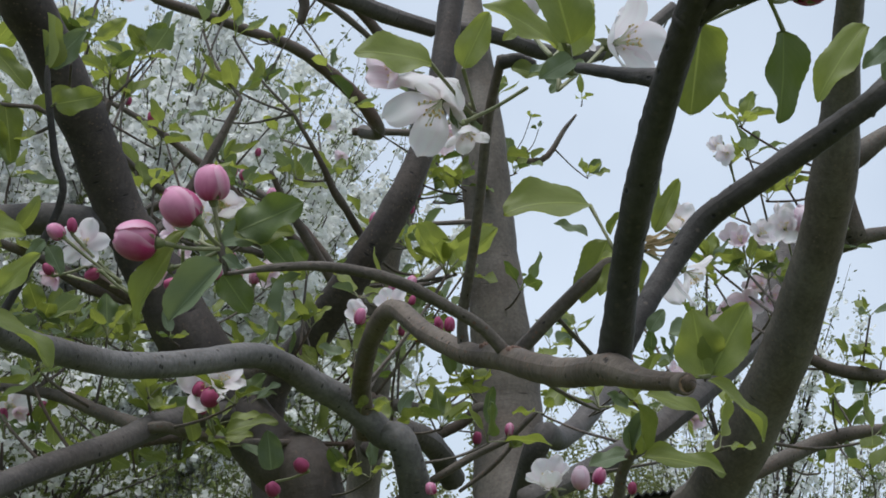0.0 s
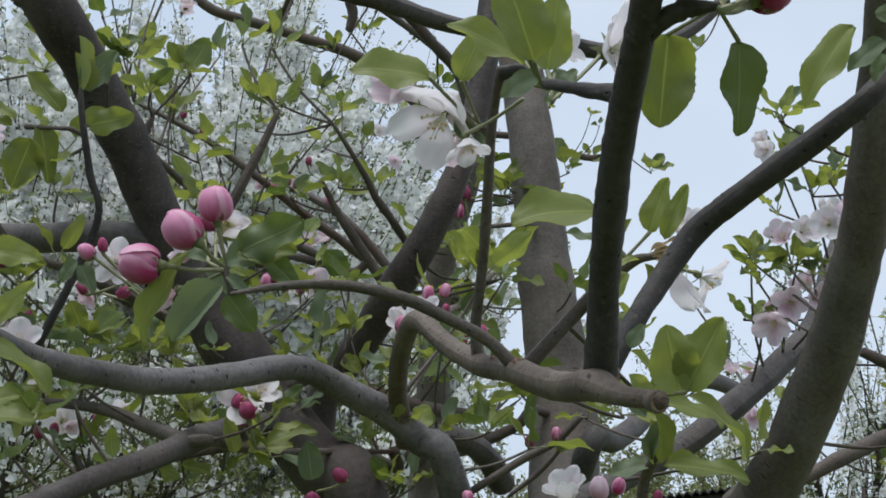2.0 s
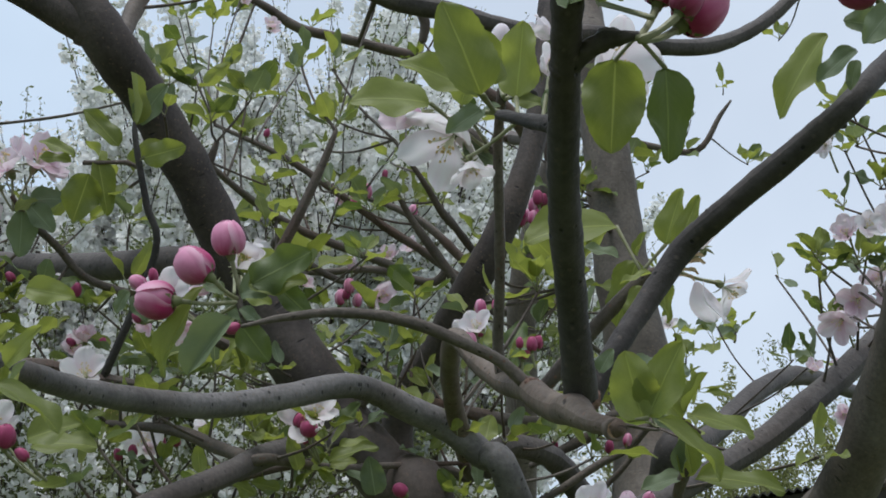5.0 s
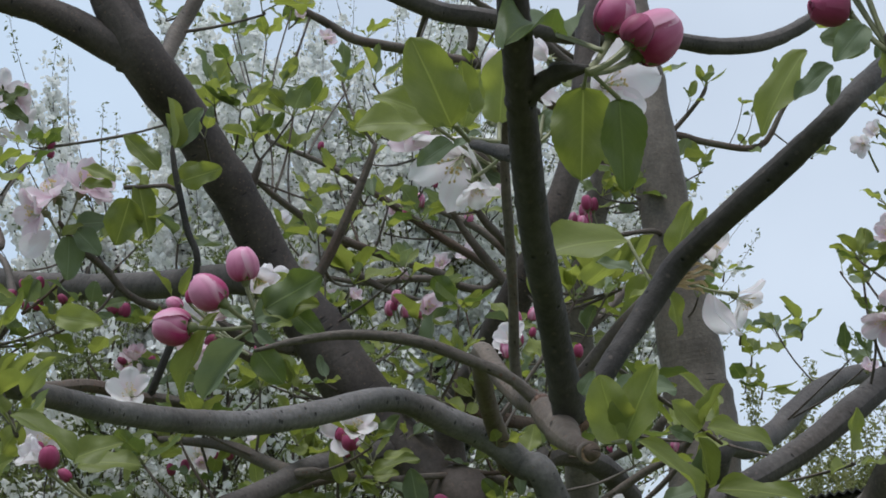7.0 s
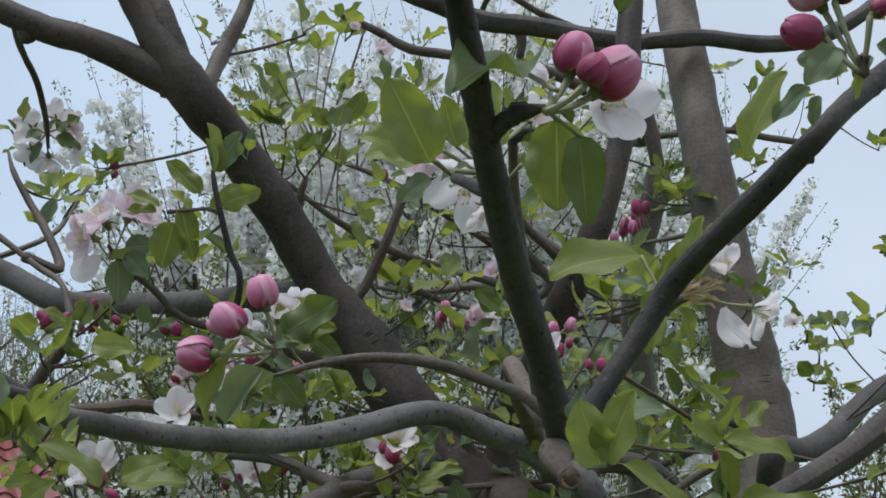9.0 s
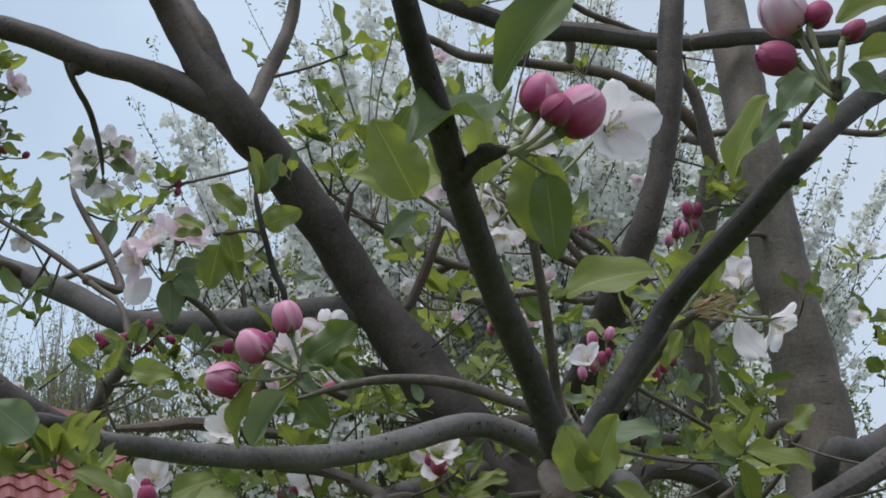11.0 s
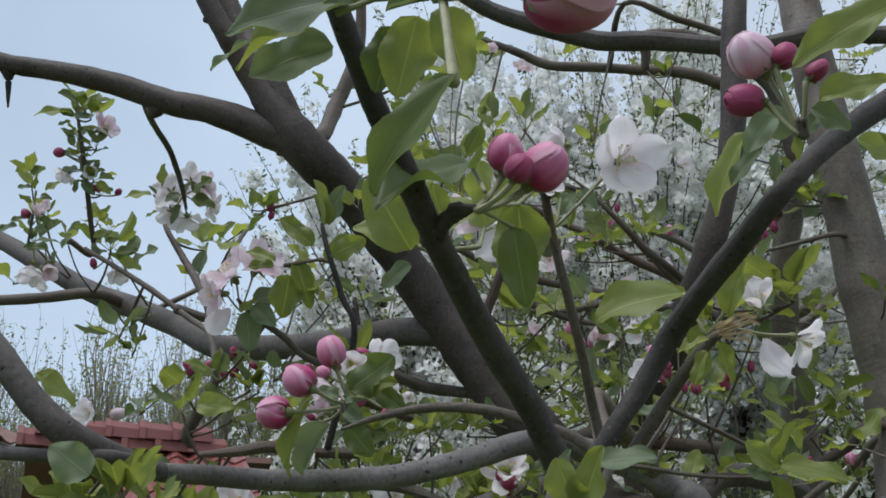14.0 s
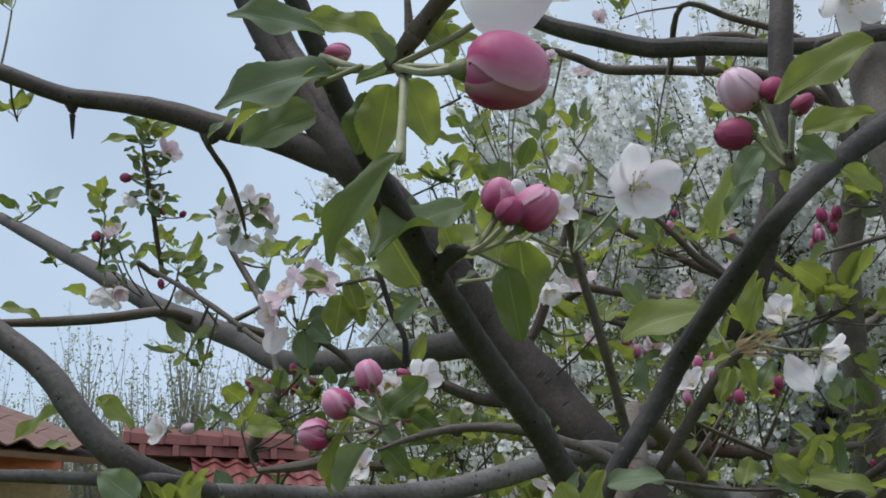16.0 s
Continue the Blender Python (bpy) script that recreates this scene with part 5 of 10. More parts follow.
# leaves round the near fork
leaf((0.0911, 0.5422, 1.7606), (0.0473, 0.5394, 1.7467), (-0.12, -0.82, 0.55), 3, LEAF, 1.00)
leaf((0.1118, 0.5306, 1.7501), (0.1169, 0.5220, 1.7752), (-0.70, -0.71, -0.10), 0, LEAF, 0.80)
stalk((0.1020, 0.5332, 1.7376), (0.1118, 0.5306, 1.7501), 0.0009, apple, STALK, 0.0000)
leaf((0.0996, 0.5348, 1.7445), (0.1028, 0.5308, 1.7555), (-0.90, -0.42, 0.11), 6, LEAF, 0.70)
stalk((0.1008, 0.5335, 1.7375), (0.0911, 0.5422, 1.7606), 0.0009, apple, STALK, 0.0000)
leaf((0.0954, 0.5526, 1.7484), (0.0782, 0.5548, 1.7523), (0.04, -0.77, 0.63), 0, LEAF_DARK, 0.90)
leaf((0.1026, 0.5454, 1.7456), (0.0958, 0.5568, 1.7155), (-0.66, -0.74, -0.13), 0, LEAF, 0.90)
leaf((0.1045, 0.5486, 1.7339), (0.1058, 0.5457, 1.7419), (-0.67, -0.73, -0.16), 0, LEAF, 0.90)

# cut stub and healed scars at the fork
cut_end((0.0425, 0.3471, 1.6365), (0.04, -0.98, -0.20), 0.0030)
scar((0.0455, 0.4046, 1.6541), (-0.27, -0.76, 0.59), (-0.1, -1, 0.2), 0.0059, 0.0022, 2.2)
scar((0.0503, 0.5201, 1.6745), (-0.04, -0.97, -0.26), (0.1, -0.6, 0.8), 0.0059, 0.0035, 1.0)
scar((0.0420, 0.3910, 1.6470), (0.00, -0.96, -0.27), (0, -0.8, 0.6), 0.0045, 0.002, 1.6)
scar((0.0497, 0.5558, 1.6830), (0.07, -0.98, -0.21), (-0.1, -0.5, 0.85), 0.0058, 0.002, 0.8)

# cluster hanging from the dark limb
leaf((0.0362, 0.3309, 1.7426), (0.0373, 0.3385, 1.7160), (-0.19, -0.94, -0.28), 4, LEAF, 0.98)
leaf((0.0397, 0.2923, 1.7227), (0.0427, 0.2991, 1.6993), (0.13, -0.96, -0.26), 0, LEAF_DEEP_SHADED, 0.80)
leaf((0.1144, 0.3598, 1.7744), (0.1021, 0.3706, 1.7471), (-0.74, -0.67, 0.07), 1, LEAF, 0.72)
leaf((0.1179, 0.3466, 1.7631), (0.1072, 0.3520, 1.7524), (-0.58, -0.80, 0.17), 0, LEAF_DARK, 0.80)
leaf((0.1242, 0.3589, 1.7656), (0.1229, 0.3618, 1.7557), (-0.59, -0.80, -0.15), 0, LEAF_DARK, 0.80)

stalk((0.0300, 0.2840, 1.7270), (0.0362, 0.3309, 1.7426), 0.0006, apple, STALK, 0.0000)
stalk((0.0300, 0.2840, 1.7265), (0.0397, 0.2923, 1.7227), 0.0006, apple, STALK, 0.0000)

# cluster above the dark limb with large yellow-green leaves
leaf((-0.0022, 0.3382, 1.7304), (-0.0161, 0.3310, 1.7553), (0.11, -0.97, -0.22), 0, LEAF, 1.00)
leaf((-0.0012, 0.3523, 1.7359), (-0.0265, 0.3501, 1.7437), (0.18, -0.94, 0.30), 1, LEAF, 0.80)
leaf((0.0055, 0.3632, 1.7454), (0.0006, 0.3585, 1.7616), (0.44, -0.89, -0.12), 2, LEAF, 0.85)
leaf((0.0159, 0.3860, 1.7517), (0.0160, 0.3785, 1.7768), (-0.45, -0.86, -0.25), 4, LEAF, 0.80)
leaf((0.0095, 0.3775, 1.7445), (-0.0001, 0.3803, 1.7393), (-0.48, -0.69, 0.53), 0, LEAF_DARK, 0.80)
leaf((-0.0019, 0.3368, 1.7251), (-0.0118, 0.3373, 1.7166), (-0.14, -0.98, 0.11), 0, LEAF_DARK, 0.90)
stalk((0.0154, 0.3775, 1.7418), (0.0051, 0.3685, 1.7387), 0.0008, apple, STALK, 0.0000)
stalk((0.0154, 0.3775, 1.7418), (0.0159, 0.3860, 1.7517), 0.0008, apple, STALK, 0.0000)
stalk((0.0145, 0.3779, 1.7413), (0.0042, 0.3739, 1.7402), 0.0007, apple, STALK, 0.0000)
stalk((0.0059, 0.3559, 1.7314), (-0.0025, 0.3439, 1.7341), 0.0008, apple, STALK, 0.0000)
stalk((0.0059, 0.3559, 1.7314), (-0.0006, 0.3442, 1.7330), 0.0007, apple, STALK, 0.0000)
limb("spur", [(0.0175, 0.3160, 1.7135, 0.0030), (0.0116, 0.3334, 1.7217, 0.0021), (0.0057, 0.3507, 1.7299, 0.0016)], BARK_DARK, apple, 5, 10, 0.25, 0.2)
blossom((0.0326, 0.4300, 1.7832), (0.65, -0.73, 0.21), 0.0210, 0.55, PETAL_WHITE, apple, 4, 5, (0.0138, 0.3964, 1.7554), ())
bud((0.0148, 0.4317, 1.7889), (0.0161, 0.4282, 1.8006), PETAL_WHITE, 1, apple, (0.0130, 0.3962, 1.7562), 3)

# white blossom with its leaves on the thin twig
leaf((-0.0048, 0.4954, 1.7932), (-0.0393, 0.4928, 1.7896), (0.03, -0.93, 0.36), 1, LEAF, 1.05)
leaf((0.0084, 0.4914, 1.7924), (0.0152, 0.4820, 1.8160), (-0.44, -0.87, -0.22), 0, LEAF, 0.85)
leaf((0.0178, 0.5326, 1.7956), (0.0259, 0.5356, 1.7805), (0.07, -0.99, -0.16), 0, LEAF_DARK, 1.20)
leaf((0.0165, 0.5334, 1.7895), (0.0318, 0.5316, 1.7820), (-0.08, -0.99, 0.08), 0, LEAF_DARK, 1.10)
leaf((0.0309, 0.4941, 1.7985), (0.0457, 0.4908, 1.7962), (-0.18, -0.96, 0.23), 0, LEAF, 0.90)
leaf((0.0451, 0.4898, 1.7998), (0.0525, 0.4904, 1.7913), (0.02, -1.00, -0.06), 0, LEAF_DARK, 1.10)
leaf((0.0328, 0.4882, 1.8155), (0.0254, 0.4921, 1.8095), (-0.49, -0.87, 0.03), 0, LEAF, 0.90)
blossom((0.0110, 0.5325, 1.7945), (-0.50, -0.30, -0.81), 0.0540, 0.18, PETAL_WHITE, apple, 8, 5, (0.0256, 0.5233, 1.7862), ())
blossom((-0.0050, 0.5347, 1.8041), (-0.97, -0.24, -0.10), 0.0433, 0.75, PETAL_BLUSH, apple, 9, 5, (0.0248, 0.5253, 1.7908), (2,))
blossom((0.0190, 0.5541, 1.7905), (0.30, -0.20, -0.92), 0.0300, 0.30, PETAL_BLUSH, apple, 10, 5, (0.0268, 0.5281, 1.7869), ())
stalk((0.0269, 0.5283, 1.7864), (-0.0040, 0.4999, 1.7953), 0.0009, apple, STALK, 0.0000)
stalk((0.0250, 0.5256, 1.7896), (0.0089, 0.4933, 1.7928), 0.0009, apple, STALK, 0.0000)
stalk((0.0307, 0.5276, 1.7859), (0.0167, 0.5277, 1.7949), 0.0023, apple, BARK_TWIG, 0.0000)

# pink bud cluster on the long thin branch
bud((-0.0921, 0.5162, 1.7127), (-0.1067, 0.5162, 1.7224), PETAL_BUD, 2, apple, (-0.0790, 0.5313, 1.7069), 11)
bud((-0.0853, 0.5318, 1.7271), (-0.0893, 0.5280, 1.7420), PETAL_BUD, 2, apple, (-0.0778, 0.5359, 1.7083), 12)
bud((-0.1060, 0.5222, 1.7021), (-0.1238, 0.5260, 1.7017), PETAL_BUD, 2, apple, (-0.0802, 0.5268, 1.7049), 13)
blossom((-0.0818, 0.5476, 1.7251), (0.31, -0.78, 0.55), 0.0275, 0.85, PETAL_WHITE, apple, 14, 5, (-0.0778, 0.5359, 1.7083), (1,))
blossom((-0.0930, 0.5573, 1.7183), (-0.83, -0.56, 0.01), 0.0240, 0.80, PETAL_BLUSH, apple, 15, 5, (-0.0788, 0.5364, 1.7075), ())
blossom((-0.0992, 0.5536, 1.6996), (-0.85, -0.06, -0.52), 0.0273, 0.85, PETAL_BLUSH, apple, 16, 5, (-0.0800, 0.5320, 1.7052), (0,))
leaf((-0.0742, 0.5232, 1.7129), (-0.0497, 0.5139, 1.7271), (-0.37, -0.93, 0.03), 4, LEAF_DEEP_SHADED, 0.90)
leaf((-0.0793, 0.5306, 1.7092), (-0.0587, 0.5239, 1.7176), (-0.41, -0.86, 0.31), 0, LEAF_DARK, 1.00)
leaf((-0.0630, 0.5312, 1.7142), (-0.0475, 0.5317, 1.7020), (0.09, -0.99, 0.07), 0, LEAF_DEEP_SHADED, 0.90)
leaf((-0.0796, 0.5087, 1.6939), (-0.0965, 0.5194, 1.6702), (-0.50, -0.87, -0.03), 6, LEAF_DARK, 0.95)
leaf((-0.0771, 0.5292, 1.6950), (-0.0639, 0.5308, 1.6808), (0.06, -1.00, -0.06), 4, LEAF_DEEP_SHADED, 1.00)
leaf((-0.0757, 0.5248, 1.7127), (-0.0504, 0.5238, 1.7163), (-0.08, -0.96, 0.28), 0, LEAF, 0.90)
leaf((-0.0786, 0.5273, 1.7022), (-0.0684, 0.5271, 1.6961), (0.30, -0.80, 0.53), 0, LEAF_DARK, 1.00)
leaf((-0.0948, 0.5274, 1.7111), (-0.1078, 0.5364, 1.6711), (-0.67, -0.74, 0.05), 3, LEAF, 0.50)
stalk((-0.0753, 0.5287, 1.6956), (-0.0803, 0.5312, 1.7080), 0.0017, apple, BARK_TWIG, 0.0000)

# second cluster behind it
blossom((-0.1416, 0.7697, 1.7624), (-0.18, -0.97, -0.14), 0.0336, 0.20, PETAL_WHITE, apple, 21, 5, (-0.1113, 0.7695, 1.7369), ())
bud((-0.1544, 0.7521, 1.7607), (-0.1642, 0.7528, 1.7669), PETAL_BUD, 0, apple, (-0.1173, 0.7692, 1.7430), 22)
bud((-0.1502, 0.7600, 1.7665), (-0.1517, 0.7576, 1.7752), PETAL_RED, 1, apple, (-0.1173, 0.7692, 1.7430), 23)
bud((-0.1586, 0.7859, 1.7453), (-0.1644, 0.7852, 1.7517), PETAL_RED, 1, apple, (-0.1362, 0.7788, 1.7539), 24)
bud((-0.1313, 0.7613, 1.7459), (-0.1387, 0.7648, 1.7413), PETAL_RED, 0, apple, (-0.1113, 0.7695, 1.7369), 25)
blossom((-0.1574, 0.8100, 1.7519), (-0.48, -0.47, -0.74), 0.0215, 0.50, PETAL_PINK, apple, 26, 5, (-0.1168, 0.7701, 1.7397), ())
leaf((-0.1651, 0.7615, 1.7600), (-0.1723, 0.7671, 1.7462), (-0.42, -0.89, -0.15), 0, LEAF_DARK, 1.00)
leaf((-0.1630, 0.7620, 1.7569), (-0.1523, 0.7646, 1.7411), (0.45, -0.88, 0.15), 0, LEAF_DARK, 1.00)
stalk((-0.1362, 0.7734, 1.7463), (-0.1033, 0.7895, 1.7354), 0.0035, apple, BARK_TWIG, 0.0000)
blossom((-0.0880, 0.6246, 1.7461), (0.74, -0.66, 0.15), 0.0317, 0.50, PETAL_WHITE, apple, 27, 5, (-0.0864, 0.5891, 1.7236), ())
bud((-0.0861, 0.6042, 1.7449), (-0.0945, 0.6014, 1.7486), PETAL_RED, 1, apple, (-0.0834, 0.5897, 1.7236), 28)
bud((-0.0871, 0.6735, 1.7246), (-0.0959, 0.6727, 1.7212), PETAL_RED, 1, apple, (-0.0903, 0.6288, 1.7300), 29)
leaf((-0.0829, 0.5468, 1.7257), (-0.0660, 0.5478, 1.7338), (0.02, -1.00, 0.09), 0, LEAF, 1.10)
leaf((-0.0834, 0.5897, 1.7236), (-0.0681, 0.5936, 1.7207), (0.29, -0.89, 0.36), 0, LEAF, 1.00)
leaf((-0.0877, 0.5491, 1.7143), (-0.0992, 0.5460, 1.7170), (0.32, -0.88, 0.36), 0, LEAF_DARK, 1.10)
leaf((-0.0879, 0.5499, 1.7114), (-0.0767, 0.5550, 1.7016), (0.57, -0.78, 0.24), 0, LEAF_DARK, 1.10)

# pair of leaves beyond the cut stub, and the trailing leaf
leaf((0.0524, 0.3544, 1.6409), (0.0454, 0.3500, 1.6599), (-0.26, -0.91, -0.31), 4, LEAF, 1.00)
leaf((0.0539, 0.3538, 1.6420), (0.0614, 0.3458, 1.6632), (-0.61, -0.79, -0.08), 0, LEAF, 0.95)
leaf((0.0610, 0.3678, 1.6436), (0.0806, 0.3690, 1.6265), (0.46, -0.75, 0.47), 3, LEAF, 0.60)
stalk((0.0484, 0.3553, 1.6406), (0.0539, 0.3539, 1.6415), 0.0007, apple, STALK, 0.0000)
leaf((0.0567, 0.3871, 1.6613), (0.0780, 0.3893, 1.6636), (0.01, -0.78, 0.63), 1, LEAF_DARK, 0.90)
leaf((0.0444, 0.3759, 1.6580), (0.0483, 0.3743, 1.6654), (-0.46, -0.89, 0.05), 0, LEAF_DARK, 1.00)

# cluster on the upright twig below
leaf((0.1435, 0.5834, 1.6499), (0.1857, 0.5760, 1.6459), (-0.07, -0.75, 0.66), 1, LEAF, 0.62)
leaf((0.1386, 0.5894, 1.6508), (0.1198, 0.5953, 1.6439), (-0.42, -0.73, 0.54), 0, LEAF_DARK, 0.90)
leaf((0.1388, 0.5842, 1.6503), (0.1342, 0.5787, 1.6713), (-0.01, -0.97, -0.25), 6, LEAF, 0.80)
leaf((0.1358, 0.5791, 1.6515), (0.1385, 0.5727, 1.6710), (-0.80, -0.60, -0.09), 6, LEAF_DARK, 0.80)
leaf((0.1331, 0.5716, 1.6769), (0.1181, 0.5679, 1.6898), (0.20, -0.98, -0.05), 0, LEAF, 1.00)
leaf((0.1341, 0.5710, 1.6788), (0.1435, 0.5653, 1.6988), (-0.88, -0.35, 0.31), 6, LEAF, 0.50)
leaf((0.1334, 0.5612, 1.6767), (0.1659, 0.5633, 1.6694), (0.19, -0.77, 0.61), 1, LEAF, 0.75)
leaf((0.1294, 0.5625, 1.6721), (0.1366, 0.5687, 1.6506), (0.33, -0.93, -0.16), 6, LEAF, 0.80)
leaf((0.1285, 0.5939, 1.7079), (0.1475, 0.5994, 1.6887), (0.56, -0.76, 0.33), 3, LEAF, 0.50)
leaf((0.1298, 0.5730, 1.6720), (0.1174, 0.5716, 1.6767), (0.20, -0.94, 0.27), 0, LEAF_DARK, 1.00)
limb("twig", [(0.145, 0.615, 1.615, 0.003), (0.139, 0.598, 1.641, 0.003), (0.139, 0.583, 1.654, 0.0026)], BARK_TWIG, apple, 5, 8)
blossom((0.0949, 0.5784, 1.6287), (-0.50, -0.47, 0.72), 0.0320, 0.70, PETAL_WHITE, apple, 31, 5, (0.1226, 0.5983, 1.6148), ())
bud((0.1101, 0.5801, 1.6303), (0.1080, 0.5772, 1.6413), PETAL_PINK, 0, apple, (0.1226, 0.5983, 1.6148), 32)
bud((0.1189, 0.5826, 1.6339), (0.1204, 0.5798, 1.6419), PETAL_BUD, 0, apple, (0.1239, 0.5980, 1.6150), 33)
bud((0.1590, 0.6270, 1.6363), (0.1581, 0.6251, 1.6430), PETAL_RED, 1, apple, (0.1489, 0.6125, 1.6204), 34)
bud((0.2311, 1.0336, 1.7214), (0.2294, 1.0304, 1.7332), PETAL_BUD, 1, apple, (0.2372, 1.0351, 1.7123), 35)
leaf((0.2324, 1.0362, 1.7119), (0.2277, 1.0322, 1.7283), (0.40, -0.91, -0.11), 6, LEAF, 1.00)
leaf((0.2348, 1.0357, 1.7121), (0.2459, 1.0310, 1.7201), (-0.60, -0.68, 0.43), 0, LEAF, 1.00)

# near leaves at the left end of the grey limb
leaf((-0.1625, 0.4739, 1.6536), (-0.1355, 0.4735, 1.6370), (0.44, -0.52, 0.73), 3, LEAF, 0.75)
leaf((-0.1575, 0.4708, 1.6604), (-0.1454, 0.4639, 1.6753), (-0.42, -0.91, -0.09), 0, LEAF, 0.70)
leaf((-0.1867, 0.5974, 1.7189), (-0.1618, 0.5933, 1.7158), (-0.14, -0.98, 0.13), 0, LEAF, 0.90)
leaf((-0.1584, 0.4213, 1.6619), (-0.1744, 0.4155, 1.6745), (0.42, -0.90, 0.13), 4, LEAF_DARK, 1.15)
leaf((-0.1890, 0.5021, 1.6583), (-0.1965, 0.4956, 1.6776), (0.92, -0.31, 0.25), 6, LEAF, 0.70)
leaf((-0.1909, 0.5029, 1.6545), (-0.2181, 0.4989, 1.6560), (0.14, -0.73, 0.67), 1, LEAF, 0.60)
leaf((-0.1768, 0.5114, 1.6709), (-0.1667, 0.5101, 1.6845), (-0.25, -0.96, 0.10), 6, LEAF, 0.70)
leaf((-0.2621, 0.5167, 1.7202), (-0.2891, 0.5143, 1.7035), (-0.16, -0.90, 0.40), 0, LEAF, 0.60)
leaf((-0.2923, 0.5996, 1.7401), (-0.2713, 0.6109, 1.7212), (0.70, -0.55, 0.45), 0, LEAF, 0.80)
leaf((-0.2927, 0.6010, 1.7350), (-0.2819, 0.6019, 1.7418), (-0.08, -0.96, 0.26), 0, LEAF, 0.80)
leaf((-0.3569, 0.6431, 1.7159), (-0.3385, 0.6479, 1.7166), (0.12, -0.59, 0.80), 0, LEAF, 0.70)
leaf((-0.3469, 0.5684, 1.7951), (-0.3225, 0.5771, 1.7883), (0.41, -0.64, 0.64), 1, LEAF, 0.60)

# flowers low on the left
bud((-0.2183, 0.7339, 1.6544), (-0.2190, 0.7299, 1.6686), PETAL_RED, 0, apple, (-0.2017, 0.7591, 1.6392), 41)
blossom((-0.2275, 0.7526, 1.6619), (-0.69, -0.65, 0.33), 0.0335, 0.75, PETAL_WHITE, apple, 42, 5, (-0.2017, 0.7591, 1.6392), ())
bud((-0.2024, 0.7254, 1.6477), (-0.2095, 0.7237, 1.6539), PETAL_RED, 1, apple, (-0.1954, 0.7488, 1.6389), 43)
leaf((-0.2155, 0.7727, 1.6643), (-0.1835, 0.7693, 1.6762), (-0.25, -0.86, 0.44), 0, LEAF, 1.00)
leaf((-0.2173, 0.7940, 1.6626), (-0.1765, 0.7935, 1.6644), (-0.04, -0.71, 0.70), 1, LEAF, 1.00)
leaf((-0.2181, 0.6139, 1.6377), (-0.2015, 0.6105, 1.6495), (-0.28, -0.95, 0.12), 0, LEAF, 1.00)
bud((-0.3237, 0.9783, 1.8180), (-0.3313, 0.9758, 1.8269), PETAL_RED, 1, apple, None, 44)
bud((-0.3143, 0.9775, 1.8208), (-0.3157, 0.9746, 1.8308), PETAL_RED, 1, apple, None, 45)
bud((-0.2923, 0.9805, 1.8103), (-0.2997, 0.9786, 1.8168), PETAL_RED, 1, apple, None, 46)
bud((-0.2513, 0.9826, 1.8030), (-0.2576, 0.9792, 1.8151), PETAL_RED, 1, apple, None, 47)
bud((-0.2441, 0.9832, 1.8010), (-0.2433, 0.9795, 1.8139), PETAL_RED, 1, apple, None, 48)
bud((-0.2399, 0.9937, 1.7645), (-0.2473, 0.9924, 1.7687), PETAL_RED, 1, apple, None, 49)
blossom((-0.2329, 0.9929, 1.7671), (0.07, -0.67, 0.74), 0.0310, 0.75, PETAL_PINK, apple, 50, 5, (-0.2247, 0.9987, 1.7468), ())
bud((-0.2208, 0.9937, 1.7644), (-0.2174, 0.9914, 1.7724), PETAL_RED, 1, apple, None, 51)

# half-open flower under the grey limb
blossom((-0.0460, 0.8977, 1.7054), (-0.23, -0.96, 0.17), 0.0489, 0.40, PETAL_WHITE, apple, 61, 5, (-0.0353, 0.9200, 1.6772), ())
bud((-0.0444, 0.8835, 1.6915), (-0.0463, 0.8797, 1.7052), PETAL_RED, 2, apple, (-0.0359, 0.9099, 1.6760), 62)
bud((-0.0463, 0.8977, 1.6878), (-0.0499, 0.8965, 1.6942), PETAL_RED, 1, apple, (-0.0359, 0.9099, 1.6760), 63)
leaf((-0.0504, 0.9043, 1.6691), (-0.0600, 0.8985, 1.6946), (0.32, -0.94, -0.09), 0, LEAF, 0.75)
leaf((-0.0288, 0.9080, 1.6774), (0.0066, 0.8972, 1.6892), (-0.41, -0.62, 0.67), 1, LEAF, 0.70)
leaf((0.0073, 0.9073, 1.6556), (-0.0001, 0.9006, 1.6828), (0.11, -0.97, -0.21), 0, LEAF_DARK, 1.10)
leaf((-0.0278, 0.9189, 1.6758), (-0.0079, 0.9138, 1.6793), (-0.30, -0.80, 0.52), 0, LEAF, 1.00)
leaf((-0.0361, 0.9111, 1.6721), (-0.0225, 0.9117, 1.6612), (0.36, -0.84, 0.41), 0, LEAF, 1.00)
leaf((-0.0396, 0.9222, 1.6728), (-0.0289, 0.9168, 1.6837), (-0.62, -0.74, 0.24), 6, LEAF, 1.00)
leaf((-0.0805, 0.9562, 1.6935), (-0.0980, 0.9538, 1.7129), (0.37, -0.90, 0.22), 6, LEAF, 0.80)
leaf((-0.0792, 0.9559, 1.6936), (-0.0881, 0.9503, 1.7178), (0.49, -0.87, -0.02), 6, LEAF, 0.80)
leaf((-0.0784, 0.9557, 1.6937), (-0.0750, 0.9486, 1.7147), (-0.53, -0.83, -0.19), 6, LEAF, 0.80)
leaf((-0.0804, 0.9564, 1.6927), (-0.0694, 0.9505, 1.7048), (-0.52, -0.85, 0.06), 6, LEAF, 0.80)
leaf((-0.0804, 0.9564, 1.6927), (-0.0981, 0.9582, 1.6984), (0.03, -0.92, 0.40), 6, LEAF, 0.80)
bud((0.0271, 0.8716, 1.6547), (0.0177, 0.8717, 1.6608), PETAL_RED, 2, apple, (0.0105, 0.8986, 1.6472), 64)
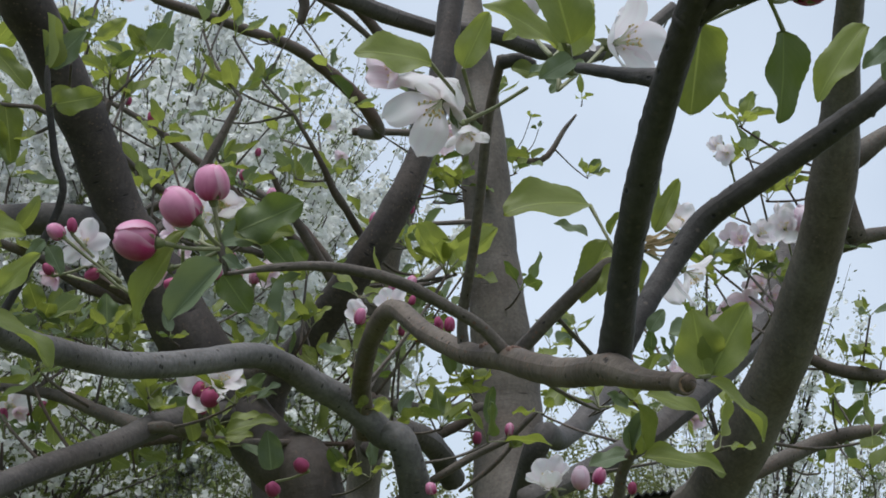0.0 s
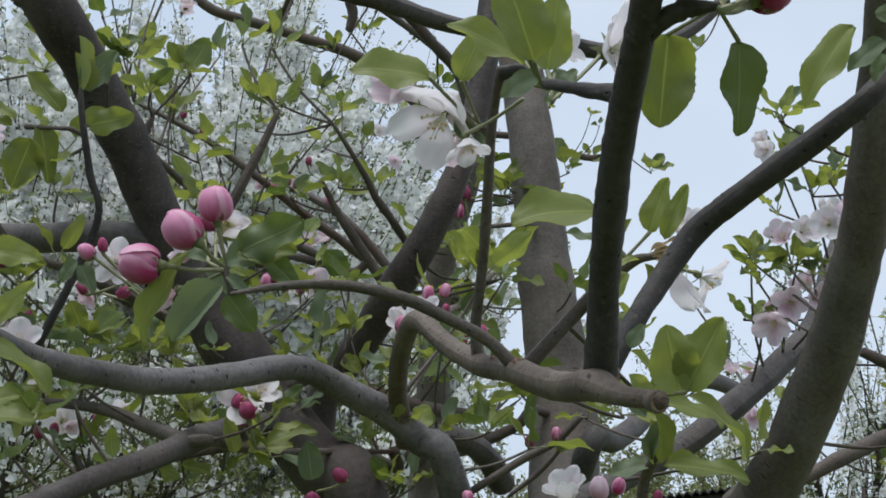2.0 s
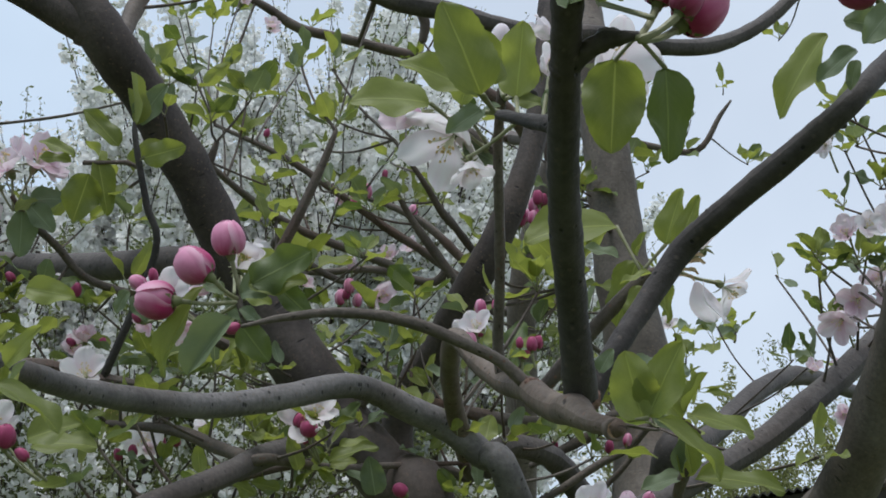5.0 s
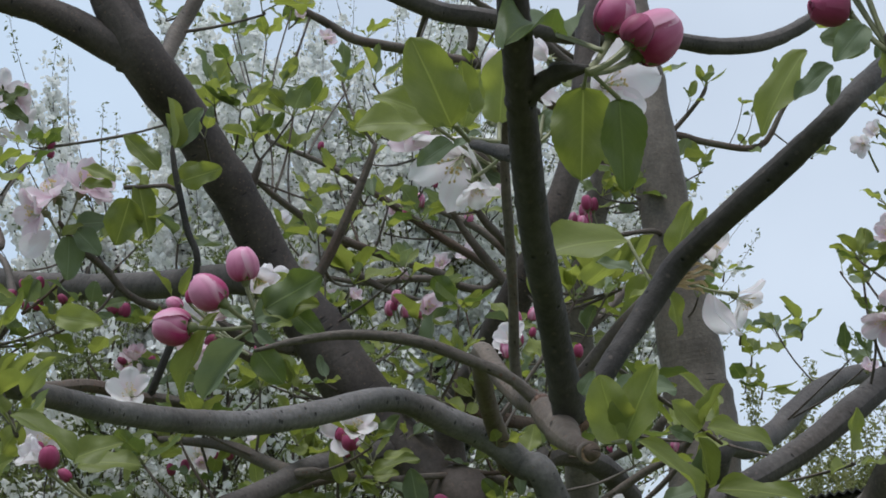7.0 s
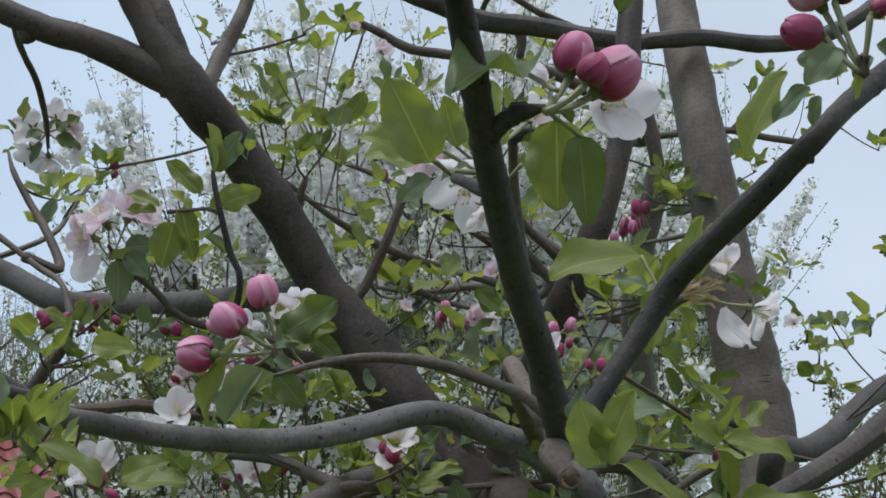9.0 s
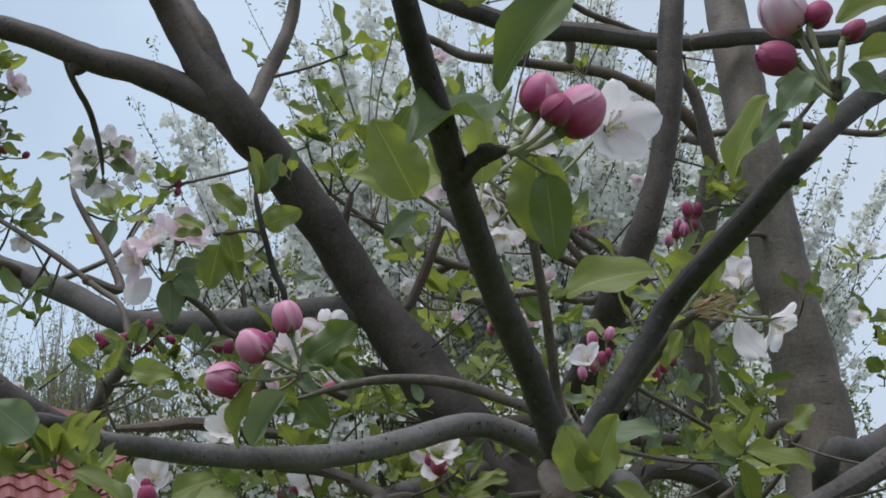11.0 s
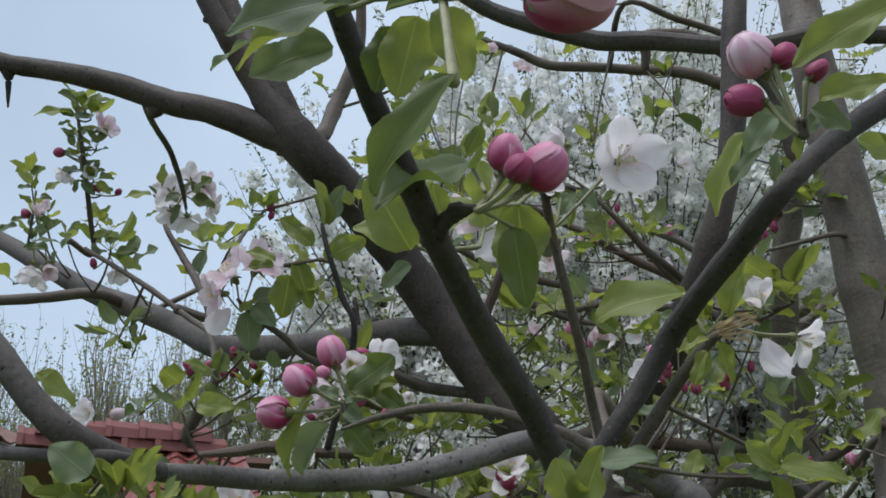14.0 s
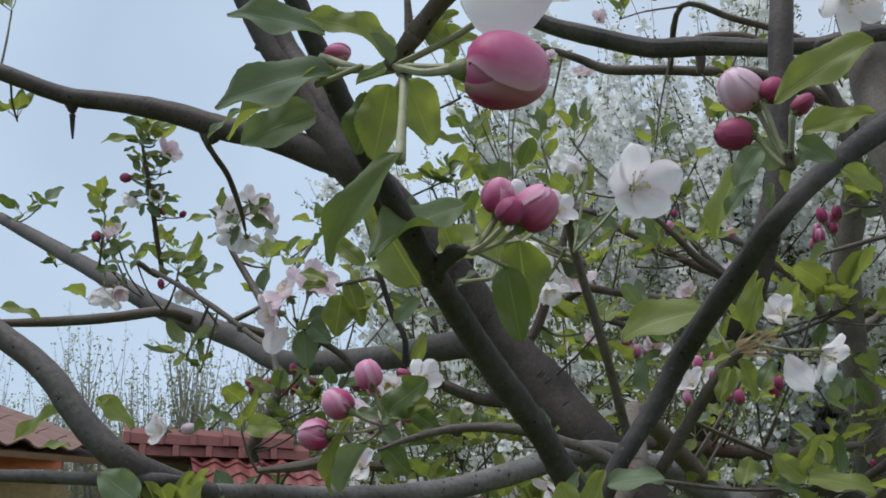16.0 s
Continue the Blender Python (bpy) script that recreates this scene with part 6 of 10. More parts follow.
bud((0.0095, 0.8809, 1.6361), (0.0025, 0.8798, 1.6444), PETAL_RED, 2, apple, (0.0121, 0.9018, 1.6356), 65)
bud((0.1060, 0.8271, 1.6436), (0.1030, 0.8253, 1.6515), PETAL_BUD, 2, apple, None, 66)

# big buds on the dark limb spur
bud((0.0371, 0.2909, 1.7401), (0.0394, 0.2881, 1.7515), PETAL_BUD, 2, apple, (0.0297, 0.2830, 1.7256), 71)
bud((0.0445, 0.2936, 1.7361), (0.0552, 0.2924, 1.7472), PETAL_BUD, 2, apple, (0.0304, 0.2833, 1.7252), 72)
bud((0.0408, 0.2847, 1.7346), (0.0453, 0.2833, 1.7425), PETAL_RED, 2, apple, (0.0300, 0.2831, 1.7253), 73)
limb("spur", [(0.0130, 0.2990, 1.7215, 0.0034), (0.0175, 0.2930, 1.7240, 0.0027), (0.0225, 0.2885, 1.7268, 0.0027), (0.0265, 0.2855, 1.7266, 0.0020), (0.0300, 0.2832, 1.7266, 0.0010)], BARK_DARK, apple, 5, 12, 0.3, 0.25)
blossom((0.0636, 0.4587, 1.8012), (0.42, -0.90, -0.12), 0.0442, 0.35, PETAL_WHITE, apple, 76, 5, (0.0372, 0.4515, 1.7713), ())
blossom((0.0408, 0.4613, 1.8131), (-0.76, -0.52, 0.39), 0.0232, 0.90, PETAL_WHITE, apple, 77, 5, (0.0372, 0.4515, 1.7713), (0,))
leaf((0.0412, 0.4506, 1.7773), (0.0464, 0.4492, 1.7857), (-0.44, -0.89, 0.13), 0, LEAF_DARK, 1.10)
leaf((0.0375, 0.4613, 1.7742), (0.0427, 0.4609, 1.7791), (-0.32, -0.91, 0.26), 0, LEAF_DARK, 1.00)
leaf((0.0426, 0.4542, 1.7871), (0.0389, 0.4564, 1.7776), (-0.41, -0.91, -0.05), 0, LEAF_DARK, 1.20)
blossom((0.0153, 0.5042, 1.7710), (0.29, -0.18, -0.94), 0.0240, 0.50, PETAL_WHITE, apple, 78, 5, (0.0304, 0.4693, 1.7784), ())

# cluster nearest to the path
bud((0.0615, 0.1533, 1.7266), (0.0786, 0.1583, 1.7255), PETAL_BUD, 2, apple, (0.0393, 0.1776, 1.7406), 81)
blossom((0.0668, 0.1756, 1.7546), (0.59, -0.74, 0.33), 0.0296, 0.45, PETAL_WHITE, apple, 82, 5, (0.0394, 0.1775, 1.7412), ())
bud((0.0113, 0.2025, 1.7582), (0.0181, 0.2040, 1.7594), PETAL_BUD, 0, apple, (0.0345, 0.1860, 1.7442), 83)
leaf((0.0164, 0.1955, 1.7501), (-0.0132, 0.1900, 1.7415), (0.09, -0.95, 0.31), 1, LEAF_DARK, 0.75)
leaf((0.0117, 0.2009, 1.7639), (-0.0126, 0.1928, 1.7689), (0.36, -0.87, 0.33), 1, LEAF_DARK, 0.70)
leaf((0.0081, 0.2058, 1.7440), (-0.0118, 0.2028, 1.7362), (0.12, -0.99, 0.07), 0, LEAF_DARK, 0.95)
leaf((0.0162, 0.2001, 1.7526), (-0.0131, 0.1971, 1.7358), (-0.25, -0.78, 0.58), 1, LEAF, 0.50)
leaf((0.0491, 0.1499, 1.7086), (0.0336, 0.1522, 1.6866), (-0.28, -0.96, 0.10), 3, LEAF_DEEP_SHADED, 0.55)
stalk((0.0406, 0.1784, 1.7393), (0.0484, 0.1506, 1.7072), 0.0011, apple, STALK, 0.0004)
leaf((0.0251, 0.3065, 1.7472), (0.0064, 0.2559, 1.7190), (0.17, -0.53, 0.83), 1, LEAF_DEEP_SHADED, 0.50)
stalk((0.0330, 0.2813, 1.7307), (0.0251, 0.3065, 1.7472), 0.0008, apple, STALK, 0.0000)
leaf((0.0300, 0.2001, 1.7470), (0.0245, 0.2041, 1.7285), (0.07, -0.97, -0.23), 4, LEAF, 0.95)
leaf((0.0381, 0.1876, 1.7422), (0.0431, 0.1935, 1.7268), (0.46, -0.87, -0.18), 0, LEAF, 1.00)
leaf((0.0268, 0.1956, 1.7594), (0.0105, 0.1899, 1.7635), (0.37, -0.90, 0.24), 0, LEAF, 0.80)
leaf((0.0432, 0.1804, 1.7530), (0.0517, 0.1850, 1.7453), (0.54, -0.84, 0.09), 0, LEAF, 0.90)
stalk((0.0378, 0.1824, 1.7414), (0.0552, 0.1723, 1.7366), 0.0009, apple, STALK, 0.0000)
stalk((0.0379, 0.1822, 1.7421), (0.0178, 0.1958, 1.7505), 0.0008, apple, STALK, 0.0000)
stalk((0.0357, 0.1832, 1.7438), (0.0429, 0.1792, 1.7495), 0.0023, apple, BARK_TWIG, 0.0000)
stalk((0.0429, 0.1792, 1.7495), (0.0539, 0.1715, 1.7564), 0.0025, apple, BARK_TWIG, 0.0000)
stalk((0.0539, 0.1715, 1.7564), (0.0765, 0.1643, 1.7723), 0.0027, apple, BARK_TWIG, 0.0000)
leaf((0.0353, 0.1836, 1.7459), (0.0281, 0.1783, 1.7570), (0.65, -0.76, 0.06), 0, LEAF, 0.80)
leaf((0.0417, 0.1832, 1.7494), (0.0522, 0.1840, 1.7562), (-0.04, -0.98, 0.17), 0, LEAF, 0.75)
leaf((0.0375, 0.1769, 1.7412), (0.0336, 0.1738, 1.7482), (0.80, -0.57, 0.19), 6, LEAF_DARK, 0.70)
leaf((0.0358, 0.1866, 1.7435), (0.0264, 0.1848, 1.7409), (0.03, -0.88, 0.48), 6, LEAF_DARK, 0.60)
leaf((0.0463, 0.1867, 1.7527), (0.0560, 0.1900, 1.7507), (0.35, -0.91, 0.23), 0, LEAF, 0.80)
loose_petal((0.0797, 0.1599, 1.7467), (0.0584, 0.1552, 1.7429), (0.25, -0.93, -0.27), 0, PETAL_WHITE, 1.40)
leaf((0.0227, 0.2083, 1.7490), (0.0173, 0.2115, 1.7334), (-0.07, -0.98, -0.17), 4, LEAF_DEEP_SHADED, 0.95)
stalk((0.0373, 0.1818, 1.7430), (0.0589, 0.1592, 1.7298), 0.0010, apple, STALK, 0.0000)
stalk((0.0280, 0.1840, 1.7451), (0.0121, 0.1953, 1.7470), 0.0008, apple, STALK, 0.0000)
leaf((-0.0145, 0.2091, 1.7486), (-0.0242, 0.2087, 1.7413), (-0.34, -0.80, 0.50), 0, LEAF_DARK, 0.50)

# right-hand cluster on the diagonal limb
bud((0.1198, 0.3367, 1.7868), (0.1106, 0.3307, 1.7988), PETAL_PINK, 2, apple, (0.1293, 0.3304, 1.7622), 91)
bud((0.1236, 0.3324, 1.7867), (0.1293, 0.3317, 1.7942), PETAL_RED, 2, apple, (0.1293, 0.3304, 1.7622), 92)
bud((0.1324, 0.3264, 1.7787), (0.1389, 0.3264, 1.7846), PETAL_RED, 1, apple, (0.1298, 0.3307, 1.7619), 93)
bud((0.1181, 0.3344, 1.7751), (0.1053, 0.3308, 1.7755), PETAL_RED, 0, apple, (0.1283, 0.3304, 1.7613), 94)
leaf((0.1583, 0.3122, 1.7959), (0.1258, 0.3092, 1.7761), (-0.04, -0.98, 0.21), 1, LEAF, 0.62)
leaf((0.1342, 0.3191, 1.7686), (0.1576, 0.3236, 1.7749), (0.08, -0.92, 0.37), 0, LEAF, 0.70)
leaf((0.1324, 0.3243, 1.7678), (0.1443, 0.3294, 1.7614), (0.39, -0.92, -0.00), 0, LEAF_DARK, 1.00)
leaf((0.1205, 0.3265, 1.7674), (0.1112, 0.3277, 1.7549), (-0.16, -0.99, 0.03), 0, LEAF_DARK, 1.00)
leaf((0.1273, 0.3304, 1.7604), (0.1277, 0.3327, 1.7531), (0.47, -0.85, -0.24), 0, LEAF, 0.90)
leaf((0.1458, 0.3257, 1.7570), (0.1579, 0.3311, 1.7498), (0.47, -0.87, 0.14), 0, LEAF, 0.90)
stalk((0.1301, 0.3312, 1.7604), (0.1295, 0.3294, 1.7659), 0.0019, apple, BARK_TWIG, 0.0000)
blossom((0.1536, 0.3394, 1.8269), (0.43, -0.45, -0.78), 0.0300, 0.40, PETAL_WHITE, apple, 95, 5, None, ())
leaf((0.1305, 0.3466, 1.7723), (0.1142, 0.3466, 1.7724), (0.00, -0.99, -0.11), 4, LEAF_DARK, 1.00)
leaf((0.1377, 0.3460, 1.7744), (0.1326, 0.3481, 1.7671), (-0.42, -0.90, 0.04), 0, LEAF_DARK, 1.00)

# spent flower on the upper twig
leaf((0.1057, 0.5112, 1.7335), (0.1241, 0.5126, 1.7413), (-0.14, -0.86, 0.48), 1, WITHERED, 0.26)
leaf((0.1070, 0.5114, 1.7335), (0.1253, 0.5137, 1.7382), (-0.02, -0.87, 0.50), 1, WITHERED, 0.26)
leaf((0.1056, 0.5115, 1.7322), (0.1225, 0.5146, 1.7331), (0.13, -0.87, 0.48), 1, WITHERED, 0.26)
leaf((0.1044, 0.5106, 1.7347), (0.1190, 0.5112, 1.7425), (-0.21, -0.86, 0.46), 1, WITHERED, 0.26)
leaf((0.1069, 0.5121, 1.7310), (0.1210, 0.5153, 1.7298), (0.23, -0.86, 0.46), 1, WITHERED, 0.26)
loose_petal((0.1255, 0.5228, 1.7326), (0.1323, 0.5305, 1.7108), (0.89, -0.43, 0.13), 1, PETAL_WHITE, 0.75)
blossom((0.1276, 0.5247, 1.7484), (-0.32, -0.71, 0.62), 0.0289, 0.75, PETAL_WHITE, apple, 102, 5, (0.1121, 0.5305, 1.7396), (3,))
blossom((0.1445, 0.5461, 1.7370), (0.76, -0.33, -0.56), 0.0299, 0.30, PETAL_WHITE, apple, 103, 5, (0.1166, 0.5348, 1.7400), (1,))
loose_petal((0.1284, 0.5390, 1.7358), (0.1365, 0.5435, 1.7158), (0.12, -0.98, -0.17), 1, PETAL_WHITE, 1.05)
leaf((0.1113, 0.5121, 1.7416), (0.1197, 0.5063, 1.7671), (-0.44, -0.90, -0.06), 0, LEAF, 0.55)
leaf((0.1057, 0.5193, 1.7311), (0.1114, 0.5260, 1.7119), (0.62, -0.78, -0.09), 0, LEAF, 0.70)
leaf((0.1019, 0.5182, 1.7323), (0.0872, 0.5171, 1.7258), (-0.27, -0.64, 0.72), 0, LEAF, 0.60)
leaf((0.1006, 0.5294, 1.7291), (0.0945, 0.5328, 1.7134), (-0.62, -0.78, 0.07), 0, LEAF, 0.80)

# behind the fork
blossom((0.0652, 0.8294, 1.7684), (-0.26, -0.89, 0.37), 0.0308, 0.55, PETAL_WHITE, apple, 111, 5, None, ())
bud((0.0621, 0.8224, 1.7549), (0.0598, 0.8194, 1.7646), PETAL_BUD, 1, apple, None, 112)
bud((0.0795, 0.8301, 1.7727), (0.0804, 0.8282, 1.7798), PETAL_RED, 1, apple, None, 113)
bud((0.0802, 0.8467, 1.7885), (0.0837, 0.8442, 1.7986), PETAL_BUD, 1, apple, None, 114)
bud((0.1288, 0.9291, 1.7794), (0.1277, 0.9259, 1.7902), PETAL_RED, 1, apple, None, 115)
blossom((0.0803, 1.0003, 1.8007), (-0.70, -0.69, 0.17), 0.0334, 0.70, PETAL_WHITE, apple, 116, 5, None, ())
bud((0.0753, 0.9837, 1.7891), (0.0752, 0.9794, 1.8027), PETAL_BUD, 1, apple, None, 117)
bud((0.0913, 0.7961, 1.7512), (0.0901, 0.7942, 1.7585), PETAL_RED, 1, apple, None, 118)
blossom((-0.1998, 0.8474, 1.7165), (-0.12, -0.92, 0.38), 0.0408, 0.40, PETAL_WHITE, apple, 119, 5, None, ())
blossom((-0.2246, 0.8980, 1.7240), (0.12, -0.96, 0.24), 0.0272, 0.40, PETAL_WHITE, apple, 120, 5, None, ())
blossom((-0.2572, 0.8544, 1.6780), (0.11, -0.91, 0.41), 0.0429, 0.50, PETAL_WHITE, apple, 121, 5, None, ())
bud((-0.2545, 0.8359, 1.6705), (-0.2564, 0.8328, 1.6805), PETAL_RED, 0, apple, None, 122)
blossom((-0.1919, 1.1152, 1.7033), (-0.02, -1.00, 0.08), 0.0472, 0.30, PETAL_WHITE, apple, 123, 5, None, ())
blossom((-0.0424, 0.8584, 1.7030), (0.15, -0.81, 0.56), 0.0386, 0.50, PETAL_WHITE, apple, 124, 5, None, ())
bud((-0.0547, 0.8920, 1.6991), (-0.0516, 0.8896, 1.7100), PETAL_RED, 1, apple, None, 125)

# open flowers in the left part of the crown
blossom((-0.3828, 1.0078, 2.0063), (0.24, 0.72, 0.63), 0.0400, 0.15, PETAL_WHITE, apple, 131, 5, (-0.3879, 1.0030, 1.9916), ())
blossom((-0.3724, 1.0145, 2.0042), (0.63, 0.72, 0.32), 0.0340, 0.15, PETAL_BLUSH, apple, 132, 5, (-0.3879, 1.0030, 1.9916), ())
blossom((-0.4016, 1.0052, 1.9953), (-0.59, 0.72, 0.32), 0.0400, 0.15, PETAL_WHITE, apple, 133, 5, (-0.3879, 1.0030, 1.9916), ())
blossom((-0.4013, 1.0086, 1.9769), (-0.59, 0.72, -0.28), 0.0380, 0.15, PETAL_WHITE, apple, 134, 5, (-0.3879, 1.0030, 1.9916), ())
blossom((-0.3872, 1.0150, 1.9716), (0.03, 0.72, -0.66), 0.0380, 0.15, PETAL_WHITE, apple, 171, 5, (-0.3879, 1.0030, 1.9916), ())
blossom((-0.3715, 1.0273, 1.9880), (0.63, 0.72, -0.07), 0.0360, 0.15, PETAL_WHITE, apple, 172, 5, (-0.3879, 1.0030, 1.9916), ())
leaf((-0.3795, 1.0036, 1.9955), (-0.3580, 1.0007, 2.0065), (-0.2, -0.9, 0.3), 4, LEAF_DEEP_SHADED, 0.95)
leaf((-0.3798, 1.0054, 1.9890), (-0.3560, 1.0076, 1.9773), (0.1, -0.8, 0.5), 0, LEAF_DEEP_SHADED, 1.0)
leaf((-0.3918, 1.0022, 1.9916), (-0.4043, 0.9961, 1.9833), (0.0, -0.95, 0.2), 4, LEAF_DARK, 1.0)
leaf((-0.3906, 1.0017, 1.9943), (-0.3765, 0.9966, 2.0009), (0.0, -0.95, 0.2), 0, LEAF_DARK, 0.8)
leaf((-0.3922, 1.0048, 1.9824), (-0.3998, 1.0053, 1.9617), (0.2, -0.95, 0.1), 0, LEAF_DARK, 0.6)
leaf((-0.4079, 0.9959, 2.0022), (-0.4048, 0.9910, 2.0212), (-0.3, -0.9, 0.2), 0, LEAF, 1.1)
leaf((-0.4194, 0.9968, 1.9913), (-0.4461, 0.9923, 1.9883), (0.1, -0.8, 0.6), 1, LEAF, 0.75)
leaf((-0.4150, 0.9977, 1.9913), (-0.4224, 0.9939, 1.9994), (0.1, -0.8, 0.6), 6, LEAF_DARK, 0.6)
leaf((-0.4146, 1.0025, 1.9751), (-0.4259, 1.0018, 1.9696), (0.1, -0.8, 0.6), 0, LEAF, 0.8)
stalk((-0.4250, 1.0558, 1.9770), (-0.4283, 1.0347, 1.9951), 0.0012, apple, BARK_TWIG, 0.0000)
stalk((-0.4283, 1.0347, 1.9951), (-0.4276, 1.0188, 1.9990), 0.0010, apple, STALK, 0.0000)
stalk((-0.4283, 1.0347, 1.9951), (-0.4085, 0.9960, 2.0017), 0.0008, apple, STALK, 0.0000)
blossom((-0.2860, 0.8895, 1.8734), (-0.45, -0.65, 0.60), 0.0520, 0.22, PETAL_BLUSH, apple, 135, 5, (-0.2804, 0.8990, 1.8451), ())
blossom((-0.2700, 0.9008, 1.8832), (0.45, -0.60, 0.62), 0.0560, 0.20, PETAL_BLUSH, apple, 136, 5, (-0.2804, 0.8990, 1.8451), ())
blossom((-0.2926, 0.8823, 1.8568), (-0.72, -0.62, -0.25), 0.0480, 0.30, PETAL_BLUSH, apple, 137, 5, (-0.2804, 0.8990, 1.8451), ())
loose_petal((-0.2861, 0.8871, 1.8452), (-0.3042, 0.8886, 1.8230), (0.14, -0.97, -0.22), 0, PETAL_WHITE, 1.0)
leaf((-0.2702, 0.8984, 1.8546), (-0.2412, 0.9033, 1.8596), (0.10, -0.94, 0.34), 0, LEAF_DARK, 1.00)
leaf((-0.2670, 0.8905, 1.8477), (-0.2488, 0.8992, 1.8314), (0.50, -0.86, 0.10), 0, LEAF_DARK, 1.20)
leaf((-0.2720, 0.8908, 1.8430), (-0.2713, 0.9005, 1.8102), (0.58, -0.78, -0.22), 0, LEAF_DARK, 1.10)
leaf((-0.2767, 0.8898, 1.8429), (-0.2620, 0.8902, 1.8524), (-0.23, -0.89, 0.40), 0, LEAF, 1.00)
blossom((-0.5636, 1.1337, 2.0753), (0.42, -0.64, -0.64), 0.0285, 0.60, PETAL_WHITE, apple, 161, 5, (-0.5697, 1.1307, 2.0815), ())
bud((-0.5660, 1.1483, 2.0598), (-0.5566, 1.1516, 2.0549), PETAL_BUD, 0, apple, (-0.5721, 1.1453, 2.0661), 162)
bud((-0.5454, 1.1648, 2.0538), (-0.5386, 1.1643, 2.0602), PETAL_RED, 0, apple, (-0.5680, 1.1604, 2.0536), 163)
leaf((-0.5801, 1.1128, 2.1377), (-0.6247, 1.1047, 2.1347), (0.1, -0.75, 0.6), 1, LEAF, 0.6)
stalk((-0.5755, 1.1164, 2.1284), (-0.5801, 1.1128, 2.1377), 0.0008, apple, STALK, 0.0000)
leaf((-0.5750, 1.1138, 2.1377), (-0.5805, 1.1076, 2.1551), (0.3, -0.9, 0.2), 6, LEAF, 0.8)
stalk((-0.5755, 1.1164, 2.1284), (-0.5750, 1.1138, 2.1377), 0.0008, apple, STALK, 0.0000)
leaf((-0.5725, 1.1146, 2.1365), (-0.5566, 1.1138, 2.1504), (-0.4, -0.85, 0.3), 0, LEAF, 1.0)
stalk((-0.5755, 1.1164, 2.1284), (-0.5725, 1.1146, 2.1365), 0.0008, apple, STALK, 0.0000)
# darker greens along this shoot paint leaves that are seen against the light
leaf((-0.5707, 1.1155, 2.1346), (-0.5579, 1.1181, 2.1348), (-0.2, -0.85, 0.4), 0, LEAF_DARK, 0.9)
leaf((-0.5790, 1.1141, 2.1339), (-0.5965, 1.1088, 2.1400), (0.2, -0.9, 0.2), 0, LEAF_DEEP_SHADED, 0.8)
leaf((-0.5837, 1.1148, 2.1283), (-0.5985, 1.1131, 2.1238), (0.2, -0.9, 0.2), 0, LEAF_DARK, 0.6)
leaf((-0.5786, 1.1200, 2.1140), (-0.5901, 1.1180, 2.1126), (0.1, -0.9, 0.35), 0, LEAF_DEEP_SHADED, 0.85)
stalk((-0.5742, 1.1219, 2.1103), (-0.5786, 1.1200, 2.1140), 0.0008, apple, STALK, 0.0000)
leaf((-0.5746, 1.1197, 2.1178), (-0.5617, 1.1211, 2.1216), (-0.1, -0.9, 0.35), 0, LEAF_DARK, 0.85)
stalk((-0.5745, 1.1208, 2.1140), (-0.5746, 1.1197, 2.1178), 0.0008, apple, STALK, 0.0000)
leaf((-0.5763, 1.1217, 2.1096), (-0.5637, 1.1254, 2.1054), (-0.1, -0.9, 0.35), 0, LEAF_DEEP_SHADED, 0.85)
stalk((-0.5739, 1.1232, 2.1059), (-0.5763, 1.1217, 2.1096), 0.0008, apple, STALK, 0.0000)
leaf((-0.5797, 1.1264, 2.0909), (-0.5935, 1.1225, 2.0951), (0.1, -0.9, 0.35), 0, LEAF_DARK, 0.85)
stalk((-0.5725, 1.1289, 2.0872), (-0.5797, 1.1264, 2.0909), 0.0008, apple, STALK, 0.0000)
leaf((-0.5744, 1.1262, 2.0953), (-0.5596, 1.1281, 2.0992), (-0.1, -0.9, 0.35), 0, LEAF_DARK, 0.85)
stalk((-0.5729, 1.1276, 2.0916), (-0.5744, 1.1262, 2.0953), 0.0008, apple, STALK, 0.0000)
leaf((-0.5760, 1.1281, 2.0878), (-0.5631, 1.1297, 2.0911), (-0.1, -0.9, 0.35), 0, LEAF_DEEP_SHADED, 0.85)
stalk((-0.5723, 1.1299, 2.0841), (-0.5760, 1.1281, 2.0878), 0.0008, apple, STALK, 0.0000)
leaf((-0.5752, 1.1311, 2.0778), (-0.5558, 1.1331, 2.0843), (-0.1, -0.9, 0.35), 0, LEAF_DARK, 0.85)
stalk((-0.5716, 1.1329, 2.0741), (-0.5752, 1.1311, 2.0778), 0.0008, apple, STALK, 0.0000)
leaf((-0.5778, 1.1313, 2.0753), (-0.5970, 1.1279, 2.0739), (0.1, -0.9, 0.35), 0, LEAF_DARK, 0.85)
stalk((-0.5714, 1.1337, 2.0716), (-0.5778, 1.1313, 2.0753), 0.0008, apple, STALK, 0.0000)
leaf((-0.5756, 1.1339, 2.0679), (-0.5605, 1.1380, 2.0643), (-0.1, -0.9, 0.35), 0, LEAF_DEEP_SHADED, 0.85)
stalk((-0.5709, 1.1360, 2.0642), (-0.5756, 1.1339, 2.0679), 0.0008, apple, STALK, 0.0000)
leaf((-0.5784, 1.1345, 2.0641), (-0.5829, 1.1380, 2.0491), (0.1, -0.9, 0.35), 0, LEAF_DARK, 0.85)
stalk((-0.5706, 1.1371, 2.0604), (-0.5784, 1.1345, 2.0641), 0.0008, apple, STALK, 0.0000)
leaf((-0.5734, 1.1362, 2.0616), (-0.5601, 1.1432, 2.0468), (-0.1, -0.9, 0.35), 0, LEAF_DARK, 0.85)
stalk((-0.5704, 1.1379, 2.0579), (-0.5734, 1.1362, 2.0616), 0.0008, apple, STALK, 0.0000)
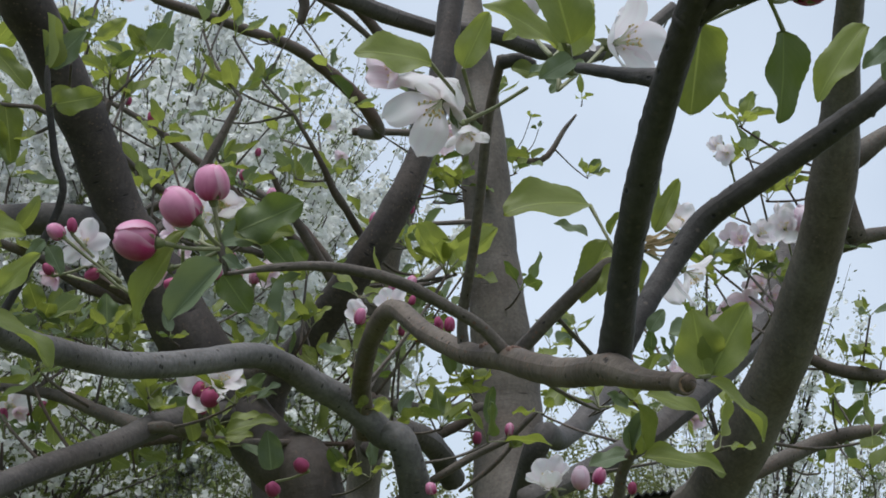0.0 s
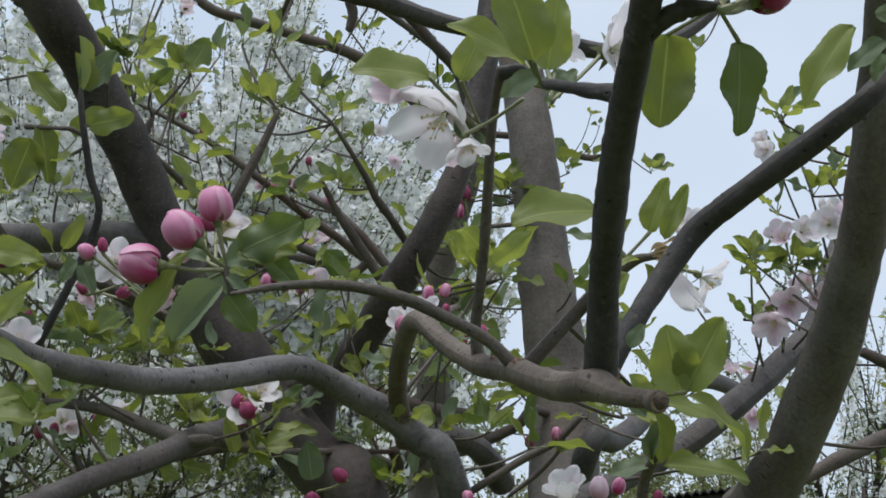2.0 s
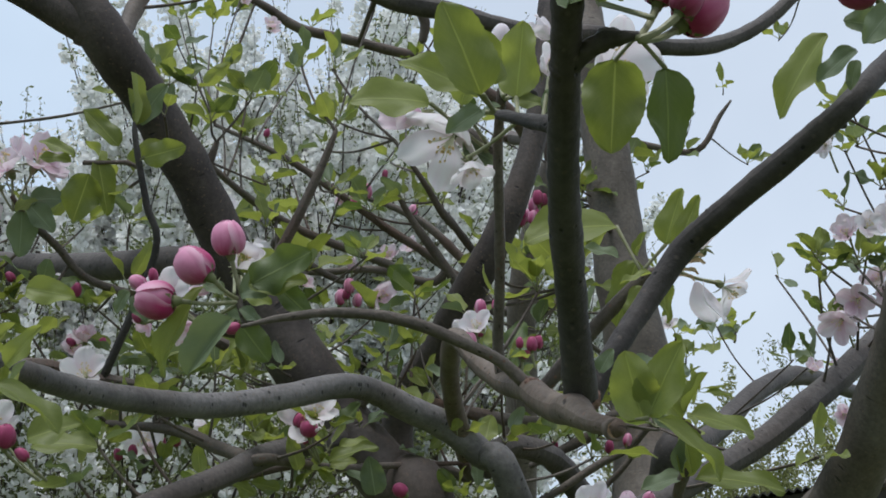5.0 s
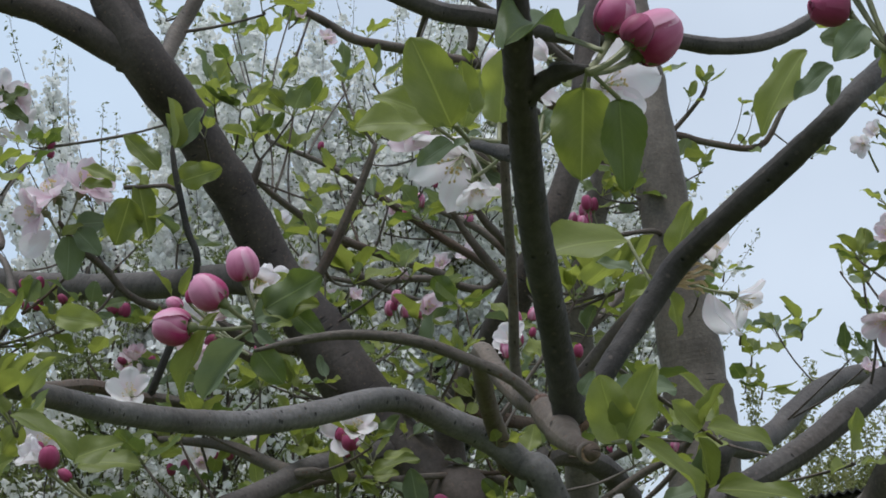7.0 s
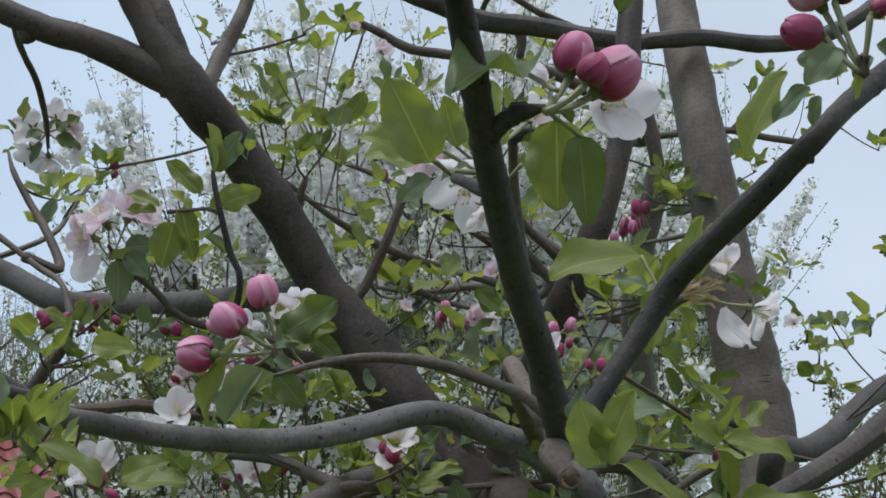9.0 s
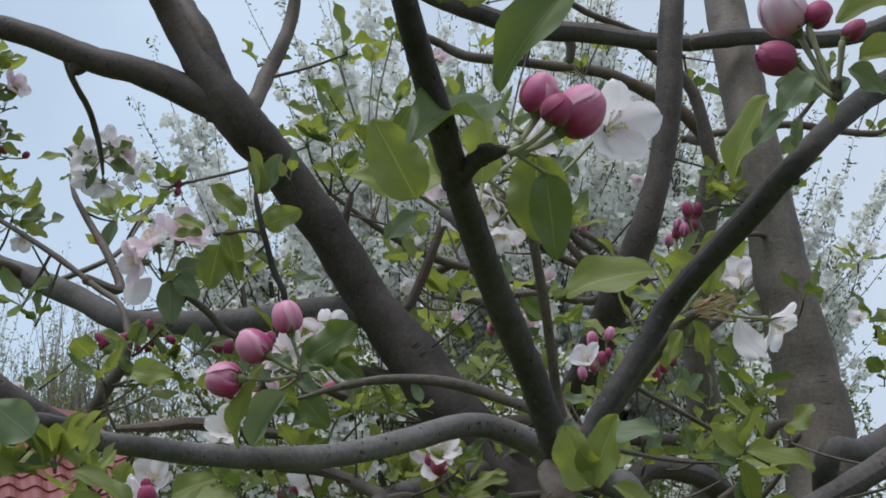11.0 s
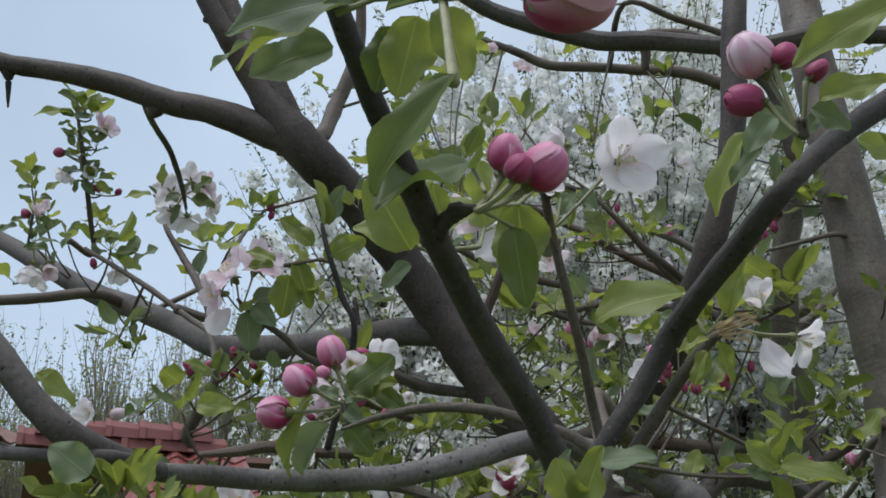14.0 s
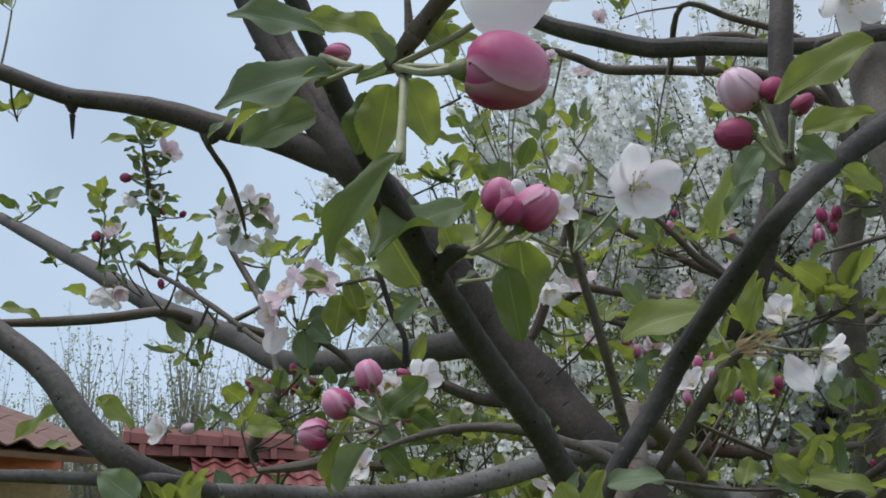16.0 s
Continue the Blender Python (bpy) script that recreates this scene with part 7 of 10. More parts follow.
leaf((-0.5705, 1.1346, 2.0692), (-0.5473, 1.1377, 2.0744), (-0.1, -0.9, 0.35), 0, LEAF_DARK, 0.85)
stalk((-0.5710, 1.1356, 2.0654), (-0.5705, 1.1346, 2.0692), 0.0008, apple, STALK, 0.0000)
leaf((-0.5568, 1.1395, 2.0618), (-0.5422, 1.1463, 2.0482), (-0.1, -0.9, 0.35), 0, LEAF, 0.85)
stalk((-0.5704, 1.1379, 2.0579), (-0.5568, 1.1395, 2.0618), 0.0008, apple, STALK, 0.0000)
leaf((-0.5817, 1.1230, 2.1015), (-0.5861, 1.1174, 2.1177), (0.1, -0.9, 0.35), 0, LEAF_DARK, 0.85)
stalk((-0.5733, 1.1257, 2.0978), (-0.5817, 1.1230, 2.1015), 0.0008, apple, STALK, 0.0000)
blossom((-0.5516, 1.1238, 2.1192), (0.75, -0.20, 0.20), 0.0440, 0.50, PETAL_BLUSH, apple, 138, 5, (-0.5750, 1.1183, 2.1221), ())
blossom((-0.5882, 1.1307, 2.0702), (-0.50, 0.35, -0.80), 0.0260, 0.60, PETAL_WHITE, apple, 173, 5, (-0.5717, 1.1325, 2.0754), ())
bud((-0.5929, 1.1233, 2.0926), (-0.6049, 1.1202, 2.0950), PETAL_RED, 2, apple, (-0.5721, 1.1306, 2.0816), 174)
leaf((-0.6611, 1.1738, 2.0775), (-0.6755, 1.1655, 2.0962), (0.1, -0.85, 0.45), 0, LEAF, 0.85)
leaf((-0.6568, 1.1766, 2.0710), (-0.6520, 1.1724, 2.0886), (-0.15, -0.85, 0.45), 0, LEAF, 0.85)
leaf((-0.6449, 1.1795, 2.0692), (-0.6232, 1.1807, 2.0798), (-0.15, -0.85, 0.45), 0, LEAF, 0.85)
leaf((-0.6613, 1.1751, 2.0729), (-0.6779, 1.1718, 2.0728), (0.1, -0.85, 0.45), 0, LEAF_DARK, 0.85)
leaf((-0.6504, 1.1797, 2.0646), (-0.6374, 1.1839, 2.0589), (-0.15, -0.85, 0.45), 0, LEAF_DARK, 0.85)
leaf((-0.6675, 1.1839, 2.0384), (-0.6876, 1.1812, 2.0337), (0.1, -0.85, 0.45), 0, LEAF_DEEP_SHADED, 0.85)
leaf((-0.6530, 1.1873, 2.0366), (-0.6347, 1.1924, 2.0316), (-0.15, -0.85, 0.45), 0, LEAF_DEEP_SHADED, 0.85)
leaf((-0.6799, 1.1843, 2.0286), (-0.7033, 1.1811, 2.0232), (0.1, -0.85, 0.45), 0, LEAF_DARK, 0.85)
leaf((-0.6602, 1.1891, 2.0255), (-0.6437, 1.1933, 2.0224), (-0.15, -0.85, 0.45), 0, LEAF_DARK, 0.85)
leaf((-0.6446, 1.1988, 2.0029), (-0.6744, 1.1925, 2.0039), (0.1, -0.85, 0.45), 0, LEAF_DEEP_SHADED, 0.85)
leaf((-0.6281, 1.2020, 2.0031), (-0.6154, 1.1996, 2.0201), (-0.15, -0.85, 0.45), 0, LEAF_DARK, 0.85)
leaf((-0.6348, 1.2016, 1.9998), (-0.6410, 1.2061, 1.9802), (-0.15, -0.85, 0.45), 0, LEAF_DARK, 0.85)
stalk((-0.6675, 1.1923, 2.0092), (-0.6607, 1.1843, 2.0417), 0.0018, apple, BARK_TWIG, 0.0000)
stalk((-0.6607, 1.1843, 2.0417), (-0.6555, 1.1774, 2.0691), 0.0013, apple, STALK, 0.0000)
blossom((-0.6542, 1.1859, 2.0405), (0.30, -0.50, 0.70), 0.0340, 0.80, PETAL_BLUSH, apple, 175, 5, (-0.6633, 1.1875, 2.0287), ())
bud((-0.6662, 1.1841, 2.0384), (-0.6724, 1.1801, 2.0481), PETAL_RED, 2, apple, (-0.6633, 1.1875, 2.0287), 176)
blossom((-0.6634, 1.2007, 1.9833), (-0.10, -0.20, -0.90), 0.0520, 0.75, PETAL_WHITE, apple, 177, 5, (-0.6612, 1.1955, 2.0028), ())
blossom((-0.6455, 1.2042, 1.9834), (0.40, -0.30, -0.80), 0.0400, 0.80, PETAL_BLUSH, apple, 178, 5, (-0.6480, 1.1981, 2.0029), ())
leaf((-0.5646, 1.1568, 2.0009), (-0.5421, 1.1598, 2.0061), (-0.15, -0.85, 0.45), 0, LEAF, 0.85)
leaf((-0.5521, 1.1607, 1.9961), (-0.5348, 1.1636, 1.9981), (-0.15, -0.85, 0.45), 0, LEAF_DEEP_SHADED, 0.85)
leaf((-0.5400, 1.1668, 1.9837), (-0.5144, 1.1711, 1.9864), (-0.15, -0.85, 0.45), 0, LEAF_DEEP_SHADED, 0.85)
leaf((-0.5358, 1.1697, 1.9762), (-0.5121, 1.1777, 1.9652), (-0.15, -0.85, 0.45), 0, LEAF, 0.85)
leaf((-0.5654, 1.1617, 1.9835), (-0.5495, 1.1645, 1.9849), (-0.15, -0.85, 0.45), 0, LEAF_DARK, 0.85)
leaf((-0.5593, 1.1642, 1.9791), (-0.5649, 1.1586, 1.9947), (-0.15, -0.85, 0.45), 0, LEAF_DARK, 0.85)
blossom((-0.5395, 1.1723, 1.9650), (0.30, -0.40, -0.75), 0.0360, 0.60, PETAL_WHITE, apple, 179, 5, (-0.5465, 1.1667, 1.9793), ())
bud((-0.5655, 1.1664, 1.9672), (-0.5663, 1.1630, 1.9785), PETAL_RED, 1, apple, (-0.5531, 1.1667, 1.9748), 180)
bud((-0.5914, 1.1232, 2.0925), (-0.6021, 1.1203, 2.0949), PETAL_RED, 0, apple, (-0.5727, 1.1292, 2.0846), 139)
blossom((-0.5954, 1.1380, 2.0753), (-0.51, -0.57, -0.65), 0.0294, 0.50, PETAL_WHITE, apple, 140, 5, None, ())
blossom((-0.8302, 1.4981, 2.0611), (-0.20, -0.34, -0.92), 0.0626, 0.30, PETAL_WHITE, apple, 141, 5, None, ())
blossom((-0.7963, 1.4317, 2.1303), (0.43, -0.77, 0.47), 0.0365, 0.60, PETAL_BLUSH, apple, 142, 5, None, ())
bud((-0.8205, 1.4292, 2.1223), (-0.8223, 1.4250, 2.1355), PETAL_RED, 1, apple, None, 143)
bud((-0.5975, 1.2976, 1.9988), (-0.5912, 1.3028, 1.9851), PETAL_BLUSH, 1, apple, None, 144)
blossom((-0.6019, 1.2661, 1.8122), (-0.36, -0.93, 0.03), 0.0508, 0.50, PETAL_WHITE, apple, 145, 5, None, ())
bud((-0.5773, 1.2608, 1.8110), (-0.5574, 1.2638, 1.8144), PETAL_BLUSH, 1, apple, None, 146)
bud((-0.5829, 1.7944, 2.2333), (-0.5840, 1.7891, 2.2510), PETAL_RED, 0, apple, None, 147)
bud((-0.5853, 1.7974, 2.2212), (-0.5809, 1.7945, 2.2343), PETAL_RED, 0, apple, None, 148)
bud((-0.3550, 0.9769, 1.8098), (-0.3624, 0.9732, 1.8173), PETAL_RED, 1, apple, None, 149)
bud((-0.3500, 0.9786, 1.8073), (-0.3494, 0.9751, 1.8199), PETAL_RED, 1, apple, None, 149)
bud((-0.3447, 0.9789, 1.8099), (-0.3341, 0.9788, 1.8175), PETAL_RED, 1, apple, None, 149)
bud((-0.3245, 0.9851, 1.8025), (-0.3282, 0.9822, 1.8100), PETAL_RED, 1, apple, None, 149)
bud((-0.3193, 0.9858, 1.8036), (-0.3137, 0.9843, 1.8127), PETAL_RED, 1, apple, None, 149)
bud((-0.3578, 0.9778, 1.8047), (-0.3521, 0.9753, 1.8174), PETAL_RED, 1, apple, None, 149)

# flowers and buds deep in the crown
bud((0.2197, 1.4211, 2.0654), (0.2194, 1.4161, 2.0819), PETAL_RED, 1, apple, (0.2264, 1.4252, 2.0477), 825)
bud((0.2149, 1.4270, 2.0491), (0.2130, 1.4233, 2.0628), PETAL_RED, 1, apple, (0.2212, 1.4302, 2.0344), 815)
bud((0.2097, 1.4297, 2.0587), (0.2080, 1.4242, 2.0779), PETAL_BUD, 1, apple, (0.2150, 1.4357, 2.0377), 1080)
bud((0.1958, 1.4322, 2.0498), (0.1950, 1.4279, 2.0649), PETAL_BUD, 1, apple, (0.2009, 1.4369, 2.0334), 1060)
bud((-0.0194, 1.1714, 1.8705), (-0.0202, 1.1670, 1.8859), PETAL_BUD, 1, apple, (-0.0151, 1.1762, 1.8537), 745)
bud((-0.0102, 1.1749, 1.8582), (-0.0103, 1.1711, 1.8715), PETAL_BUD, 1, apple, (-0.0061, 1.1790, 1.8439), 760)
bud((-0.0220, 1.1732, 1.8643), (-0.0214, 1.1700, 1.8754), PETAL_RED, 1, apple, (-0.0179, 1.1766, 1.8524), 740)
bud((-0.0161, 1.5301, 2.0711), (-0.0179, 1.5242, 2.0915), PETAL_BUD, 1, apple, (-0.0104, 1.5365, 2.0487), 765)
bud((0.0847, 1.8231, 2.1638), (0.0845, 1.8169, 2.1845), PETAL_BUD, 1, apple, (0.0931, 1.8282, 2.1416), 580)
bud((-0.1150, 1.4723, 2.1202), (-0.1170, 1.4685, 2.1338), PETAL_RED, 1, apple, (-0.1088, 1.4755, 2.1055), 360)
bud((0.0187, 1.4531, 2.0940), (0.0193, 1.4497, 2.1051), PETAL_RED, 1, apple, (0.0246, 1.4555, 2.0823), 545)
bud((0.1601, 1.1827, 1.8312), (0.1607, 1.1795, 1.8423), PETAL_RED, 1, apple, (0.1641, 1.1861, 1.8193), 1055)
bud((-0.1517, 1.6939, 2.2254), (-0.1498, 1.6900, 2.2388), PETAL_RED, 1, apple, (-0.1459, 1.6979, 2.2112), 615)
bud((0.0782, 0.9127, 1.7816), (0.0792, 0.9096, 1.7929), PETAL_RED, 1, apple, (0.0803, 0.9167, 1.7692), 1180)
bud((0.0019, 1.5966, 2.1122), (0.0020, 1.5908, 2.1325), PETAL_BUD, 1, apple, (0.0056, 1.6039, 2.0900), 1080)
bud((0.0177, 1.6002, 2.1108), (0.0168, 1.5955, 2.1264), PETAL_BUD, 1, apple, (0.0217, 1.6060, 2.0937), 1100)
bud((0.2122, 1.4372, 2.0582), (0.2125, 1.4314, 2.0789), PETAL_BUD, 1, apple, (0.2161, 1.4442, 2.0356), 1270)
bud((0.1942, 1.4396, 2.0413), (0.1966, 1.4345, 2.0607), PETAL_RED, 1, apple, (0.1981, 1.4462, 2.0202), 1245)
bud((0.0035, 1.1535, 1.8534), (0.0026, 1.1489, 1.8688), PETAL_BUD, 1, apple, (0.0067, 1.1587, 1.8365), 960)
bud((-0.0266, 1.2363, 1.8729), (-0.0264, 1.2315, 1.8895), PETAL_BUD, 1, apple, (-0.0237, 1.2422, 1.8545), 1010)
bud((-0.0135, 1.4252, 1.9618), (-0.0149, 1.4201, 1.9783), PETAL_BLUSH, 1, apple, (-0.0101, 1.4311, 1.9437), 1050)
bud((0.2630, 1.2272, 1.7388), (0.2625, 1.2232, 1.7520), PETAL_RED, 1, apple, (0.2657, 1.2319, 1.7243), 1520)
bud((0.2262, 1.3224, 1.7507), (0.2248, 1.3193, 1.7602), PETAL_RED, 1, apple, (0.2294, 1.3261, 1.7403), 1435)
bud((-0.1889, 1.0350, 1.6815), (-0.1901, 1.0318, 1.6927), PETAL_RED, 1, apple, (-0.1846, 1.0378, 1.6693), 95)
bud((-0.1997, 1.0380, 1.6789), (-0.2025, 1.0354, 1.6892), PETAL_RED, 1, apple, (-0.1955, 1.0406, 1.6676), 70)
bud((-0.1629, 1.1157, 1.7016), (-0.1650, 1.1125, 1.7126), PETAL_RED, 1, apple, (-0.1592, 1.1191, 1.6895), 455)
bud((-0.1759, 1.1164, 1.6990), (-0.1764, 1.1136, 1.7091), PETAL_RED, 1, apple, (-0.1722, 1.1196, 1.6880), 430)
bud((0.2222, 1.5532, 2.0861), (0.2250, 1.5487, 2.1038), PETAL_BUD, 1, apple, (0.2251, 1.5598, 2.0668), 1475)
bud((0.1948, 1.5523, 2.0641), (0.1976, 1.5478, 2.0817), PETAL_BUD, 1, apple, (0.1977, 1.5588, 2.0448), 1440)
bud((0.1238, 0.9709, 1.7787), (0.1258, 0.9673, 1.7924), PETAL_RED, 1, apple, (0.1255, 0.9758, 1.7635), 1370)
bud((0.1977, 1.3295, 2.0358), (0.1937, 1.3248, 2.0536), PETAL_RED, 1, apple, (0.2038, 1.3344, 2.0164), 910)
bud((0.1934, 1.3366, 2.0136), (0.1923, 1.3318, 2.0303), PETAL_BUD, 1, apple, (0.1994, 1.3411, 1.9956), 900)
bud((0.0699, 0.8431, 1.7824), (0.0678, 0.8399, 1.7940), PETAL_BUD, 1, apple, (0.0737, 0.8463, 1.7697), 820)
bud((0.0996, 0.7962, 1.7497), (0.0982, 0.7934, 1.7599), PETAL_RED, 1, apple, (0.1031, 0.7990, 1.7386), 912)
blossom((0.0341, 1.4498, 1.9881), (-0.38, -0.81, 0.45), 0.0393, 0.60, PETAL_BLUSH, apple, 1310, 5, None, ())
blossom((0.0072, 1.2233, 1.8709), (0.26, -0.89, 0.37), 0.0417, 0.60, PETAL_WHITE, apple, 1360, 5, None, ())
blossom((-0.0998, 1.4623, 1.9442), (-0.35, -0.94, 0.00), 0.0250, 0.60, PETAL_BLUSH, apple, 1175, 5, None, ())
blossom((-0.1834, 1.5345, 2.0554), (0.36, -0.86, 0.37), 0.0420, 0.60, PETAL_WHITE, apple, 955, 5, None, ())
blossom((-0.0336, 1.5694, 2.0965), (0.16, -0.97, -0.18), 0.0305, 0.60, PETAL_BLUSH, apple, 790, 5, None, ())
blossom((0.0841, 1.7601, 2.0913), (-0.66, -0.69, 0.29), 0.0429, 0.60, PETAL_BLUSH, apple, 1005, 5, None, ())
blossom((0.0378, 1.5958, 1.9620), (-0.53, -0.82, -0.23), 0.0458, 0.60, PETAL_WHITE, apple, 1050, 5, None, ())
blossom((0.1682, 1.7058, 2.2139), (-0.24, -0.86, -0.44), 0.0300, 0.60, PETAL_BLUSH, apple, 985, 5, None, ())
blossom((-0.1931, 2.1050, 2.6060), (0.19, -0.79, 0.58), 0.0439, 0.60, PETAL_BLUSH, apple, 705, 5, None, ())
blossom((-0.2500, 2.0936, 2.6456), (0.49, -0.84, 0.21), 0.0384, 0.60, PETAL_BLUSH, apple, 615, 5, None, ())
blossom((0.3791, 0.9086, 1.8941), (-0.62, -0.77, 0.16), 0.0334, 0.60, PETAL_BLUSH, apple, 1800, 5, None, ())
blossom((0.3572, 0.9163, 1.8832), (-0.37, -0.81, -0.44), 0.0167, 0.60, PETAL_BUD, apple, 1770, 5, None, ())
blossom((0.4017, 0.8791, 1.9061), (0.25, -0.90, 0.36), 0.0374, 0.60, PETAL_WHITE, apple, 1840, 5, None, ())
blossom((0.3801, 0.9258, 1.8366), (0.05, -0.91, -0.41), 0.0429, 0.60, PETAL_BLUSH, apple, 1910, 5, None, ())
blossom((0.4081, 0.9146, 1.8549), (-0.65, -0.60, 0.47), 0.0334, 0.60, PETAL_BLUSH, apple, 1940, 5, None, ())
blossom((0.3988, 0.9767, 2.0073), (-0.66, -0.69, 0.29), 0.0262, 0.60, PETAL_WHITE, apple, 1605, 5, None, ())
blossom((0.4624, 1.1766, 1.8325), (0.17, -0.81, 0.56), 0.0268, 0.60, PETAL_BLUSH, apple, 1950, 5, None, ())
blossom((0.5166, 1.2371, 1.8489), (-0.60, -0.64, 0.48), 0.0248, 0.60, PETAL_BLUSH, apple, 2085, 5, None, ())
blossom((0.5504, 1.2966, 1.8101), (-0.35, -0.91, -0.22), 0.0354, 0.60, PETAL_BLUSH, apple, 2175, 5, None, ())
blossom((0.5177, 1.8540, 2.0300), (-0.50, -0.81, 0.31), 0.0408, 0.60, PETAL_WHITE, apple, 1925, 5, None, ())
blossom((0.0105, 1.1411, 1.8613), (0.26, -0.96, 0.02), 0.0401, 0.60, PETAL_BLUSH, apple, 1660, 5, None, ())
blossom((-0.1218, 1.2047, 1.9161), (0.70, -0.72, 0.02), 0.0341, 0.60, PETAL_WHITE, apple, 1390, 5, None, ())
blossom((-0.2096, 2.3353, 2.7093), (0.54, -0.76, 0.35), 0.0496, 0.60, PETAL_BLUSH, apple, 1055, 5, None, ())
blossom((-0.0667, 1.2110, 1.8845), (0.55, -0.69, 0.46), 0.0248, 0.60, PETAL_BLUSH, apple, 1645, 5, None, ())
blossom((-0.1071, 1.7580, 2.5473), (0.33, -0.94, 0.02), 0.0382, 0.60, PETAL_BLUSH, apple, 1095, 5, None, ())
blossom((0.1069, 1.4975, 2.1683), (0.44, -0.87, 0.22), 0.0305, 0.60, PETAL_WHITE, apple, 1610, 5, None, ())
blossom((-0.1459, 1.1700, 1.7259), (0.05, -0.90, -0.43), 0.0343, 0.60, PETAL_WHITE, apple, 1530, 5, None, ())
blossom((-0.2051, 1.0350, 1.7129), (-0.15, -0.99, 0.02), 0.0367, 0.60, PETAL_WHITE, apple, 1490, 5, None, ())
blossom((-0.3867, 1.0815, 1.8207), (-0.08, -0.97, -0.21), 0.0262, 0.60, PETAL_WHITE, apple, 610, 5, None, ())
blossom((-0.2718, 1.0298, 1.8199), (0.02, -0.87, 0.50), 0.0225, 0.60, PETAL_WHITE, apple, 795, 5, None, ())
blossom((-0.1112, 1.3346, 1.9001), (-0.30, -0.79, 0.53), 0.0234, 0.60, PETAL_BLUSH, apple, 1390, 5, None, ())
blossom((-0.1970, 1.1880, 1.8123), (0.20, -0.98, 0.03), 0.0229, 0.60, PETAL_WHITE, apple, 1070, 5, None, ())
blossom((-0.2697, 0.9099, 1.8870), (0.80, 0.30, 0.35), 0.0420, 0.40, PETAL_BLUSH, apple, 300, 5, None, ())
blossom((-0.2535, 1.0469, 1.7713), (0.41, -0.91, 0.05), 0.0334, 0.60, PETAL_BLUSH, apple, 680, 5, None, ())
blossom((-0.1810, 1.0603, 1.6933), (0.34, -0.93, -0.16), 0.0191, 0.60, PETAL_BLUSH, apple, 995, 5, None, ())
blossom((0.3945, 0.8271, 1.8892), (-0.23, -0.81, 0.54), 0.0318, 0.50, PETAL_BLUSH, apple, 1502, 5, (0.4171, 0.8530, 1.8765), ())
blossom((0.3807, 0.8319, 1.8826), (-0.62, -0.78, -0.07), 0.0344, 0.50, PETAL_WHITE, apple, 1468, 5, (0.4029, 0.8579, 1.8697), ())
blossom((0.3600, 0.8384, 1.8750), (-0.01, -0.98, 0.18), 0.0291, 0.50, PETAL_WHITE, apple, 1418, 5, (0.3817, 0.8646, 1.8619), ())
blossom((0.3479, 0.8428, 1.8685), (-0.72, -0.63, 0.29), 0.0265, 0.50, PETAL_BLUSH, apple, 1388, 5, (0.3693, 0.8691, 1.8553), ())
blossom((0.3596, 0.8544, 1.8226), (-0.45, -0.75, -0.49), 0.0362, 0.50, PETAL_BLUSH, apple, 1400, 5, (0.3813, 0.8810, 1.8081), ())
blossom((0.3755, 0.8499, 1.8268), (0.21, -0.97, -0.13), 0.0326, 0.50, PETAL_BLUSH, apple, 1438, 5, (0.3976, 0.8764, 1.8124), ())
blossom((0.3495, 0.8610, 1.8077), (-0.60, -0.47, -0.65), 0.0379, 0.50, PETAL_BLUSH, apple, 1372, 5, (0.3709, 0.8878, 1.7928), ())
blossom((0.3256, 0.8271, 1.9350), (-0.67, -0.56, -0.49), 0.0229, 0.50, PETAL_WHITE, apple, 1358, 5, (0.3464, 0.8530, 1.9235), ())
spur((0.3584, 0.8518, 1.8493), (-0.18, -0.52, 0.83), 5, 0.0275, 1, (0.3719, 0.8042, 1.7987), False, LEAF)
spur((0.3766, 0.8497, 1.8443), (-0.18, -0.52, 0.83), 4, 0.0257, 2, (0.3729, 0.8081, 1.7953), False, LEAF)
spur((0.3407, 0.8690, 1.8397), (-0.18, -0.52, 0.83), 4, 0.0287, 3, (0.3757, 0.8207, 1.7848), False, LEAF)
spur((0.3362, 0.8746, 1.8593), (-0.18, -0.52, 0.83), 4, 0.0249, 4, (0.3731, 0.8087, 1.7948), False, LEAF)
spur((0.3456, 0.8399, 1.9672), (-0.18, -0.52, 0.83), 4, 0.0272, 5, (0.4264, 0.8298, 1.9364), False, LEAF)
spur((0.3844, 0.8354, 1.9210), (-0.18, -0.52, 0.83), 4, 0.0269, 6, (0.4329, 0.8563, 1.8816), False, LEAF)
spur((0.3511, 0.8845, 1.8167), (-0.18, -0.52, 0.83), 3, 0.0227, 7, (0.3619, 0.9292, 1.7642), False, LEAF)
bud((0.3959, 0.8251, 1.8772), (0.3891, 0.8192, 1.9013), PETAL_BLUSH, 2, apple, (0.4211, 0.8822, 1.8827), 151)

# leaves on the upright shoot and beside it
leaf((-0.1890, 0.8310, 1.8970), (-0.1945, 0.8210, 1.9336), (0.86, -0.51, -0.01), 6, LEAF, 0.45)
leaf((-0.1904, 0.8336, 1.9000), (-0.1965, 0.8277, 1.9236), (0.93, -0.32, 0.16), 7, LEAF, 0.40)
leaf((-0.1873, 0.8350, 1.9003), (-0.1683, 0.8229, 1.9274), (-0.30, -0.93, -0.21), 0, LEAF_DARK, 0.90)
leaf((-0.1796, 0.8311, 1.8731), (-0.1498, 0.8224, 1.8818), (-0.22, -0.96, -0.19), 4, LEAF, 0.85)
stalk((-0.1831, 0.8373, 1.8723), (-0.1789, 0.8308, 1.8736), 0.0010, apple, STALK, 0.0000)
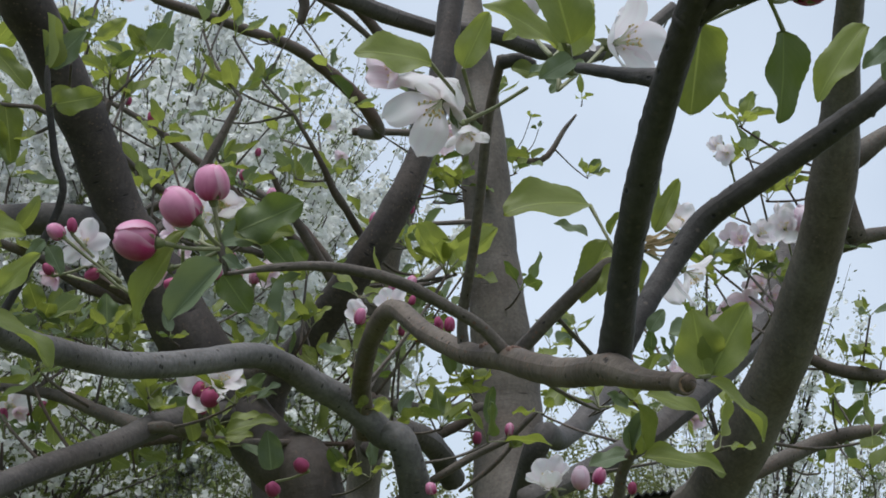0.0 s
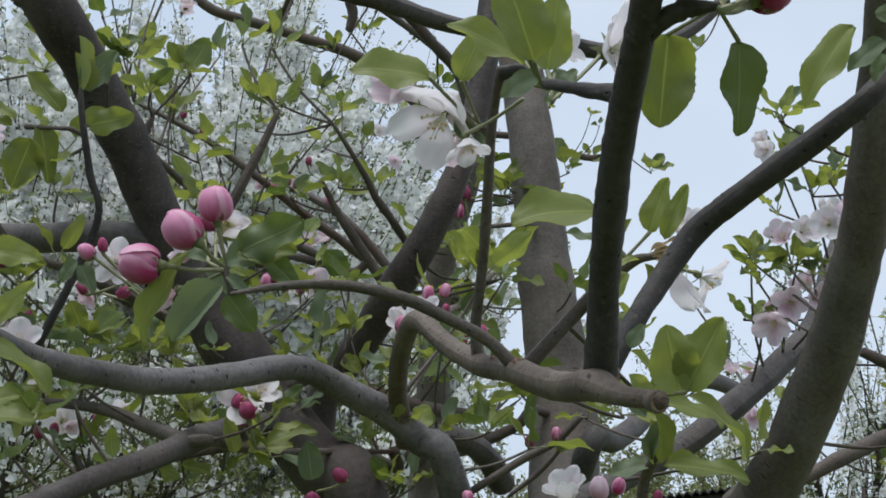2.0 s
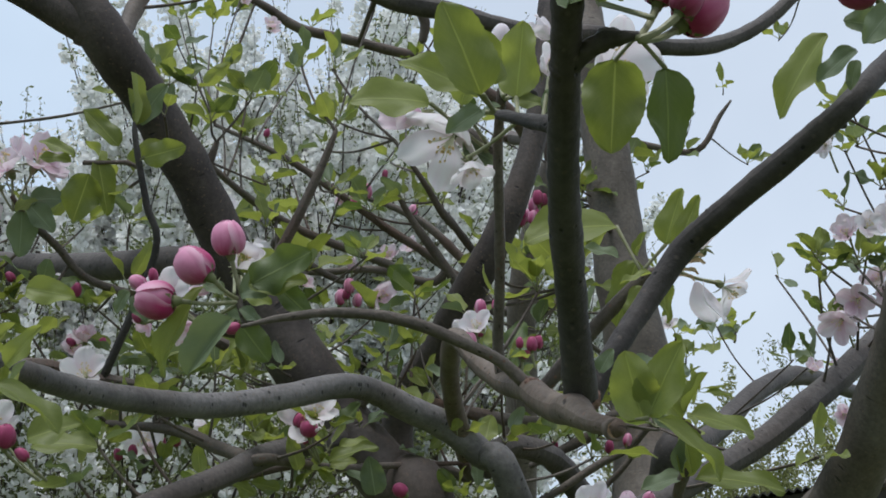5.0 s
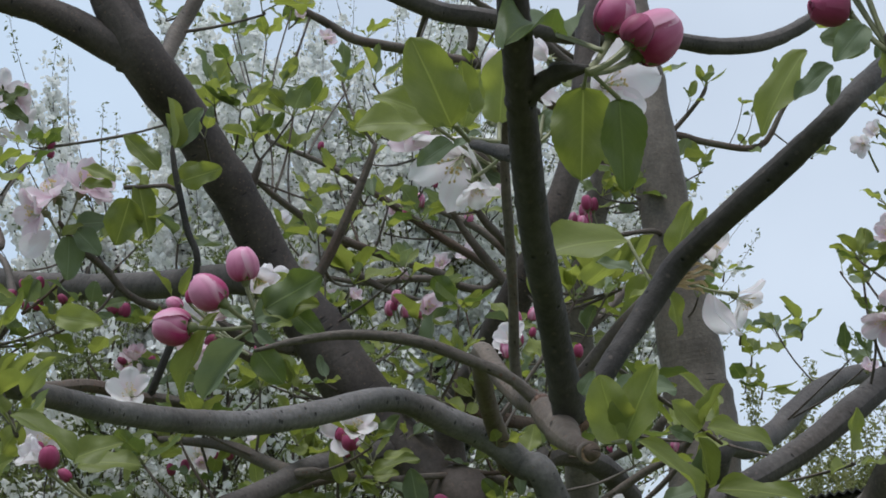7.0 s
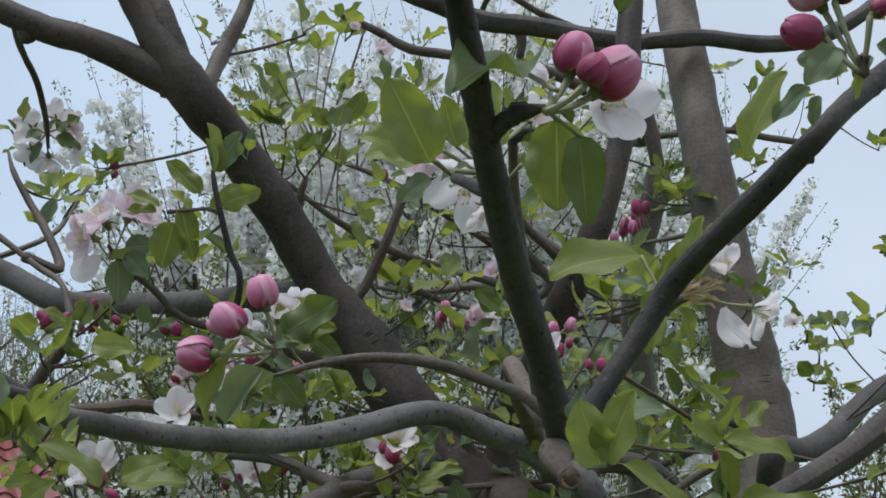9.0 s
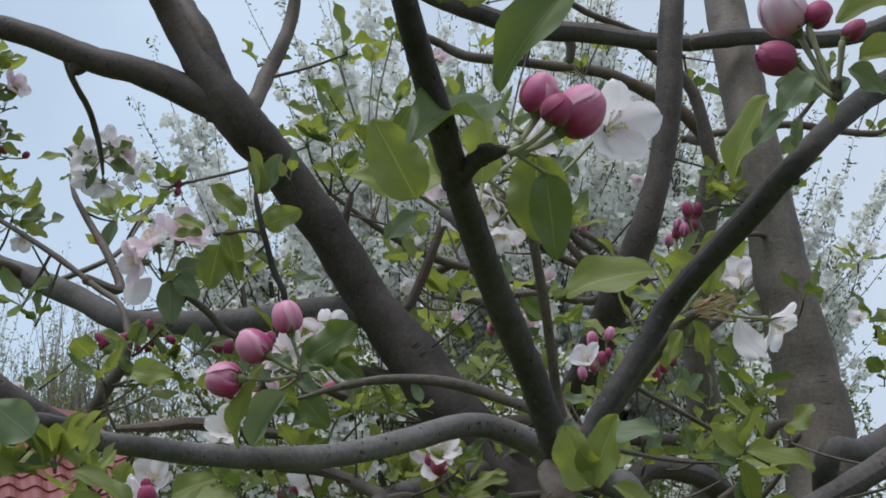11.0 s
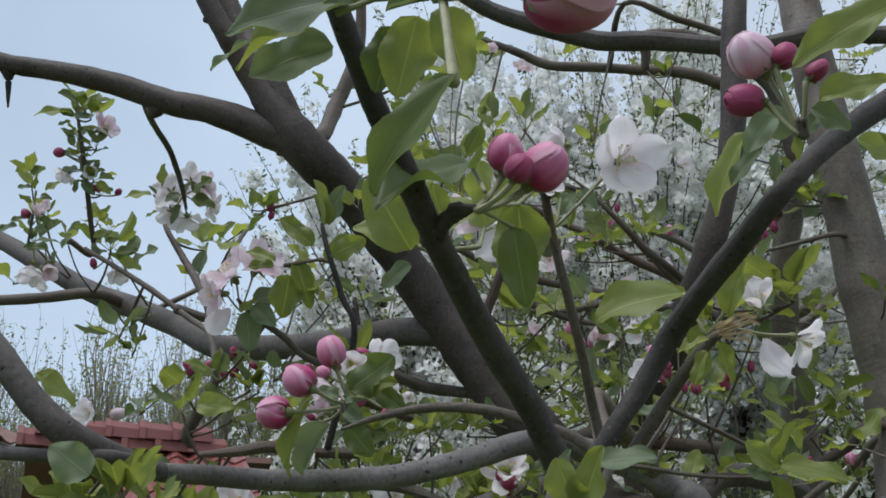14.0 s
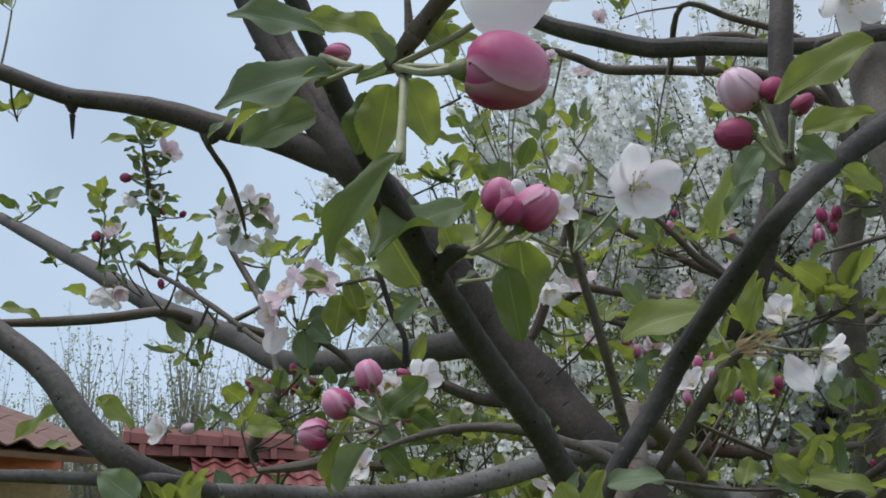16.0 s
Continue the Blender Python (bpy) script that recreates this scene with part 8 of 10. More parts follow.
leaf((-0.2151, 0.8323, 1.8576), (-0.2241, 0.8440, 1.8252), (-0.03, -0.94, -0.33), 4, LEAF, 1.05)
leaf((-0.2121, 0.8382, 1.8714), (-0.2014, 0.8478, 1.8326), (0.43, -0.90, -0.11), 0, LEAF, 0.70)
leaf((-0.1997, 0.8424, 1.8841), (-0.2277, 0.8405, 1.9092), (0.26, -0.94, 0.21), 0, LEAF, 0.75)
leaf((-0.2268, 0.8310, 1.8697), (-0.2532, 0.8334, 1.8793), (0.09, -0.88, 0.47), 1, LEAF, 0.70)
leaf((-0.2290, 0.8327, 1.8656), (-0.2524, 0.8368, 1.8677), (-0.12, -0.89, 0.44), 0, LEAF, 0.80)
stalk((-0.1923, 0.8394, 1.8716), (-0.2210, 0.8360, 1.8669), 0.0016, apple, BARK_TWIG, 0.0000)
stalk((-0.1841, 0.8416, 1.8694), (-0.1923, 0.8394, 1.8716), 0.0019, apple, BARK_TWIG, 0.0000)

# leaf spurs through the crown
spur((-0.0486, 1.0212, 1.9837), (-0.18, -0.52, 0.83), 6, 0.0351, 8, (-0.0462, 0.9908, 1.9714), False, LEAF)
spur((-0.1543, 0.9936, 1.9701), (-0.18, -0.52, 0.83), 5, 0.0238, 9, (-0.1523, 1.0395, 1.9676), False, LEAF)
spur((-0.1260, 1.0292, 2.0091), (-0.18, -0.52, 0.83), 3, 0.0300, 10, (-0.1523, 1.0395, 1.9676), False, LEAF)
spur((-0.1093, 1.0962, 1.9525), (-0.18, -0.52, 0.83), 4, 0.0315, 11, (-0.1568, 1.0445, 1.9500), False, LEAF)
spur((0.0119, 1.1607, 2.0100), (-0.18, -0.52, 0.83), 4, 0.0315, 12, (0.0331, 1.0698, 1.9679), True, LEAF)
spur((0.0473, 1.1510, 2.0183), (-0.18, -0.52, 0.83), 4, 0.0258, 13, (0.0522, 1.0880, 1.9494), True, LEAF)
spur((0.0263, 1.1208, 1.9564), (-0.18, -0.52, 0.83), 4, 0.0302, 14, (0.0537, 1.0897, 1.9480), False, LEAF)
spur((0.0631, 1.1138, 1.9550), (-0.18, -0.52, 0.83), 4, 0.0302, 15, (0.0652, 1.1025, 1.9387), False, LEAF)
spur((0.0232, 1.1463, 2.0496), (-0.18, -0.52, 0.83), 4, 0.0258, 16, (0.0178, 1.0595, 1.9824), True, LEAF)
spur((0.1168, 1.1655, 1.9242), (-0.18, -0.52, 0.83), 4, 0.0401, 17, (0.1004, 1.1374, 1.9140), True, LEAF)
spur((0.1612, 1.2071, 1.9328), (-0.18, -0.52, 0.83), 6, 0.0417, 18, (0.1004, 1.1374, 1.9140), True, LEAF)
spur((0.2021, 1.1563, 1.8977), (-0.18, -0.52, 0.83), 5, 0.0486, 19, (0.0877, 1.1311, 1.8575), True, LEAF)
spur((0.2642, 1.4096, 2.0737), (-0.18, -0.52, 0.83), 4, 0.0429, 20, (0.2933, 1.3517, 2.0590), True, LEAF)
spur((-0.0140, 0.9492, 1.8473), (-0.18, -0.52, 0.83), 4, 0.0249, 21, (-0.0845, 1.0259, 1.8052), False, LEAF)
spur((-0.1797, 0.9030, 1.9345), (-0.18, -0.52, 0.83), 3, 0.0258, 24, (-0.1802, 0.9732, 1.9268), False, LEAF)
spur((-0.2097, 1.2679, 1.8049), (-0.18, -0.52, 0.83), 5, 0.0343, 26, (-0.3064, 1.1382, 1.8634), True, LEAF)
spur((-0.1585, 1.2588, 1.8006), (-0.18, -0.52, 0.83), 5, 0.0372, 27, (0.0415, 1.2312, 1.7387), True, LEAF)
spur((-0.1170, 1.2015, 1.7863), (-0.18, -0.52, 0.83), 5, 0.0356, 28, (0.0439, 1.2262, 1.7448), False, LEAF)
spur((0.0787, 1.0094, 1.7625), (-0.18, -0.52, 0.83), 4, 0.0286, 29, (0.0650, 1.0385, 1.7446), False, LEAF)
spur((0.0146, 1.0155, 1.7852), (-0.18, -0.52, 0.83), 5, 0.0310, 30, (0.0116, 1.0160, 1.7486), False, LEAF)
spur((0.0542, 1.0171, 1.7537), (-0.18, -0.52, 0.83), 5, 0.0310, 31, (0.0477, 1.0311, 1.7458), False, LEAF)
spur((0.0950, 1.0008, 1.7799), (-0.18, -0.52, 0.83), 4, 0.0262, 32, (0.0746, 1.0427, 1.7440), False, LEAF)
spur((0.0613, 1.0260, 1.7197), (-0.18, -0.52, 0.83), 4, 0.0262, 33, (0.0715, 1.0153, 1.6939), False, LEAF)
spur((0.0785, 0.9861, 1.6642), (-0.18, -0.52, 0.83), 5, 0.0272, 34, (0.0556, 1.0024, 1.6482), False, LEAF)
spur((0.4133, 0.9661, 2.0322), (-0.18, -0.52, 0.83), 4, 0.0315, 35, (0.5009, 1.0367, 1.9155), False, LEAF)
spur((0.4136, 0.9779, 1.9932), (-0.18, -0.52, 0.83), 4, 0.0262, 36, (0.4962, 1.0319, 1.9086), False, LEAF)
spur((0.4202, 0.8825, 1.9526), (-0.18, -0.52, 0.83), 4, 0.0286, 37, (0.4267, 0.8300, 1.9360), False, LEAF)
spur((0.4022, 0.8929, 1.9304), (-0.18, -0.52, 0.83), 4, 0.0262, 38, (0.4327, 0.8339, 1.9260), False, LEAF)
spur((0.3739, 0.9034, 1.9144), (-0.18, -0.52, 0.83), 4, 0.0238, 39, (0.4329, 0.8563, 1.8816), False, LEAF)
spur((0.3508, 0.9036, 1.8592), (-0.18, -0.52, 0.83), 5, 0.0304, 40, (0.3841, 0.9434, 1.7808), False, LEAF)
spur((0.3866, 0.8941, 1.8665), (-0.18, -0.52, 0.83), 5, 0.0304, 41, (0.4065, 0.9579, 1.7985), False, LEAF)
spur((0.4165, 1.0227, 1.8440), (-0.18, -0.52, 0.83), 4, 0.0262, 42, (0.4480, 0.9858, 1.8367), False, LEAF)
spur((0.4727, 1.1454, 1.7529), (-0.18, -0.52, 0.83), 3, 0.0343, 43, (0.5078, 1.1386, 1.7139), True, LEAF)
spur((0.5252, 1.1729, 1.8028), (-0.18, -0.52, 0.83), 3, 0.0268, 44, (0.5584, 1.1367, 1.7432), True, LEAF)
spur((0.6268, 1.1718, 1.9136), (-0.18, -0.52, 0.83), 3, 0.0248, 45, (0.6553, 1.1343, 1.7876), True, LEAF)
spur((0.4157, 0.8917, 1.8552), (-0.18, -0.52, 0.83), 4, 0.0257, 46, (0.4139, 0.9629, 1.8053), False, LEAF)
spur((0.4298, 0.8508, 1.8753), (-0.18, -0.52, 0.83), 4, 0.0272, 47, (0.4329, 0.8563, 1.8816), False, LEAF)
spur((0.5224, 1.1090, 1.8397), (-0.18, -0.52, 0.83), 3, 0.0258, 48, (0.5870, 1.0671, 1.8357), True, LEAF)
spur((0.2254, 0.9369, 1.7281), (-0.18, -0.52, 0.83), 3, 0.0294, 49, (0.2739, 0.8734, 1.7017), False, LEAF)
spur((0.1342, 0.6191, 1.6786), (-0.18, -0.52, 0.83), 4, 0.0237, 50, (0.0506, 0.5268, 1.6766), False, LEAF)
spur((0.2380, 1.1842, 1.7817), (-0.18, -0.52, 0.83), 4, 0.0229, 51, (0.2030, 1.1565, 1.7581), True, LEAF)
spur((0.2095, 1.2899, 1.8033), (-0.18, -0.52, 0.83), 4, 0.0310, 52, (0.2412, 1.3013, 1.7549), True, LEAF)
spur((0.1482, 0.5959, 1.6756), (-0.18, -0.52, 0.83), 3, 0.0114, 53, (0.0786, 0.5490, 1.7061), False, LEAF)
spur((0.2710, 1.3914, 1.7786), (-0.18, -0.52, 0.83), 4, 0.0334, 54, (0.3309, 1.3225, 1.7733), True, LEAF)
spur((0.2153, 1.3013, 1.7619), (-0.18, -0.52, 0.83), 4, 0.0310, 55, (0.2260, 1.3060, 1.7460), True, LEAF)
spur((-0.1808, 0.8245, 1.6682), (-0.18, -0.52, 0.83), 5, 0.0286, 56, (-0.1432, 0.8153, 1.6323), False, LEAF)
spur((-0.1858, 0.8014, 1.6424), (-0.18, -0.52, 0.83), 4, 0.0309, 57, (-0.1596, 0.7934, 1.6206), False, LEAF)
spur((-0.1531, 1.2937, 1.6822), (-0.18, -0.52, 0.83), 5, 0.0343, 58, (-0.1017, 1.0718, 1.6734), True, LEAF)
spur((-0.1198, 1.2862, 1.6848), (-0.18, -0.52, 0.83), 5, 0.0343, 59, (-0.1017, 1.0718, 1.6734), True, LEAF)
spur((-0.0798, 1.0740, 1.6558), (-0.18, -0.52, 0.83), 4, 0.0286, 60, (-0.0872, 1.0705, 1.6780), False, LEAF)
spur((-0.0229, 0.9197, 1.6701), (-0.18, -0.52, 0.83), 4, 0.0249, 61, (-0.0316, 0.9307, 1.6753), False, LEAF)
spur((-0.0560, 0.9632, 1.6540), (-0.18, -0.52, 0.83), 4, 0.0258, 62, (-0.0565, 0.9521, 1.6905), False, LEAF)
spur((0.0865, 0.9322, 1.6609), (-0.18, -0.52, 0.83), 3, 0.0300, 63, (0.0556, 1.0024, 1.6482), False, LEAF)
spur((-0.1691, 1.0209, 1.7149), (-0.18, -0.52, 0.83), 3, 0.0272, 64, (-0.1800, 1.0046, 1.7037), False, LEAF)
spur((-0.1957, 0.8616, 1.8626), (-0.04, -0.54, 0.84), 3, 0.0343, 66, (-0.1798, 0.8402, 1.8605), False, LEAF)
spur((-0.2055, 1.0730, 2.0324), (-0.04, -0.54, 0.84), 5, 0.0356, 67, (-0.1919, 1.1343, 1.9998), False, LEAF)
spur((-0.1805, 1.0742, 2.0282), (-0.04, -0.54, 0.84), 5, 0.0356, 68, (-0.1919, 1.1343, 1.9998), False, LEAF)
spur((-0.1452, 1.2144, 2.0837), (-0.04, -0.54, 0.84), 5, 0.0403, 69, (-0.1538, 1.1840, 1.9818), True, LEAF)
spur((-0.1464, 1.2255, 2.0448), (-0.04, -0.54, 0.84), 5, 0.0341, 70, (-0.1382, 1.2036, 1.9762), True, LEAF)
spur((-0.1780, 1.1318, 2.0087), (-0.04, -0.54, 0.84), 5, 0.0343, 71, (-0.1897, 1.1372, 1.9988), True, LEAF)
spur((-0.0997, 1.3263, 2.0559), (-0.04, -0.54, 0.84), 4, 0.0401, 72, (-0.0652, 1.2944, 1.9641), True, LEAF)
spur((-0.1689, 1.2206, 2.0617), (-0.04, -0.54, 0.84), 4, 0.0310, 73, (-0.1556, 1.1816, 1.9826), True, LEAF)
spur((-0.1972, 1.5455, 2.3802), (-0.04, -0.54, 0.84), 4, 0.0405, 74, (-0.2078, 1.5033, 2.1645), True, LEAF)
spur((-0.2564, 1.4650, 2.2981), (-0.04, -0.54, 0.84), 5, 0.0343, 75, (-0.2078, 1.5033, 2.1645), True, LEAF)
spur((-0.1586, 1.0020, 2.0986), (-0.04, -0.54, 0.84), 2, 0.0446, 76, (-0.2320, 0.9905, 2.0663), False, LEAF)
spur((-0.2559, 1.0510, 2.1093), (-0.04, -0.54, 0.84), 4, 0.0329, 77, (-0.2218, 1.0014, 2.1008), False, LEAF)
spur((-0.2492, 1.3844, 2.2163), (-0.04, -0.54, 0.84), 3, 0.0322, 78, (-0.2078, 1.5033, 2.1645), True, LEAF)
spur((-0.1393, 1.3988, 2.1662), (-0.04, -0.54, 0.84), 4, 0.0358, 79, (-0.1570, 1.5084, 2.1468), True, LEAF)
spur((-0.0575, 1.1326, 2.0059), (-0.04, -0.54, 0.84), 4, 0.0229, 80, (0.0079, 1.0528, 1.9919), True, LEAF)
spur((-0.3080, 0.8528, 1.6832), (-0.03, -0.54, 0.84), 5, 0.0345, 81, (-0.2702, 0.8127, 1.7137), False, LEAF)
spur((-0.2890, 0.8585, 1.6645), (-0.03, -0.54, 0.84), 5, 0.0324, 82, (-0.2607, 0.8231, 1.7157), False, LEAF)
spur((-0.3300, 0.9090, 1.6671), (-0.03, -0.54, 0.84), 5, 0.0365, 83, (-0.2540, 0.8304, 1.7170), False, LEAF)
spur((-0.3184, 1.0040, 1.6993), (-0.03, -0.54, 0.84), 4, 0.0334, 84, (-0.3783, 1.0434, 1.7473), False, LEAF)
spur((-0.2073, 0.5107, 1.6563), (0.05, -0.54, 0.84), 5, 0.0254, 85, (-0.2042, 0.5015, 1.6791), False, LEAF)
spur((-0.1874, 0.5129, 1.6580), (0.05, -0.54, 0.84), 5, 0.0254, 86, (-0.1900, 0.5142, 1.6783), False, LEAF)
spur((-0.1757, 0.5265, 1.6526), (0.05, -0.54, 0.84), 4, 0.0245, 87, (-0.1893, 0.5287, 1.6774), False, LEAF)
spur((-0.2278, 0.5301, 1.6522), (0.05, -0.54, 0.84), 4, 0.0263, 88, (-0.1967, 0.5257, 1.6808), False, LEAF)
spur((0.6109, 1.0432, 1.8903), (-0.23, -0.51, 0.83), 4, 0.0258, 89, (0.6121, 1.0607, 1.8342), True, LEAF)
spur((0.5965, 1.0616, 1.8448), (-0.23, -0.51, 0.83), 4, 0.0286, 90, (0.5967, 1.0646, 1.8351), True, LEAF)
spur((0.6182, 1.1183, 1.8182), (-0.23, -0.51, 0.83), 5, 0.0286, 91, (0.6397, 1.1399, 1.7817), True, LEAF)
spur((0.6239, 1.0638, 1.8140), (-0.23, -0.51, 0.83), 5, 0.0315, 92, (0.6235, 1.0578, 1.8336), True, LEAF)
spur((0.5085, 0.9023, 1.7392), (-0.23, -0.51, 0.83), 4, 0.0405, 93, (0.3827, 0.8930, 1.7218), False, LEAF)
spur((0.6679, 1.1656, 1.7970), (-0.23, -0.51, 0.83), 5, 0.0310, 94, (0.6597, 1.1329, 1.7886), True, LEAF)
spur((0.6318, 1.0868, 1.7345), (-0.23, -0.51, 0.83), 4, 0.0343, 95, (0.6343, 1.1418, 1.7797), True, LEAF)
spur((0.6459, 1.1865, 1.7501), (-0.23, -0.51, 0.83), 4, 0.0310, 96, (0.5643, 1.1365, 1.7466), True, LEAF)
spur((0.6292, 1.0517, 1.8477), (-0.23, -0.51, 0.83), 4, 0.0286, 97, (0.6296, 1.0562, 1.8332), True, LEAF)
spur((-0.6173, 1.7934, 2.2404), (-0.04, -0.54, 0.84), 5, 0.0408, 98, (-0.5923, 1.7917, 2.2360), True, LEAF)
spur((-0.6603, 1.7616, 2.1699), (-0.04, -0.54, 0.84), 4, 0.0485, 99, (-0.5902, 1.7424, 2.2048), True, LEAF)
spur((-0.3113, 0.9338, 1.7917), (-0.04, -0.54, 0.84), 5, 0.0340, 100, (-0.2636, 0.9174, 1.8371), False, LEAF)
spur((-0.2591, 0.9338, 1.7919), (-0.04, -0.54, 0.84), 4, 0.0362, 101, (-0.2407, 0.9377, 1.8202), False, LEAF)
spur((-0.2936, 0.9864, 1.7896), (-0.04, -0.54, 0.84), 4, 0.0262, 102, (-0.3715, 1.0355, 1.7790), False, LEAF)
spur((-0.2802, 0.7919, 1.7424), (-0.04, -0.54, 0.84), 4, 0.0267, 103, (-0.2734, 0.8092, 1.7131), False, LEAF)
spur((-0.3211, 0.9934, 1.7654), (-0.04, -0.54, 0.84), 4, 0.0286, 104, (-0.3819, 1.0405, 1.7550), False, LEAF)
spur((-0.2269, 0.9856, 1.7926), (-0.04, -0.54, 0.84), 4, 0.0286, 105, (-0.2091, 0.9712, 1.8092), False, LEAF)
spur((-0.2061, 0.9959, 1.7568), (-0.04, -0.54, 0.84), 5, 0.0334, 106, (-0.1992, 1.0161, 1.7056), False, LEAF)
spur((-0.1675, 0.9980, 1.7494), (-0.04, -0.54, 0.84), 6, 0.0358, 107, (-0.1714, 0.9994, 1.7028), False, LEAF)
spur((-0.1357, 1.0487, 1.7538), (-0.04, -0.54, 0.84), 5, 0.0351, 108, (-0.1707, 0.9990, 1.7027), False, LEAF)
spur((-0.1112, 1.0954, 1.7726), (-0.04, -0.54, 0.84), 5, 0.0315, 109, (-0.0400, 1.0331, 1.7535), False, LEAF)
spur((-0.0725, 0.9955, 1.7582), (-0.04, -0.54, 0.84), 3, 0.0238, 110, (-0.0400, 1.0331, 1.7535), False, LEAF)
spur((-0.2390, 0.9989, 1.7461), (-0.04, -0.54, 0.84), 4, 0.0286, 111, (-0.2115, 1.0234, 1.7069), False, LEAF)
spur((-0.0070, 1.2604, 1.9229), (-0.04, -0.54, 0.84), 4, 0.0434, 112, (-0.0248, 1.3284, 1.9221), True, LEAF)
spur((0.0331, 1.3605, 1.9366), (-0.04, -0.54, 0.84), 4, 0.0334, 113, (0.0116, 1.3379, 1.9147), True, LEAF)
spur((-0.0924, 1.3695, 1.9053), (-0.04, -0.54, 0.84), 4, 0.0367, 114, (-0.0639, 1.3166, 1.9356), True, LEAF)
spur((-0.0660, 1.4511, 1.9836), (-0.04, -0.54, 0.84), 4, 0.0358, 115, (-0.0676, 1.4567, 1.9640), True, LEAF)
spur((-0.0313, 1.1859, 1.8198), (-0.04, -0.54, 0.84), 5, 0.0343, 116, (0.0606, 1.1906, 1.7885), True, LEAF)
spur((-0.0036, 1.0955, 1.7724), (-0.04, -0.54, 0.84), 4, 0.0341, 117, (-0.0349, 1.0328, 1.7479), False, LEAF)
spur((0.0362, 0.9889, 1.7815), (-0.04, -0.54, 0.84), 3, 0.0286, 118, (0.0206, 1.0198, 1.7479), False, LEAF)
spur((0.0234, 0.9982, 1.7488), (-0.04, -0.54, 0.84), 4, 0.0286, 119, (0.0153, 1.0175, 1.7483), False, LEAF)
spur((0.1161, 0.8760, 1.8126), (-0.04, -0.54, 0.84), 4, 0.0429, 120, (0.0585, 0.8646, 1.7134), False, LEAF)
spur((0.1573, 0.9716, 1.8421), (-0.04, -0.54, 0.84), 3, 0.0238, 121, (0.1095, 1.0578, 1.7417), False, LEAF)
spur((0.1460, 1.1837, 1.8278), (-0.04, -0.54, 0.84), 4, 0.0258, 122, (0.0717, 1.1669, 1.8176), True, LEAF)
spur((0.1735, 1.1770, 1.8511), (-0.04, -0.54, 0.84), 4, 0.0315, 123, (0.0850, 1.1371, 1.8508), True, LEAF)
spur((0.1161, 1.0737, 1.8485), (-0.04, -0.54, 0.84), 3, 0.0315, 124, (0.0996, 1.1160, 1.8822), False, LEAF)
spur((0.0567, 1.2699, 1.8899), (-0.04, -0.54, 0.84), 4, 0.0310, 125, (0.0680, 1.1747, 1.8080), True, LEAF)
spur((-0.1602, 1.4444, 2.0069), (-0.04, -0.54, 0.84), 4, 0.0393, 126, (-0.1153, 1.4556, 1.9676), True, LEAF)
spur((-0.1258, 1.4361, 2.0360), (-0.04, -0.54, 0.84), 3, 0.0358, 127, (-0.1153, 1.4556, 1.9676), True, LEAF)
spur((-0.0420, 1.5348, 2.0545), (-0.04, -0.54, 0.84), 4, 0.0382, 128, (0.0345, 1.5359, 2.0506), True, LEAF)
spur((-0.0954, 1.5355, 2.0521), (-0.04, -0.54, 0.84), 4, 0.0382, 129, (-0.0650, 1.5199, 2.1063), True, LEAF)
spur((0.2730, 1.4232, 2.0815), (-0.04, -0.54, 0.84), 5, 0.0429, 130, (0.2933, 1.3517, 2.0590), True, LEAF)
spur((0.2427, 1.4137, 2.1146), (-0.04, -0.54, 0.84), 4, 0.0322, 131, (0.2933, 1.3517, 2.0590), True, LEAF)
spur((0.2298, 1.4217, 2.0865), (-0.04, -0.54, 0.84), 4, 0.0358, 132, (0.2933, 1.3517, 2.0590), True, LEAF)
spur((0.3241, 1.4077, 2.1355), (-0.04, -0.54, 0.84), 4, 0.0358, 133, (0.2830, 1.3588, 2.1345), True, LEAF)
spur((0.3769, 1.5054, 2.1578), (-0.04, -0.54, 0.84), 4, 0.0343, 134, (0.2554, 1.6209, 2.1304), True, LEAF)
spur((0.4434, 2.0200, 2.5401), (-0.04, -0.54, 0.84), 4, 0.0420, 135, (0.2787, 2.0343, 2.5680), True, LEAF)
spur((0.3630, 1.5139, 2.1278), (-0.04, -0.54, 0.84), 3, 0.0267, 136, (0.2933, 1.3517, 2.0590), True, LEAF)
spur((0.6217, 2.3928, 2.6915), (-0.04, -0.54, 0.84), 5, 0.0434, 137, (0.5988, 2.4567, 2.6501), True, LEAF)
spur((0.5922, 2.4017, 2.6603), (-0.04, -0.54, 0.84), 3, 0.0372, 138, (0.5988, 2.4567, 2.6501), True, LEAF)
spur((0.7413, 2.4765, 2.5811), (-0.04, -0.54, 0.84), 4, 0.0442, 139, (0.7414, 2.4736, 2.5910), True, LEAF)
spur((0.8871, 2.4781, 2.5756), (-0.04, -0.54, 0.84), 6, 0.0480, 140, (0.7877, 2.4629, 2.6284), True, LEAF)
spur((0.6639, 2.4084, 2.2739), (-0.04, -0.54, 0.84), 5, 0.0596, 141, (0.6648, 2.4196, 2.2563), True, LEAF)
spur((0.6211, 2.1508, 2.0837), (-0.04, -0.54, 0.84), 6, 0.0629, 142, (0.6221, 2.1627, 2.0652), True, LEAF)
spur((0.6950, 2.1527, 2.0769), (-0.04, -0.54, 0.84), 5, 0.0629, 143, (0.6960, 2.1646, 2.0584), True, LEAF)
spur((0.7359, 2.1464, 2.0990), (-0.04, -0.54, 0.84), 4, 0.0629, 144, (0.7369, 2.1583, 2.0804), True, LEAF)
spur((0.6440, 2.1620, 2.0443), (-0.04, -0.54, 0.84), 4, 0.0525, 145, (0.6449, 2.1720, 2.0289), True, LEAF)
